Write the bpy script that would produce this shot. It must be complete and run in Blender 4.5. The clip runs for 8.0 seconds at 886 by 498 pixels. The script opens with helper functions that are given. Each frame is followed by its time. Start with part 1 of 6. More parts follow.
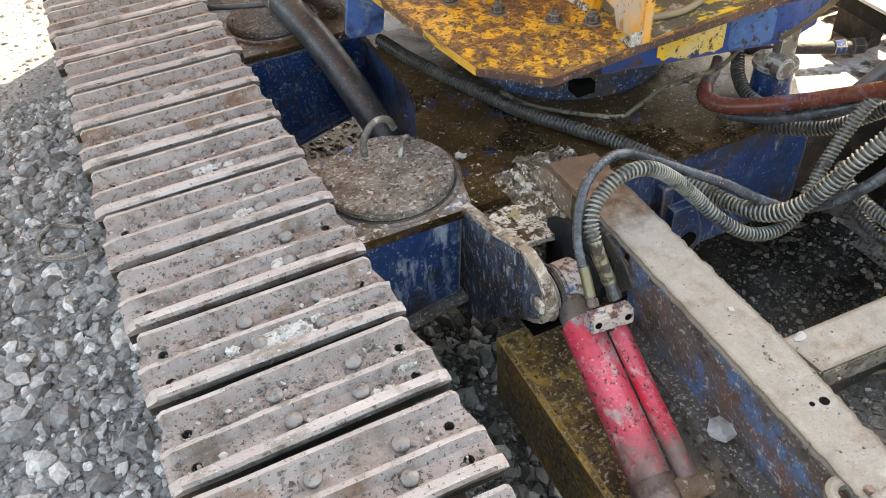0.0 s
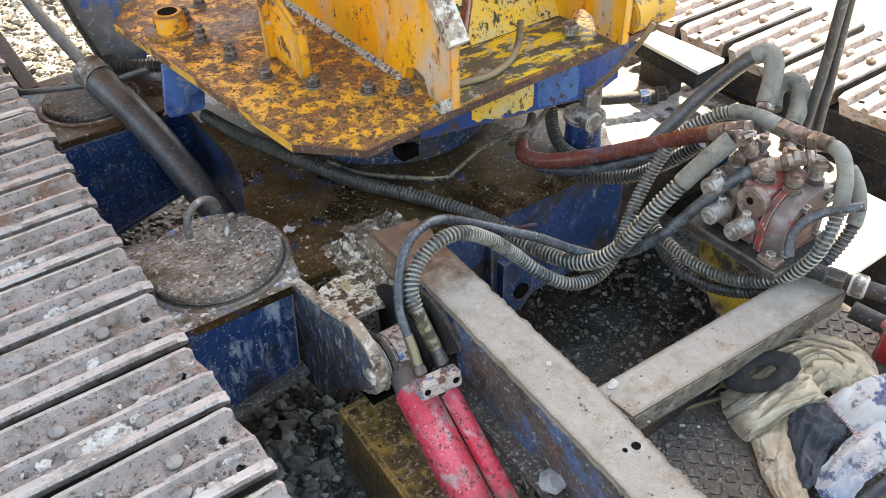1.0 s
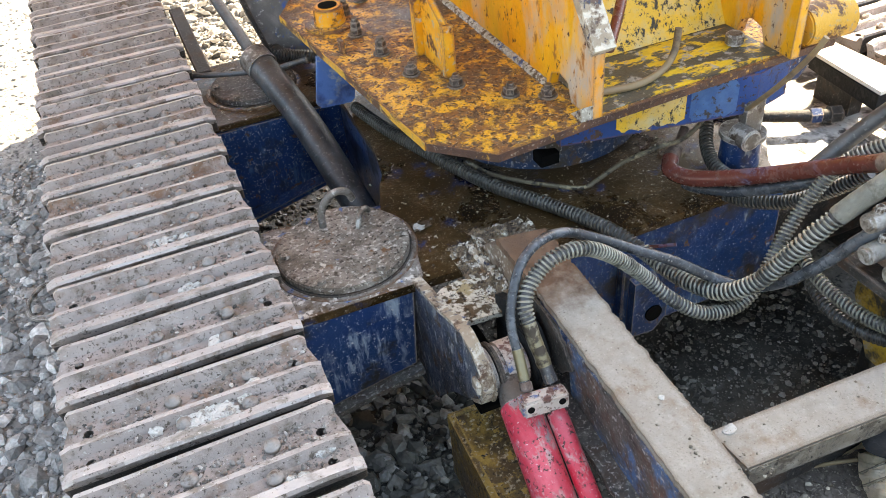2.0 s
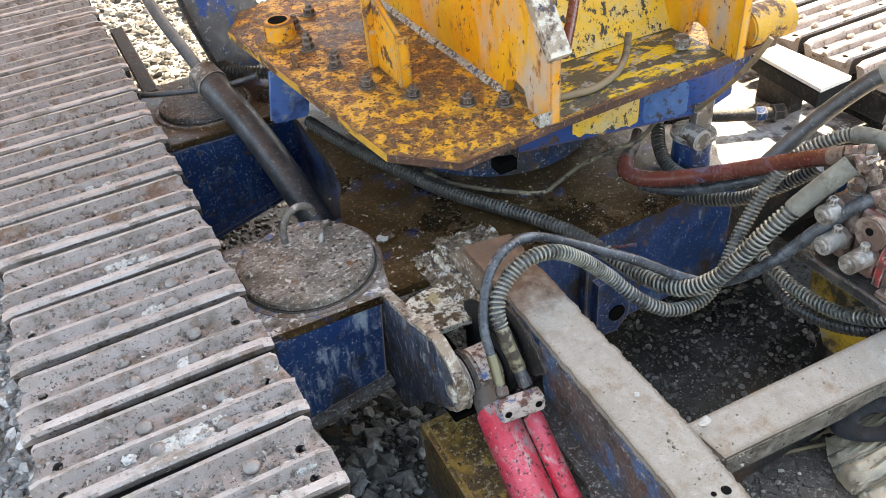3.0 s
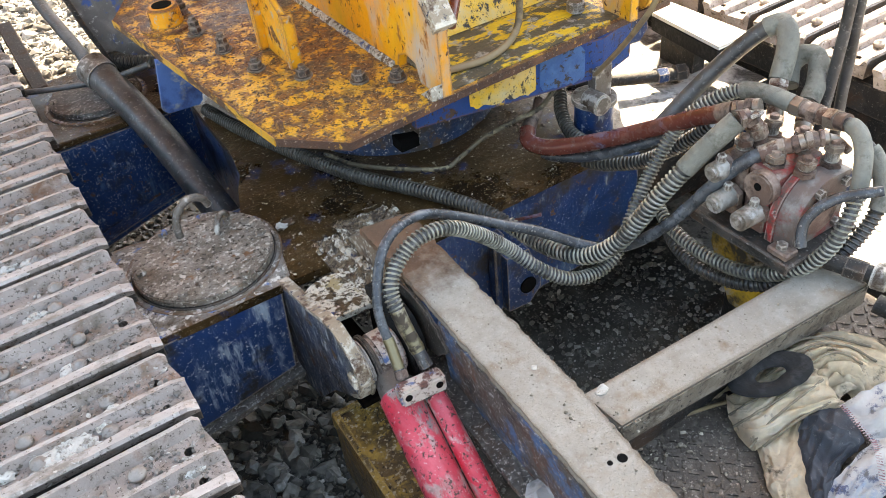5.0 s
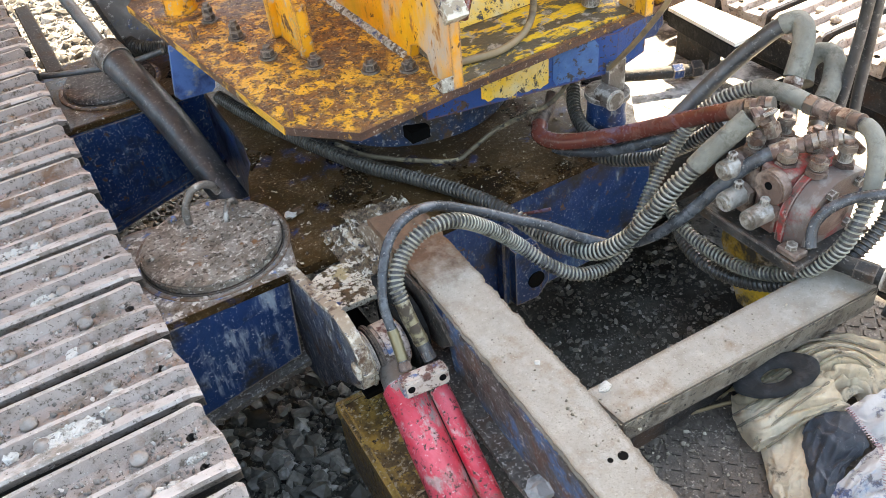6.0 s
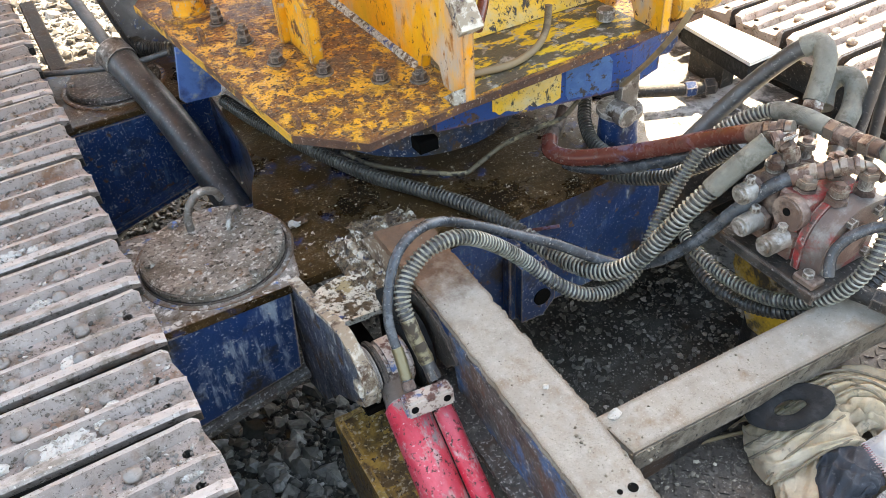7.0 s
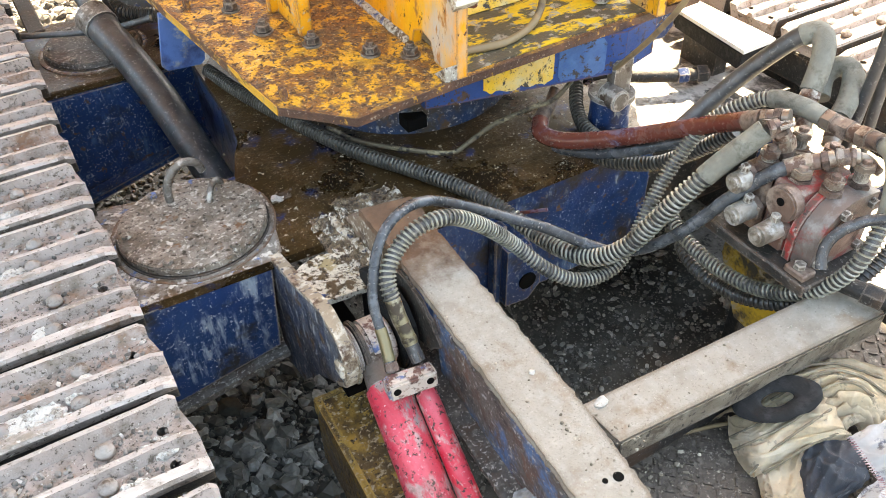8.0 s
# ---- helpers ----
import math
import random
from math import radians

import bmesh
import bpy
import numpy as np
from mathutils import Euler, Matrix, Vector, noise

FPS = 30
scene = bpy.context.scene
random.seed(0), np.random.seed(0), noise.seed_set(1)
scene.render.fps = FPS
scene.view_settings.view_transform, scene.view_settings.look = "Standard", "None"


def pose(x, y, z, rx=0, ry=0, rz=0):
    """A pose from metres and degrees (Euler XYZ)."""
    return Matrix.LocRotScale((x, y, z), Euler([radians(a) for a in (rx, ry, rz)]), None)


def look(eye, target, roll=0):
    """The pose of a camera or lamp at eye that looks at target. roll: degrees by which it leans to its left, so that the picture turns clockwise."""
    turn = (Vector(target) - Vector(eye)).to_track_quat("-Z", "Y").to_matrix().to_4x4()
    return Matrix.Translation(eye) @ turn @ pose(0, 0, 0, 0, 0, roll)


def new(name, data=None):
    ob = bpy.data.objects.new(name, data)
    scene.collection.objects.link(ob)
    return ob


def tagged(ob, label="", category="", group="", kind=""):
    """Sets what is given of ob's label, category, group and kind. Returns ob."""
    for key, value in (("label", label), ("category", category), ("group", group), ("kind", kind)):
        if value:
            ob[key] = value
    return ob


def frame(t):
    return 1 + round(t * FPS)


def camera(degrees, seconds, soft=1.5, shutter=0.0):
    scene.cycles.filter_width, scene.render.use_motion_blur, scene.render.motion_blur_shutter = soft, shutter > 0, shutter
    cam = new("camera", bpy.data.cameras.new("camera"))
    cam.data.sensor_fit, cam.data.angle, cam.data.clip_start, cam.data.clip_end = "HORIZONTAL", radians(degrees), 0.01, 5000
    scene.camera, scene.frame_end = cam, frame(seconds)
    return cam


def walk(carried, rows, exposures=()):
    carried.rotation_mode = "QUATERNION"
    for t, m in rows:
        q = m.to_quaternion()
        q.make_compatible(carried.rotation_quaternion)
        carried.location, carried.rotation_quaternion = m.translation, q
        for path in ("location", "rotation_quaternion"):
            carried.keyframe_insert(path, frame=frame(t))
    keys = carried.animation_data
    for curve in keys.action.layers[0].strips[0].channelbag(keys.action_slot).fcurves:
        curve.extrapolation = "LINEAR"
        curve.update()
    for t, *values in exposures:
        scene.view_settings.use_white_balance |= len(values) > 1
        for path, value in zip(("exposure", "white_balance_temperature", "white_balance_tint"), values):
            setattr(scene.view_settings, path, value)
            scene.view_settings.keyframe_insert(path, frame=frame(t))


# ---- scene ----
cam = camera(57.2, 8.0, soft=0.5)
PATH = [
    (0, (-0.267, -1.167, 1.682), (0.32, 0.201, 0.347), -4.1),
    (0.2, (-0.262, -1.179, 1.664), (0.480, 0.106, 0.344), -0.8),
    (0.5, (-0.251, -1.174, 1.691), (0.577, 0.037, 0.332), 0.1),
    (0.8, (-0.192, -1.185, 1.694), (0.653, 0.050, 0.393), -2.2),
    (1, (-0.162, -1.2, 1.723), (0.714, 0.079, 0.459), -2.1),
    (1.2, (-0.127, -1.207, 1.719), (0.658, 0.153, 0.478), -4.2),
    (1.5, (-0.089, -1.194, 1.704), (0.548, 0.229, 0.451), -4.9),
    (1.7, (-0.076, -1.203, 1.708), (0.453, 0.263, 0.454), -5.8),
    (2.8, (-0.081, -1.189, 1.711), (0.496, 0.274, 0.474), -5.6),
    (3, (-0.115, -1.188, 1.712), (0.544, 0.24, 0.477), -5.4),
    (3.2, (-0.135, -1.187, 1.694), (0.547, 0.232, 0.469), -6.7),
    (3.5, (-0.14, -1.184, 1.699), (0.615, 0.173, 0.438), -5.3),
    (4, (-0.078, -1.2, 1.697), (0.693, 0.138, 0.425), -6.5),
    (4.5, (-0.025, -1.207, 1.68), (0.736, 0.13, 0.402), -6.6),
    (6, (0.0, -1.214, 1.673), (0.708, 0.137, 0.379), -6.2),
    (6.5, (0.029, -1.199, 1.663), (0.726, 0.147, 0.359), -5.8),
    (7, (0.003, -1.172, 1.668), (0.722, 0.182, 0.383), -4.3),
    (7.5, (-0.016, -1.168, 1.66), (0.669, 0.186, 0.357), -2.4),
    (8, (0.001, -1.146, 1.646), (0.749, 0.157, 0.326), -1.3),
]
walk(cam, [(t, look(eye, target, roll)) for t, eye, target, roll in PATH],
     [(0, 3.0, 10400, 9), (0.4, 3.0, 9800, 9), (0.8, 3.0, 9300, 9), (3.6, 3.0, 9300, 9), (4.7, 3.0, 9450, 9), (5.9, 3.12, 9450, 9), (7.4, 3.12, 9450, 9), (7.7, 3.4, 9450, 9), (8, 3.4, 10400, 9)])

# ---- light ----
SUN_ELEV, SUN_TURN = radians(48), radians(50)   # turn: from +y towards +x
world = bpy.data.worlds.new("sky")
scene.world = world
world.use_nodes = True
wn, wl = world.node_tree.nodes, world.node_tree.links
sky = wn.new("ShaderNodeTexSky")
sky.sky_type, sky.sun_disc = "NISHITA", False
sky.sun_elevation, sky.sun_rotation = SUN_ELEV, SUN_TURN
wl.new(sky.outputs["Color"], wn["Background"].inputs["Color"])
wn["Background"].inputs["Strength"].default_value = 0.15
sun = new("sun", bpy.data.lights.new("sun", "SUN"))
sun.data.energy, sun.data.angle, sun.data.color = 3.3, radians(0.5), (1.0, 0.95, 0.88)
to_sun = Vector((math.sin(SUN_TURN) * math.cos(SUN_ELEV), math.cos(SUN_TURN) * math.cos(SUN_ELEV), math.sin(SUN_ELEV)))
sun.matrix_world = look(to_sun * 20, (0, 0, 0))


# ---- materials ----
def surface(name, base, layers=(), rough=0.7, metal=0.0, bump=0.2, bump_scale=120.0, vary=0.15, stain=None, edge=None, stripe=None, spec=0.5):
    """Painted or dirty surface: a base colour that drifts, with layers (colour, scale, share, stretch, softness, roughness) that break through it."""
    m = bpy.data.materials.new(name)
    m.use_nodes = True
    n, l = m.node_tree.nodes, m.node_tree.links
    b = n["Principled BSDF"]
    b.inputs["Metallic"].default_value = metal
    b.inputs["Specular IOR Level"].default_value = spec
    co, info, add = n.new("ShaderNodeTexCoord"), n.new("ShaderNodeObjectInfo"), n.new("ShaderNodeVectorMath")
    add.operation = "MULTIPLY_ADD"
    add.inputs[1].default_value = (1, 1, 1)
    comb = n.new("ShaderNodeCombineXYZ")
    mul = n.new("ShaderNodeMath")
    mul.operation = "MULTIPLY"
    mul.inputs[1].default_value = 37.0
    l.new(info.outputs["Random"], mul.inputs[0])
    for i in range(3):
        l.new(mul.outputs[0], comb.inputs[i])
    l.new(co.outputs["Object"], add.inputs[0])
    l.new(comb.outputs[0], add.inputs[2])

    def field(scale, stretch=(1, 1, 1), detail=9.0, rough_=0.68):
        mp = n.new("ShaderNodeMapping")
        mp.inputs["Scale"].default_value = stretch
        l.new(add.outputs[0], mp.inputs["Vector"])
        t = n.new("ShaderNodeTexNoise")
        t.inputs["Scale"].default_value, t.inputs["Detail"].default_value, t.inputs["Roughness"].default_value = scale, detail, rough_
        l.new(mp.outputs[0], t.inputs["Vector"])
        return t.outputs["Fac"]

    def ramp(sock, lo, hi, a=0.0, z=1.0):
        r = n.new("ShaderNodeMapRange")
        r.inputs["From Min"].default_value, r.inputs["From Max"].default_value = lo, hi
        r.inputs["To Min"].default_value, r.inputs["To Max"].default_value = a, z
        l.new(sock, r.inputs["Value"])
        return r.outputs["Result"]

    def mix(fac, a, z, kind="MIX"):
        x = n.new("ShaderNodeMix")
        x.data_type, x.blend_type = "RGBA", kind
        l.new(fac, x.inputs["Factor"])
        for k, v in ((6, a), (7, z)):
            if isinstance(v, tuple):
                x.inputs[k].default_value = (*v, 1)
            else:
                l.new(v, x.inputs[k])
        return x.outputs[2]

    def mixf(fac, a, z):
        x = n.new("ShaderNodeMix")
        l.new(fac, x.inputs["Factor"])
        for k, v in ((2, a), (3, z)):
            if isinstance(v, (int, float)):
                x.inputs[k].default_value = v
            else:
                l.new(v, x.inputs[k])
        return x.outputs[0]

    lo = tuple(c * (1 - vary) for c in base)
    hi = tuple(min(1, c * (1 + vary)) for c in base)
    col = mix(ramp(field(5.0), 0.35, 0.65), lo, hi)
    col = mix(ramp(field(90.0, detail=3), 0.3, 0.7), tuple(c * (1 - 0.7 * vary) for c in base), col) if vary > 0 else col
    rr = rough
    height = field(bump_scale, detail=4)
    for colour, scale, share, stretch, soft, lrough in layers:
        f = field(scale, stretch)
        cut = 0.5 + (0.5 - share) * 0.30
        f = ramp(f, cut - soft, cut + soft)
        shade = mix(ramp(field(scale * 3.1, stretch, 3), 0.3, 0.7), tuple(c * 0.72 for c in colour), colour)
        col = mix(f, col, shade)
        rr = mixf(f, rr, lrough)
        height = mixf(f, height, 0.25)
    if stripe:
        colour, gap, width, slant = stripe      # woven lines
        sep = n.new("ShaderNodeSeparateXYZ")
        mp = n.new("ShaderNodeMapping")
        mp.inputs["Rotation"].default_value = (0, 0, slant)
        l.new(co.outputs["Object"], mp.inputs["Vector"])
        l.new(mp.outputs[0], sep.inputs[0])
        w = n.new("ShaderNodeMath")
        w.operation = "PINGPONG"
        w.inputs[1].default_value = gap / 2
        l.new(sep.outputs["X"], w.inputs[0])
        col = mix(ramp(w.outputs[0], width, width * 0.4), col, colour)
    if edge:
        colour, radius, share = edge            # worn corners
        bev, geo, dot, mulm = n.new("ShaderNodeBevel"), n.new("ShaderNodeNewGeometry"), n.new("ShaderNodeVectorMath"), n.new("ShaderNodeMath")
        bev.samples = 4
        bev.inputs["Radius"].default_value = radius
        dot.operation, mulm.operation = "DOT_PRODUCT", "MULTIPLY"
        l.new(bev.outputs[0], dot.inputs[0])
        l.new(geo.outputs["Normal"], dot.inputs[1])
        l.new(ramp(dot.outputs["Value"], 0.985, 0.90), mulm.inputs[0])
        l.new(ramp(field(34.0), 0.62 - 0.3 * share, 0.68 - 0.3 * share, 0.0, 1.0), mulm.inputs[1])
        col = mix(mulm.outputs[0], col, colour)
        rr = mixf(mulm.outputs[0], rr, 0.7)
    if stain:
        colour, lo_y, hi_y = stain      # rust that spreads along y from one end
        sep = n.new("ShaderNodeSeparateXYZ")
        l.new(co.outputs["Object"], sep.inputs[0])
        g = ramp(sep.outputs["Y"], lo_y, hi_y, 0.0, 1.0)
        w = n.new("ShaderNodeMath")
        w.operation = "ADD"
        l.new(g, w.inputs[0])
        l.new(ramp(field(16.0), 0.3, 0.7, -0.3, 0.3), w.inputs[1])
        col = mix(ramp(w.outputs[0], 0.35, 0.75), col, mix(ramp(field(30.0), 0.35, 0.65), tuple(c * 0.55 for c in colour), colour))
    l.new(col, b.inputs["Base Color"])
    if isinstance(rr, float):
        rr = ramp(field(14.0), 0.3, 0.7, max(0.05, rough - 0.1), min(1.0, rough + 0.1))
    l.new(rr, b.inputs["Roughness"])
    bp = n.new("ShaderNodeBump")
    bp.inputs["Strength"].default_value, bp.inputs["Distance"].default_value = bump, 0.004
    l.new(height, bp.inputs["Height"])
    l.new(bp.outputs[0], b.inputs["Normal"])
    return m


U1 = (1, 1, 1)
WHITE_DUST = (0.62, 0.60, 0.56)
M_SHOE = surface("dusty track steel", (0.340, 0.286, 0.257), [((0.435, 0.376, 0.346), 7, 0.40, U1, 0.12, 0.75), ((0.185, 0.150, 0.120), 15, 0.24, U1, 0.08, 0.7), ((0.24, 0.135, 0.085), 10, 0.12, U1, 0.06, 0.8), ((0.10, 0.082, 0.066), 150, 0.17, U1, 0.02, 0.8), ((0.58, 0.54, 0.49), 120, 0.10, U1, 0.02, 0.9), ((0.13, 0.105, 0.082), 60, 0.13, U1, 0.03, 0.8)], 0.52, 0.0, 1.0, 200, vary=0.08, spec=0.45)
# paler than rubbing alone: part of the ribs' light is in this colour
M_RIB = surface("rubbed and highlighted track ribs", (0.468, 0.404, 0.368), [((0.60, 0.535, 0.494), 12, 0.36, (0.4, 1, 1), 0.10, 0.6), ((0.27, 0.230, 0.190), 20, 0.22, (0.6, 1, 1), 0.06, 0.7), ((0.17, 0.138, 0.110), 170, 0.13, U1, 0.02, 0.8), ((0.70, 0.66, 0.60), 110, 0.09, U1, 0.02, 0.8)], 0.46, 0.0, 1.0, 170, vary=0.08, spec=0.5)
M_BOLT = surface("dusty bolt heads", (0.285, 0.255, 0.230), [((0.40, 0.365, 0.335), 24, 0.34, U1, 0.10, 0.7), ((0.16, 0.125, 0.10), 40, 0.26, U1, 0.05, 0.8)], 0.6, 0.0, 0.6, 200)
# near-black for openings drawn as solids, in place of the shade inside
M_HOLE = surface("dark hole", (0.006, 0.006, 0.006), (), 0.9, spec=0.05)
M_MUD = surface("dried pale mud", (0.66, 0.645, 0.60), [((0.34, 0.315, 0.28), 50, 0.32, U1, 0.05, 0.95), ((0.20, 0.18, 0.155), 120, 0.20, U1, 0.04, 0.95)], 0.95, 0, 0.9, 260)
M_BLUE = surface("chipped navy paint", (0.004, 0.036, 0.132), [((0.07, 0.15, 0.27), 34, 0.20, (1, 1, 0.35), 0.06, 0.6), ((0.30, 0.36, 0.40), 70, 0.16, (1, 1, 0.35), 0.03, 0.6), ((0.003, 0.030, 0.110), 6, 0.50, U1, 0.06, 0.28), ((0.50, 0.52, 0.52), 170, 0.12, U1, 0.02, 0.8), ((0.024, 0.020, 0.017), 7, 0.24, U1, 0.06, 0.5), ((0.14, 0.08, 0.05), 34, 0.10, U1, 0.02, 0.8)], 0.30, 0, 0.4, 120, edge=((0.30, 0.24, 0.18), 0.006, 0.8), spec=0.45)
M_SCUFF = surface("navy paint scratched pale", (0.005, 0.043, 0.138), [((0.30, 0.38, 0.46), 46, 0.37, (1, 1, 0.22), 0.06, 0.6), ((0.004, 0.038, 0.138), 6, 0.58, (1.4, 1, 1), 0.05, 0.3), ((0.50, 0.52, 0.52), 150, 0.12, U1, 0.02, 0.8), ((0.024, 0.020, 0.017), 8, 0.22, U1, 0.06, 0.5)], 0.30, 0, 0.5, 120, edge=((0.34, 0.27, 0.19), 0.008, 1.0), spec=0.5)
M_LEGDUST = surface("grey dust over flaking blue", (0.25, 0.23, 0.205), [((0.12, 0.085, 0.055), 14, 0.30, U1, 0.06, 0.6), ((0.12, 0.22, 0.46), 18, 0.24, U1, 0.02, 0.6), ((0.70, 0.68, 0.63), 46, 0.33, U1, 0.03, 0.8), ((0.05, 0.038, 0.028), 110, 0.20, U1, 0.03, 0.5)], 0.55, 0, 0.9, 150, edge=((0.16, 0.085, 0.045), 0.012, 1.2), spec=0.4)
M_LUG = surface("dirty navy lug", (0.010, 0.042, 0.115), [((0.07, 0.12, 0.19), 26, 0.26, U1, 0.05, 0.6), ((0.34, 0.37, 0.40), 60, 0.16, U1, 0.03, 0.7), ((0.060, 0.048, 0.038), 9, 0.48, U1, 0.08, 0.5), ((0.13, 0.075, 0.04), 20, 0.20, U1, 0.04, 0.7), ((0.52, 0.50, 0.46), 110, 0.14, U1, 0.02, 0.8)], 0.36, 0, 0.7, 120, spec=0.45)
M_LUGSIDE = surface("scraped blue-grey lug side", (0.026, 0.046, 0.088), [((0.14, 0.155, 0.175), 24, 0.33, (1, 1, 0.4), 0.06, 0.5), ((0.040, 0.032, 0.026), 10, 0.36, U1, 0.07, 0.5), ((0.40, 0.41, 0.41), 70, 0.22, (1, 1, 0.4), 0.03, 0.7), ((0.16, 0.095, 0.055), 18, 0.18, U1, 0.04, 0.7), ((0.56, 0.54, 0.50), 130, 0.13, U1, 0.02, 0.8)], 0.40, 0, 0.8, 120, spec=0.5)
M_FLAP = surface("light blue paint", (0.06, 0.16, 0.42), [((0.35, 0.38, 0.40), 24, 0.18, U1, 0.04, 0.7), ((0.02, 0.05, 0.16), 10, 0.25, U1, 0.08, 0.6)], 0.45)
M_FLAP2 = surface("grey steel with blue remains", (0.17, 0.165, 0.16), [((0.30, 0.29, 0.28), 12, 0.35, U1, 0.08, 0.8), ((0.05, 0.13, 0.42), 9, 0.22, U1, 0.03, 0.6), ((0.55, 0.54, 0.52), 60, 0.12, U1, 0.02, 0.8)], 0.6, 0, 0.5, 120)
M_DECK = surface("oily mud on steel", (0.076, 0.041, 0.013), [((0.14, 0.080, 0.032), 46, 0.26, U1, 0.05, 0.40), ((0.014, 0.060, 0.22), 9, 0.20, U1, 0.03, 0.35), ((0.50, 0.44, 0.35), 150, 0.06, U1, 0.015, 0.8), ((0.048, 0.026, 0.009), 8, 0.55, U1, 0.08, 0.32), ((0.018, 0.011, 0.006), 5, 0.38, U1, 0.08, 0.22), ((0.58, 0.54, 0.46), 60, 0.06, U1, 0.012, 0.8), ((0.40, 0.34, 0.25), 170, 0.06, U1, 0.015, 0.8)], 0.36, 0, 0.9, 80, spec=0.3)
M_CAP = surface("greasy steel lid", (0.180, 0.150, 0.118), [((0.34, 0.305, 0.265), 20, 0.34, U1, 0.10, 0.5), ((0.10, 0.080, 0.062), 14, 0.20, U1, 0.07, 0.5), ((0.62, 0.59, 0.53), 110, 0.27, U1, 0.03, 0.8), ((0.050, 0.038, 0.028), 100, 0.26, U1, 0.03, 0.5), ((0.10, 0.19, 0.46), 9, 0.06, U1, 0.015, 0.6), ((0.20, 0.10, 0.05), 22, 0.08, U1, 0.03, 0.5)], 0.33, 0, 1.0, 150)
M_FLAKE = surface("flaking paint and mud", (0.44, 0.41, 0.35), [((0.13, 0.08, 0.045), 40, 0.42, U1, 0.03, 0.6), ((0.06, 0.10, 0.25), 24, 0.10, U1, 0.02, 0.6), ((0.68, 0.66, 0.58), 90, 0.34, U1, 0.03, 0.8), ((0.04, 0.03, 0.025), 120, 0.16, U1, 0.03, 0.6)], 0.7, 0, 0.9, 160)
M_BRIDGE = surface("brown grime with white flakes", (0.13, 0.085, 0.045), [((0.74, 0.69, 0.57), 42, 0.56, U1, 0.025, 0.8), ((0.42, 0.33, 0.18), 20, 0.16, U1, 0.03, 0.7), ((0.05, 0.035, 0.022), 120, 0.22, U1, 0.03, 0.5), ((0.05, 0.10, 0.26), 26, 0.06, U1, 0.02, 0.6)], 0.5, 0, 1.0, 150, spec=0.35)
M_SANDY = surface("sandy dust with dark grit", (0.60, 0.55, 0.46), [((0.10, 0.09, 0.08), 40, 0.26, U1, 0.02, 0.9), ((0.38, 0.30, 0.20), 16, 0.25, U1, 0.06, 0.9)], 0.9, 0, 1.0, 100)
M_YPLATE = surface("rusty yellow plate", (0.105, 0.055, 0.036), [((0.28, 0.118, 0.036), 20, 0.46, U1, 0.10, 0.6), ((0.46, 0.195, 0.038), 60, 0.30, U1, 0.05, 0.5), ((0.84, 0.43, 0.035), 32, 0.42, (1.1, 0.9, 1), 0.03, 0.42), ((0.86, 0.45, 0.040), 9, 0.19, U1, 0.03, 0.42), ((0.078, 0.043, 0.034), 6, 0.33, U1, 0.06, 0.34), ((0.085, 0.045, 0.032), 75, 0.30, U1, 0.025, 0.6), ((0.74, 0.62, 0.45), 190, 0.13, U1, 0.02, 0.8), ((0.05, 0.030, 0.024), 200, 0.16, U1, 0.02, 0.7)], 0.34, 0, 1.0, 130, edge=((0.12, 0.060, 0.044), 0.022, 1.3), spec=0.45)
M_YEDGE2 = surface("worn yellow edge", (0.62, 0.34, 0.04), [((0.12, 0.06, 0.035), 24, 0.42, (1, 0.4, 1), 0.03, 0.7), ((0.40, 0.33, 0.2), 60, 0.2, U1, 0.03, 0.8)], 0.55, 0, 0.5, 120)
M_YELLOW = surface("worn orange yellow paint", (0.82, 0.33, 0.014), [((0.86, 0.47, 0.035), 7, 0.30, (1, 1, 0.5), 0.10, 0.45), ((0.50, 0.44, 0.37), 6, 0.22, (1, 1, 0.4), 0.07, 0.6), ((0.42, 0.18, 0.05), 30, 0.14, (1, 1, 0.5), 0.04, 0.6), ((0.10, 0.045, 0.03), 60, 0.10, (1, 1, 0.7), 0.015, 0.7)], 0.36, 0, 0.3, 90, edge=((0.30, 0.17, 0.10), 0.008, 0.8), spec=0.35)
M_YRIB = surface("orange paint flaking to rust", (0.80, 0.34, 0.018), [((0.86, 0.48, 0.05), 12, 0.34, U1, 0.10, 0.5), ((0.13, 0.055, 0.032), 22, 0.30, U1, 0.03, 0.7), ((0.52, 0.44, 0.34), 60, 0.18, U1, 0.03, 0.7)], 0.4, 0, 0.5, 100, edge=((0.20, 0.10, 0.06), 0.010, 1.2), spec=0.4)
M_YPALE = surface("pale yellow paint", (0.80, 0.48, 0.045), [((0.62, 0.55, 0.35), 9, 0.26, U1, 0.10, 0.6), ((0.05, 0.045, 0.04), 40, 0.26, (1, 1, 0.6), 0.02, 0.7), ((0.12, 0.08, 0.04), 110, 0.16, U1, 0.02, 0.7)], 0.45, 0, 0.4, 90)
M_YPATCH = surface("patchy yellow and grime", (0.085, 0.075, 0.055), [((0.80, 0.52, 0.04), 16, 0.42, (0.8, 1.7, 1), 0.02, 0.5), ((0.40, 0.38, 0.33), 40, 0.22, U1, 0.03, 0.8)], 0.5, 0, 0.5, 100)
M_BAND = surface("blue band with yellow patches", (0.010, 0.060, 0.22), [((0.80, 0.46, 0.04), 9, 0.10, (1, 1, 0.4), 0.012, 0.5), ((0.10, 0.06, 0.04), 26, 0.22, U1, 0.03, 0.7), ((0.05, 0.04, 0.035), 110, 0.16, U1, 0.02, 0.8)], 0.45, 0, 0.4, 110, edge=((0.14, 0.07, 0.05), 0.008, 0.8), spec=0.3)
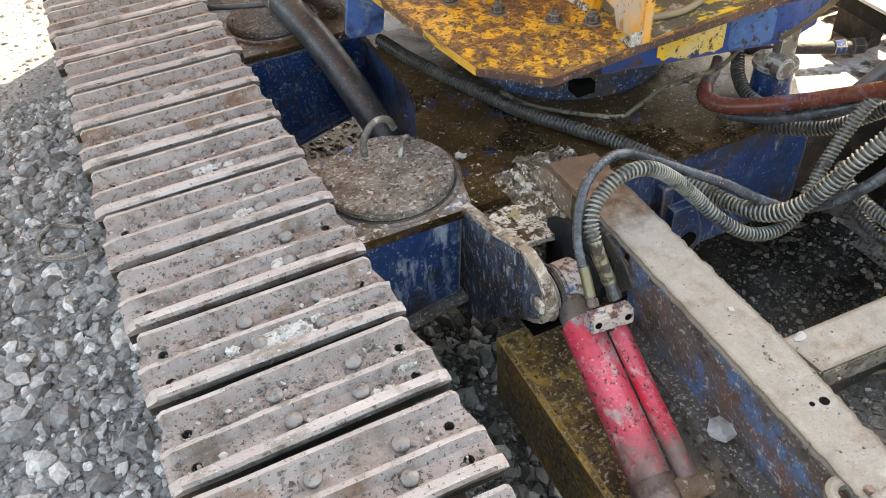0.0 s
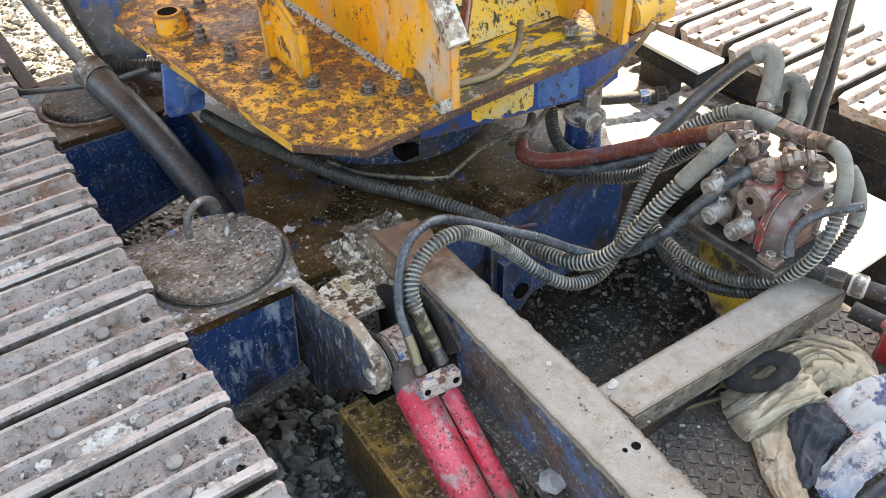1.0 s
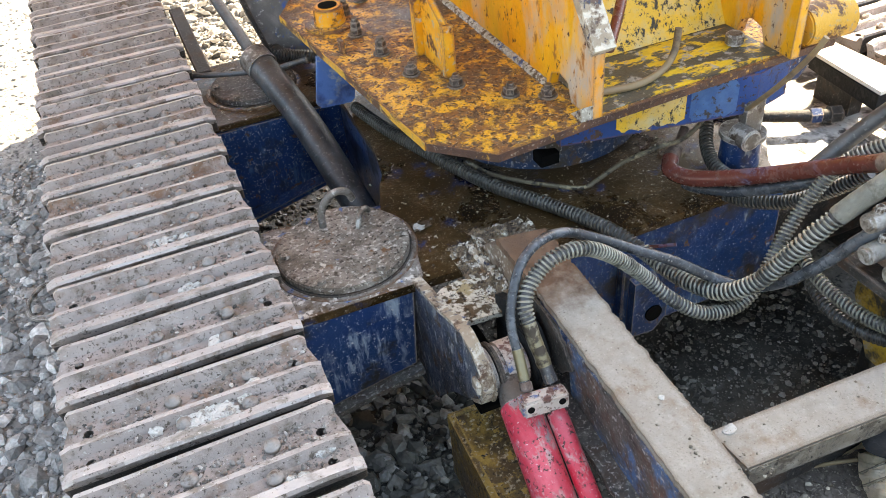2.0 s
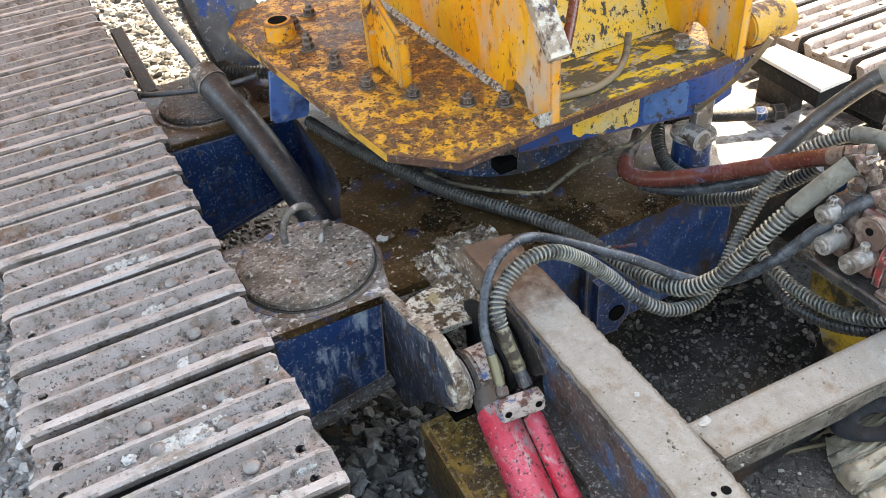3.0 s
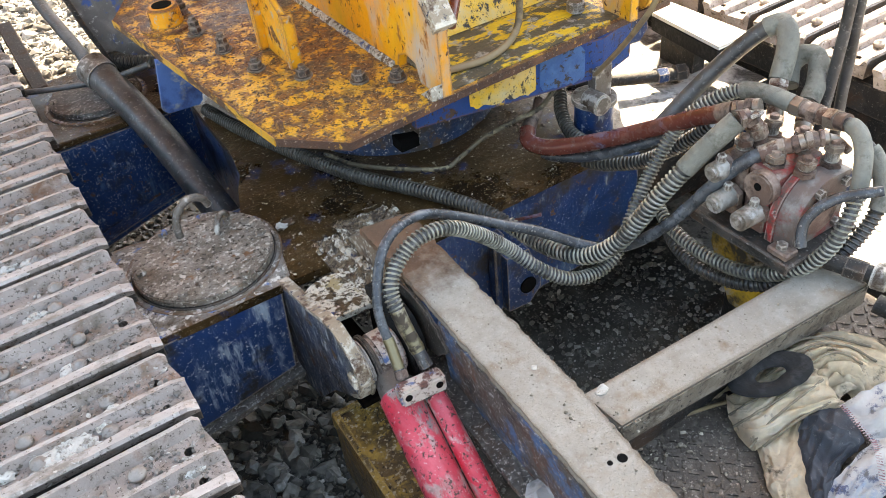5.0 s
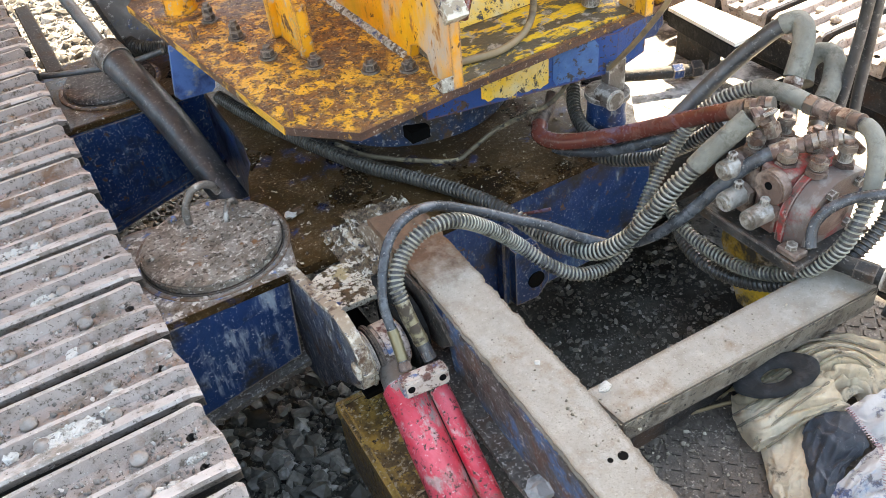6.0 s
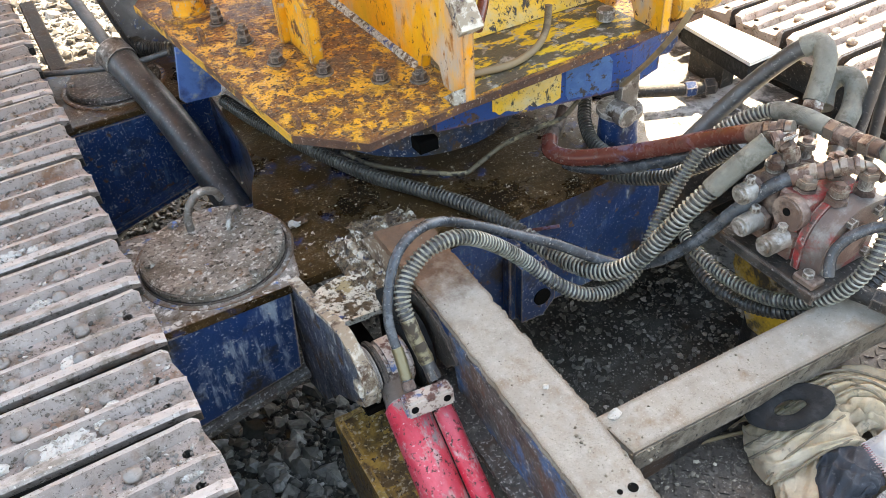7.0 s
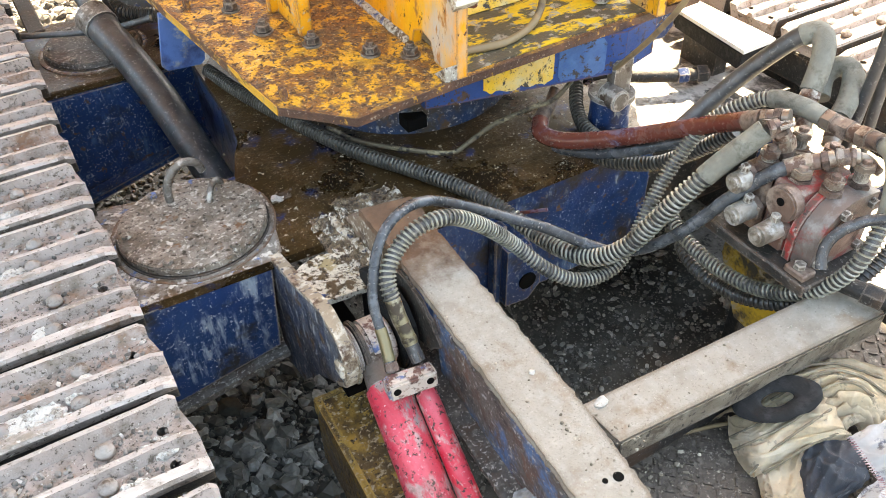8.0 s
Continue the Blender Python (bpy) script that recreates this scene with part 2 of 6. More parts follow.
M_BANDBLUE = surface("mid blue paint on the band", (0.018, 0.100, 0.270), [((0.05, 0.16, 0.36), 14, 0.34, U1, 0.08, 0.5), ((0.05, 0.04, 0.035), 50, 0.26, U1, 0.03, 0.7)], 0.45, 0, 0.4, 110)
M_BEAM = surface("dusty grey steel beam", (0.330, 0.304, 0.262), [((0.26, 0.234, 0.196), 8, 0.32, U1, 0.14, 0.9), ((0.385, 0.360, 0.318), 30, 0.30, U1, 0.10, 0.9), ((0.235, 0.208, 0.172), 240, 0.14, U1, 0.06, 0.8), ((0.24, 0.175, 0.12), 14, 0.11, U1, 0.08, 0.9), ((0.46, 0.435, 0.39), 280, 0.07, U1, 0.04, 0.9)], 0.80, 0, 0.7, 200, vary=0.12, stain=((0.17, 0.098, 0.060), -0.02, 0.28), edge=((0.14, 0.105, 0.075), 0.014, 1.3))
M_BEAMSIDE = surface("rust, blue and soot on steel", (0.085, 0.072, 0.066), [((0.17, 0.080, 0.052), 10, 0.38, U1, 0.06, 0.8), ((0.045, 0.140, 0.300), 7, 0.40, U1, 0.05, 0.6), ((0.10, 0.060, 0.045), 26, 0.30, U1, 0.05, 0.7), ((0.035, 0.030, 0.028), 16, 0.22, U1, 0.05, 0.7), ((0.42, 0.42, 0.42), 60, 0.14, U1, 0.03, 0.9), ((0.50, 0.48, 0.45), 150, 0.12, U1, 0.03, 0.9)], 0.6, 0, 0.8, 140)
M_FLANGE = surface("grey dust on sooty flange", (0.115, 0.108, 0.098), [((0.040, 0.037, 0.034), 12, 0.42, U1, 0.10, 0.6), ((0.19, 0.18, 0.165), 60, 0.24, U1, 0.05, 0.9), ((0.09, 0.055, 0.040), 9, 0.18, U1, 0.05, 0.8), ((0.46, 0.44, 0.41), 140, 0.22, U1, 0.03, 0.9)], 0.6, 0, 0.9, 140)
M_GRIMEFACE = surface("caked brown dirt on steel", (0.17, 0.145, 0.112), [((0.27, 0.24, 0.195), 20, 0.34, U1, 0.08, 0.9), ((0.09, 0.07, 0.05), 26, 0.34, U1, 0.06, 0.8), ((0.04, 0.032, 0.025), 110, 0.20, U1, 0.03, 0.8)], 0.8, 0, 1.0, 150)
M_CAKE = surface("flaking rust, mud and old paint", (0.17, 0.115, 0.070), [((0.70, 0.65, 0.55), 46, 0.40, U1, 0.025, 0.8), ((0.07, 0.042, 0.025), 24, 0.36, U1, 0.05, 0.5), ((0.30, 0.22, 0.14), 70, 0.30, U1, 0.04, 0.8), ((0.03, 0.02, 0.015), 130, 0.22, U1, 0.03, 0.5)], 0.55, 0, 1.0, 170)
M_RUSTTOP = surface("brown grimy root", (0.17, 0.11, 0.07), [((0.25, 0.19, 0.14), 12, 0.34, U1, 0.06, 0.8), ((0.08, 0.045, 0.028), 20, 0.35, U1, 0.05, 0.6), ((0.56, 0.52, 0.45), 70, 0.20, U1, 0.02, 0.8)], 0.5, 0, 0.9, 160)
M_RED = surface("scuffed red paint", (0.66, 0.022, 0.052), [((0.84, 0.17, 0.22), 7, 0.36, (1, 0.4, 1), 0.12, 0.40), ((0.34, 0.30, 0.285), 11, 0.27, (1.5, 0.20, 1.5), 0.02, 0.6), ((0.62, 0.40, 0.38), 34, 0.22, (1, 0.4, 1), 0.04, 0.6), ((0.10, 0.055, 0.05), 100, 0.22, U1, 0.018, 0.8), ((0.86, 0.46, 0.48), 130, 0.08, U1, 0.025, 0.5)], 0.32, 0, 0.5, 130, stain=((0.25, 0.175, 0.15), -0.20, -0.46), spec=0.45)
M_STEEL = surface("dirty worn steel", (0.16, 0.142, 0.125), [((0.50, 0.48, 0.44), 34, 0.27, U1, 0.05, 0.5), ((0.08, 0.055, 0.04), 24, 0.35, U1, 0.05, 0.7)], 0.42, 0.3, 0.5, 160, edge=((0.55, 0.53, 0.49), 0.005, 0.8))
M_BLOCK = surface("pale scuffed port block", (0.54, 0.475, 0.42), [((0.17, 0.085, 0.07), 44, 0.34, U1, 0.04, 0.7), ((0.62, 0.13, 0.13), 16, 0.10, U1, 0.03, 0.6), ((0.05, 0.035, 0.03), 90, 0.18, U1, 0.03, 0.7), ((0.08, 0.16, 0.36), 12, 0.07, U1, 0.03, 0.6)], 0.5, 0.1, 0.5, 140)
M_BRASS = surface("olive plated ferrule", (0.20, 0.17, 0.10), [((0.34, 0.31, 0.22), 20, 0.30, U1, 0.06, 0.35), ((0.07, 0.055, 0.04), 24, 0.28, U1, 0.04, 0.7)], 0.32, 0.5, 0.15, 100)
# also used where gap shade is put into the colour
M_DARK = surface("dark steel for soot and shade", (0.018, 0.017, 0.016), [((0.075, 0.071, 0.066), 24, 0.24, U1, 0.07, 0.8), ((0.07, 0.04, 0.025), 12, 0.25, U1, 0.06, 0.8), ((0.26, 0.25, 0.235), 150, 0.10, U1, 0.03, 0.8)], 0.6, 0, 0.7, 140, edge=((0.16, 0.13, 0.11), 0.006, 0.7))
M_RUBBER = surface("dusty black rubber", (0.026, 0.027, 0.029), [((0.095, 0.099, 0.104), 10, 0.36, (1, 1, 1), 0.14, 0.42), ((0.20, 0.20, 0.195), 110, 0.14, U1, 0.04, 0.8)], 0.34, 0, 0.3, 170, spec=0.6)
M_BLACK = surface("worn black rubber", (0.011, 0.012, 0.013), [((0.035, 0.036, 0.038), 30, 0.22, U1, 0.06, 0.8)], 0.75, 0, 0.8, 90, spec=0.25)
M_BLUEGREY = surface("blue grey hose", (0.050, 0.058, 0.068), [((0.125, 0.142, 0.160), 14, 0.30, U1, 0.09, 0.35), ((0.025, 0.029, 0.033), 24, 0.30, U1, 0.08, 0.3), ((0.26, 0.26, 0.25), 140, 0.07, U1, 0.03, 0.8)], 0.22, 0, 0.3, 190)
M_SLEEVE = surface("woven grey hose sleeve", (0.18, 0.183, 0.158), [((0.28, 0.28, 0.24), 18, 0.32, U1, 0.10, 0.8), ((0.11, 0.11, 0.09), 24, 0.28, U1, 0.06, 0.8)], 0.75, 0, 0.6, 500)
M_COIL = surface("coil wire", (0.29, 0.295, 0.245), [((0.10, 0.10, 0.085), 22, 0.34, U1, 0.06, 0.6), ((0.44, 0.45, 0.40), 34, 0.25, U1, 0.06, 0.35)], 0.34, 0.2, 0.1, 100)
M_COILDARK = surface("dark oily coil wire", (0.055, 0.054, 0.048), [((0.14, 0.137, 0.122), 24, 0.30, U1, 0.07, 0.4), ((0.25, 0.24, 0.22), 90, 0.10, U1, 0.03, 0.7)], 0.28, 0.2, 0.1, 100)
M_REDHOSE = surface("red brown hose", (0.135, 0.036, 0.027), [((0.12, 0.16, 0.28), 8, 0.17, (1, 0.6, 1), 0.04, 0.35), ((0.21, 0.075, 0.055), 12, 0.34, U1, 0.14, 0.35), ((0.085, 0.030, 0.024), 30, 0.22, U1, 0.08, 0.4), ((0.30, 0.24, 0.21), 150, 0.025, U1, 0.03, 0.7)], 0.18, 0, 0.12, 140)
M_VALVE = surface("valve casting, red on rust", (0.15, 0.085, 0.07), [((0.42, 0.05, 0.05), 11, 0.36, U1, 0.04, 0.5), ((0.30, 0.24, 0.21), 30, 0.28, U1, 0.05, 0.6), ((0.07, 0.05, 0.045), 22, 0.25, U1, 0.05, 0.7)], 0.5, 0.1, 0.4, 120)
M_VRUST = surface("brown oily casting", (0.16, 0.105, 0.085), [((0.32, 0.25, 0.21), 20, 0.35, U1, 0.06, 0.5), ((0.06, 0.045, 0.04), 24, 0.3, U1, 0.06, 0.6)], 0.42, 0.2, 0.4, 120)
M_ALU = surface("dull aluminium", (0.42, 0.40, 0.36), [((0.20, 0.17, 0.14), 18, 0.35, U1, 0.06, 0.6), ((0.62, 0.61, 0.58), 30, 0.25, U1, 0.06, 0.4)], 0.38, 0.5, 0.3, 140)
M_NUT = surface("plated nut", (0.30, 0.26, 0.22), [((0.15, 0.09, 0.07), 22, 0.42, U1, 0.05, 0.6), ((0.50, 0.47, 0.42), 30, 0.20, U1, 0.06, 0.3)], 0.32, 0.6, 0.3, 140)
M_REDVALVE = surface("chipped red paint", (0.36, 0.028, 0.030), [((0.15, 0.08, 0.065), 16, 0.42, U1, 0.04, 0.6), ((0.45, 0.40, 0.37), 40, 0.14, U1, 0.03, 0.7), ((0.06, 0.04, 0.035), 60, 0.2, U1, 0.03, 0.6)], 0.42, 0, 0.5, 130, edge=((0.35, 0.28, 0.25), 0.005, 0.7))
M_GREYCAST = surface("grey casting", (0.155, 0.125, 0.115), [((0.30, 0.05, 0.05), 10, 0.30, U1, 0.04, 0.6), ((0.26, 0.25, 0.24), 24, 0.3, U1, 0.06, 0.5)], 0.4, 0.2, 0.3, 130)
M_STAND = surface("ochre and soot", (0.05, 0.045, 0.036), [((0.60, 0.40, 0.04), 6, 0.52, U1, 0.04, 0.6), ((0.34, 0.31, 0.27), 24, 0.16, U1, 0.03, 0.8)], 0.6, 0, 0.5, 110)
M_CABLE = surface("tan cable", (0.25, 0.185, 0.105), [((0.16, 0.12, 0.08), 20, 0.3, U1, 0.06, 0.7)], 0.6)
M_STEELBOLT = surface("blackened bolt", (0.055, 0.046, 0.044), [((0.20, 0.165, 0.14), 60, 0.34, U1, 0.05, 0.6), ((0.16, 0.08, 0.045), 26, 0.26, U1, 0.05, 0.7)], 0.38, 0.3, 0.3, 200, edge=((0.30, 0.26, 0.22), 0.005, 0.8))
M_OCHRE = surface("ochre paint under oil", (0.150, 0.100, 0.045), [((0.50, 0.33, 0.075), 13, 0.42, (1, 0.6, 1), 0.05, 0.5), ((0.060, 0.042, 0.024), 8, 0.42, U1, 0.08, 0.30), ((0.55, 0.38, 0.10), 40, 0.20, U1, 0.03, 0.6), ((0.58, 0.52, 0.40), 110, 0.26, U1, 0.025, 0.8), ((0.025, 0.02, 0.016), 90, 0.20, U1, 0.02, 0.5)], 0.34, 0, 0.9, 120, edge=((0.46, 0.32, 0.10), 0.010, 0.9))
M_CHECK = surface("oily floor plate", (0.085, 0.069, 0.056), [((0.16, 0.135, 0.112), 50, 0.30, U1, 0.05, 0.7), ((0.045, 0.037, 0.031), 14, 0.34, U1, 0.07, 0.45), ((0.36, 0.32, 0.28), 150, 0.17, U1, 0.03, 0.8)], 0.55, 0, 1.0, 130)
M_GROUND = surface("stony ground", (0.26, 0.255, 0.242), [((0.38, 0.375, 0.36), 40, 0.34, U1, 0.04, 0.9), ((0.09, 0.09, 0.088), 60, 0.28, U1, 0.04, 0.9)], 0.9, 0, 1.0, 90)
# oil soaking plus part of the machine's shade, both in the colour
M_OILSHADEGROUND = surface("oil-soaked, shade-darkened ground", (0.024, 0.027, 0.025), [((0.070, 0.077, 0.073), 26, 0.38, U1, 0.06, 0.8), ((0.015, 0.016, 0.015), 5, 0.4, U1, 0.08, 0.35), ((0.26, 0.27, 0.26), 140, 0.09, U1, 0.02, 0.8)], 0.5, 0, 1.0, 60)
M_WHITE = surface("bleached white paint", (0.70, 0.70, 0.68), [((0.45, 0.44, 0.42), 20, 0.12, U1, 0.05, 0.8)], 0.7)
M_PEBBLE = surface("dusty pale pebble", (0.46, 0.44, 0.40), [((0.30, 0.28, 0.25), 60, 0.3, U1, 0.08, 0.9)], 0.85, 0, 0.5, 160)
M_STONEBIG = surface("broken grey stone", (0.40, 0.41, 0.41), [((0.26, 0.27, 0.27), 30, 0.4, U1, 0.06, 0.9)], 0.85, 0, 0.6, 120)
M_WALL = surface("grey concrete", (0.20, 0.195, 0.185), [((0.14, 0.135, 0.13), 2, 0.4, U1, 0.1, 0.9)], 0.9)
M_PALE = surface("pale dusty steel", (0.62, 0.60, 0.56), [((0.35, 0.32, 0.28), 14, 0.18, U1, 0.04, 0.8), ((0.10, 0.09, 0.08), 60, 0.10, U1, 0.02, 0.8)], 0.8, 0, 0.5, 140)
M_CREAM = surface("soiled cream cloth", (0.84, 0.695, 0.495), [((0.46, 0.36, 0.24), 9, 0.30, U1, 0.12, 0.9), ((0.88, 0.78, 0.62), 14, 0.34, U1, 0.12, 0.9), ((0.18, 0.145, 0.105), 26, 0.11, U1, 0.05, 0.9)], 0.95, 0, 0.7, 420)
M_SEAM = surface("dark soiled seam", (0.17, 0.14, 0.10), [((0.30, 0.26, 0.19), 30, 0.3, U1, 0.05, 0.9)], 0.95)
M_STITCH = surface("pink and white thread", (0.62, 0.52, 0.50), [((0.36, 0.20, 0.22), 60, 0.4, U1, 0.04, 0.9)], 0.9)
M_NAVYCLOTH = surface("faded navy cloth", (0.080, 0.093, 0.115), [((0.155, 0.172, 0.200), 9, 0.38, U1, 0.12, 0.6), ((0.30, 0.31, 0.32), 130, 0.06, U1, 0.03, 0.9)], 0.6, 0, 0.5, 420)
M_PATTERN = surface("white and blue printed cloth", (0.70, 0.70, 0.70), [((0.09, 0.13, 0.30), 20, 0.28, U1, 0.03, 0.9), ((0.35, 0.48, 0.66), 14, 0.18, U1, 0.05, 0.9), ((0.30, 0.28, 0.26), 40, 0.14, U1, 0.05, 0.9)], 0.95, 0, 0.5, 420)
# pale patches put sunlit spots into the colour of the leg top
M_LEGTOP = surface("oily black steel with painted sun patches", (0.045, 0.042, 0.040), [((0.55, 0.53, 0.50), 5, 0.44, U1, 0.05, 0.6), ((0.62, 0.60, 0.57), 30, 0.20, U1, 0.03, 0.7), ((0.03, 0.028, 0.026), 14, 0.30, U1, 0.03, 0.3)], 0.3, 0, 0.7, 90)
M_BROWNEDGE = surface("rusty plate edge", (0.075, 0.038, 0.028), [((0.16, 0.075, 0.045), 20, 0.36, U1, 0.06, 0.6), ((0.70, 0.36, 0.03), 30, 0.12, U1, 0.02, 0.5), ((0.40, 0.33, 0.26), 120, 0.12, U1, 0.02, 0.8)], 0.45, 0, 0.8, 140)
M_ROPE = surface("muddy wire", (0.14, 0.115, 0.075), [((0.36, 0.30, 0.19), 24, 0.30, U1, 0.03, 0.7), ((0.03, 0.025, 0.02), 40, 0.30, U1, 0.04, 0.7)], 0.6, 0, 0.8, 200)
M_RIM = surface("bare flaking rim", (0.36, 0.29, 0.21), [((0.66, 0.61, 0.51), 40, 0.46, U1, 0.03, 0.8), ((0.12, 0.07, 0.045), 26, 0.30, U1, 0.04, 0.6), ((0.04, 0.05, 0.09), 60, 0.14, U1, 0.03, 0.6)], 0.6, 0, 1.0, 160)


def stone_material(name, dark, light, rough):
    m = bpy.data.materials.new(name)
    m.use_nodes = True
    n, l = m.node_tree.nodes, m.node_tree.links
    geo, rmp, tx, mx = n.new("ShaderNodeNewGeometry"), n.new("ShaderNodeValToRGB"), n.new("ShaderNodeTexNoise"), n.new("ShaderNodeMix")
    rmp.color_ramp.elements[0].color, rmp.color_ramp.elements[1].color = (*dark, 1), (*light, 1)
    mid = rmp.color_ramp.elements.new(0.75)
    mid.color = (*[(a * 0.6 + b * 0.4) for a, b in zip(dark, light)], 1)
    l.new(geo.outputs["Random Per Island"], rmp.inputs["Fac"])
    tx.inputs["Scale"].default_value, tx.inputs["Detail"].default_value = 90, 5
    co = n.new("ShaderNodeTexCoord")
    l.new(co.outputs["Object"], tx.inputs["Vector"])
    mx.data_type, mx.blend_type = "RGBA", "MULTIPLY"
    mx.inputs["Factor"].default_value = 0.8
    l.new(rmp.outputs["Color"], mx.inputs[6])
    rp = n.new("ShaderNodeValToRGB")
    rp.color_ramp.elements[0].position, rp.color_ramp.elements[1].position = 0.3, 0.65
    rp.color_ramp.elements[0].color = (0.45, 0.45, 0.45, 1)
    l.new(tx.outputs["Fac"], rp.inputs["Fac"])
    l.new(rp.outputs["Color"], mx.inputs[7])
    b = n["Principled BSDF"]
    l.new(mx.outputs[2], b.inputs["Base Color"])
    b.inputs["Roughness"].default_value = rough
    return m


M_STONE = stone_material("light crushed stone", (0.22, 0.217, 0.208), (0.90, 0.88, 0.83), 0.9)
# oily stones, darkened further to carry the shade under the machine
M_OILSHADESTONE = stone_material("oily, shade-darkened stone", (0.026, 0.030, 0.028), (0.36, 0.385, 0.37), 0.40)


# ---- tools ----
def part(name, bm, material, parent=None, label="", smooth=False):
    """Links a bmesh, given in world metres, as one mesh object under a thing or under a part."""
    if parent is not None:
        base = parent.matrix_basis.translation.copy()
        up = parent.parent
        while up is not None:
            base += up.matrix_basis.translation
            up = up.parent
        bmesh.ops.translate(bm, verts=bm.verts, vec=-base)
    bmesh.ops.recalc_face_normals(bm, faces=bm.faces)
    me = bpy.data.meshes.new(name)
    bm.to_mesh(me)
    bm.free()
    me.materials.append(material)
    if smooth:
        me.polygons.foreach_set("use_smooth", [True] * len(me.polygons))
        me.set_sharp_from_angle(angle=radians(38))
    ob = new(name, me)
    ob.parent = parent
    if label:
        tagged(ob, label)
    return ob


def thing(name, at, label, category, group="", kind=""):
    ob = new(name)
    ob.matrix_basis = Matrix.Translation(at)
    ob.empty_display_size = 0.05
    return tagged(ob, label, category, group, kind)


def box(lo, hi, bevel=0.003, bm=None, turn=None):
    b = bmesh.new()
    bmesh.ops.create_cube(b, size=1, matrix=Matrix.Translation([(p + q) / 2 for p, q in zip(lo, hi)]) @ Matrix.Diagonal([q - p for p, q in zip(lo, hi)] + [1]))
    if bevel:
        bmesh.ops.bevel(b, geom=b.edges, offset=bevel, segments=1, affect="EDGES")
    if turn is not None:
        bmesh.ops.transform(b, matrix=turn, verts=b.verts)
    return join(bm, b)


def join(bm, b):
    if bm is None:
        return b
    me = bpy.data.meshes.new("tmp")
    b.to_mesh(me)
    bm.from_mesh(me)
    bpy.data.meshes.remove(me)
    b.free()
    return bm


def rod(a, z, r, r2=None, sides=16, bevel=0.0, bm=None):
    a, z = Vector(a), Vector(z)
    d = z - a
    b = bmesh.new()
    m = Matrix.Translation((a + z) / 2) @ d.to_track_quat("Z", "Y").to_matrix().to_4x4()
    bmesh.ops.create_cone(b, cap_ends=True, segments=sides, radius1=r, radius2=r if r2 is None else r2, depth=d.length, matrix=m)
    if bevel:
        ed = [e for e in b.edges if any(len(f.verts) > 4 for f in e.link_faces)]
        bmesh.ops.bevel(b, geom=ed, offset=bevel, segments=2, affect="EDGES")
    return join(bm, b)


def prism(outline, axis, lo, hi, bevel=0.002, bm=None):
    """An outline of (u, v) pushed along an axis: x takes (y, z), y takes (x, z), z takes (x, y)."""
    put = {"x": lambda u, v, w: (w, u, v), "y": lambda u, v, w: (u, w, v), "z": lambda u, v, w: (u, v, w)}[axis]
    b = bmesh.new()
    lower = [b.verts.new(put(u, v, lo)) for u, v in outline]
    upper = [b.verts.new(put(u, v, hi)) for u, v in outline]
    b.faces.new(lower)
    b.faces.new(upper[::-1])
    k = len(outline)
    for i in range(k):
        b.faces.new((lower[i], lower[(i + 1) % k], upper[(i + 1) % k], upper[i]))
    if bevel:
        ed = [e for e in b.edges if e.calc_face_angle(0) > 0.5]
        bmesh.ops.bevel(b, geom=ed, offset=bevel, segments=1, affect="EDGES")
    return join(bm, b)


def smooth_path(pts, step=0.012):
    """A Catmull-Rom line through the points, at even steps."""
    p = [Vector(q) for q in pts]
    p = [2 * p[0] - p[1]] + p + [2 * p[-1] - p[-2]]
    fine = []
    for i in range(1, len(p) - 2):
        a, b, c, d = p[i - 1:i + 3]
        for k in range(24):
            t = k / 24
            fine.append(0.5 * (2 * b + (c - a) * t + (2 * a - 5 * b + 4 * c - d) * t * t + (3 * b - a - 3 * c + d) * t ** 3))
    fine.append(p[-2])
    out, need = [fine[0]], step
    for a, b in zip(fine, fine[1:]):
        seg = (b - a).length
        while seg >= need and seg > 0:
            a = a + (b - a) * (need / seg)
            out.append(a.copy())
            seg -= need
            need = step
        need -= seg
    if (out[-1] - fine[-1]).length > step * 0.3:
        out.append(fine[-1])
    return out


def frames(path):
    out = []
    t0 = (path[1] - path[0]).normalized()
    n0 = t0.orthogonal().normalized()
    for i, p in enumerate(path):
        t = (path[min(i + 1, len(path) - 1)] - path[max(i - 1, 0)]).normalized()
        n0 = (n0 - t * n0.dot(t)).normalized()
        out.append((p, n0.copy(), t.cross(n0)))
    return out


def tube(pts, r, sides=12, step=0.012, bm=None, raw=False):
    """A round hose along the points; r may be a number or a function of the length share."""
    b = bm or bmesh.new()
    path = [Vector(q) for q in pts] if raw else smooth_path(pts, step)
    rings = []
    for i, (p, u, v) in enumerate(frames(path)):
        rad = r(i / (len(path) - 1)) if callable(r) else r
        rings.append([b.verts.new(p + (u * math.cos(a) + v * math.sin(a)) * rad) for a in (2 * math.pi * k / sides for k in range(sides))])
    for s, e in zip(rings, rings[1:]):
        for k in range(sides):
            b.faces.new((s[k], s[(k + 1) % sides], e[(k + 1) % sides], e[k]))
    b.faces.new(rings[0][::-1])
    b.faces.new(rings[-1])
    return b


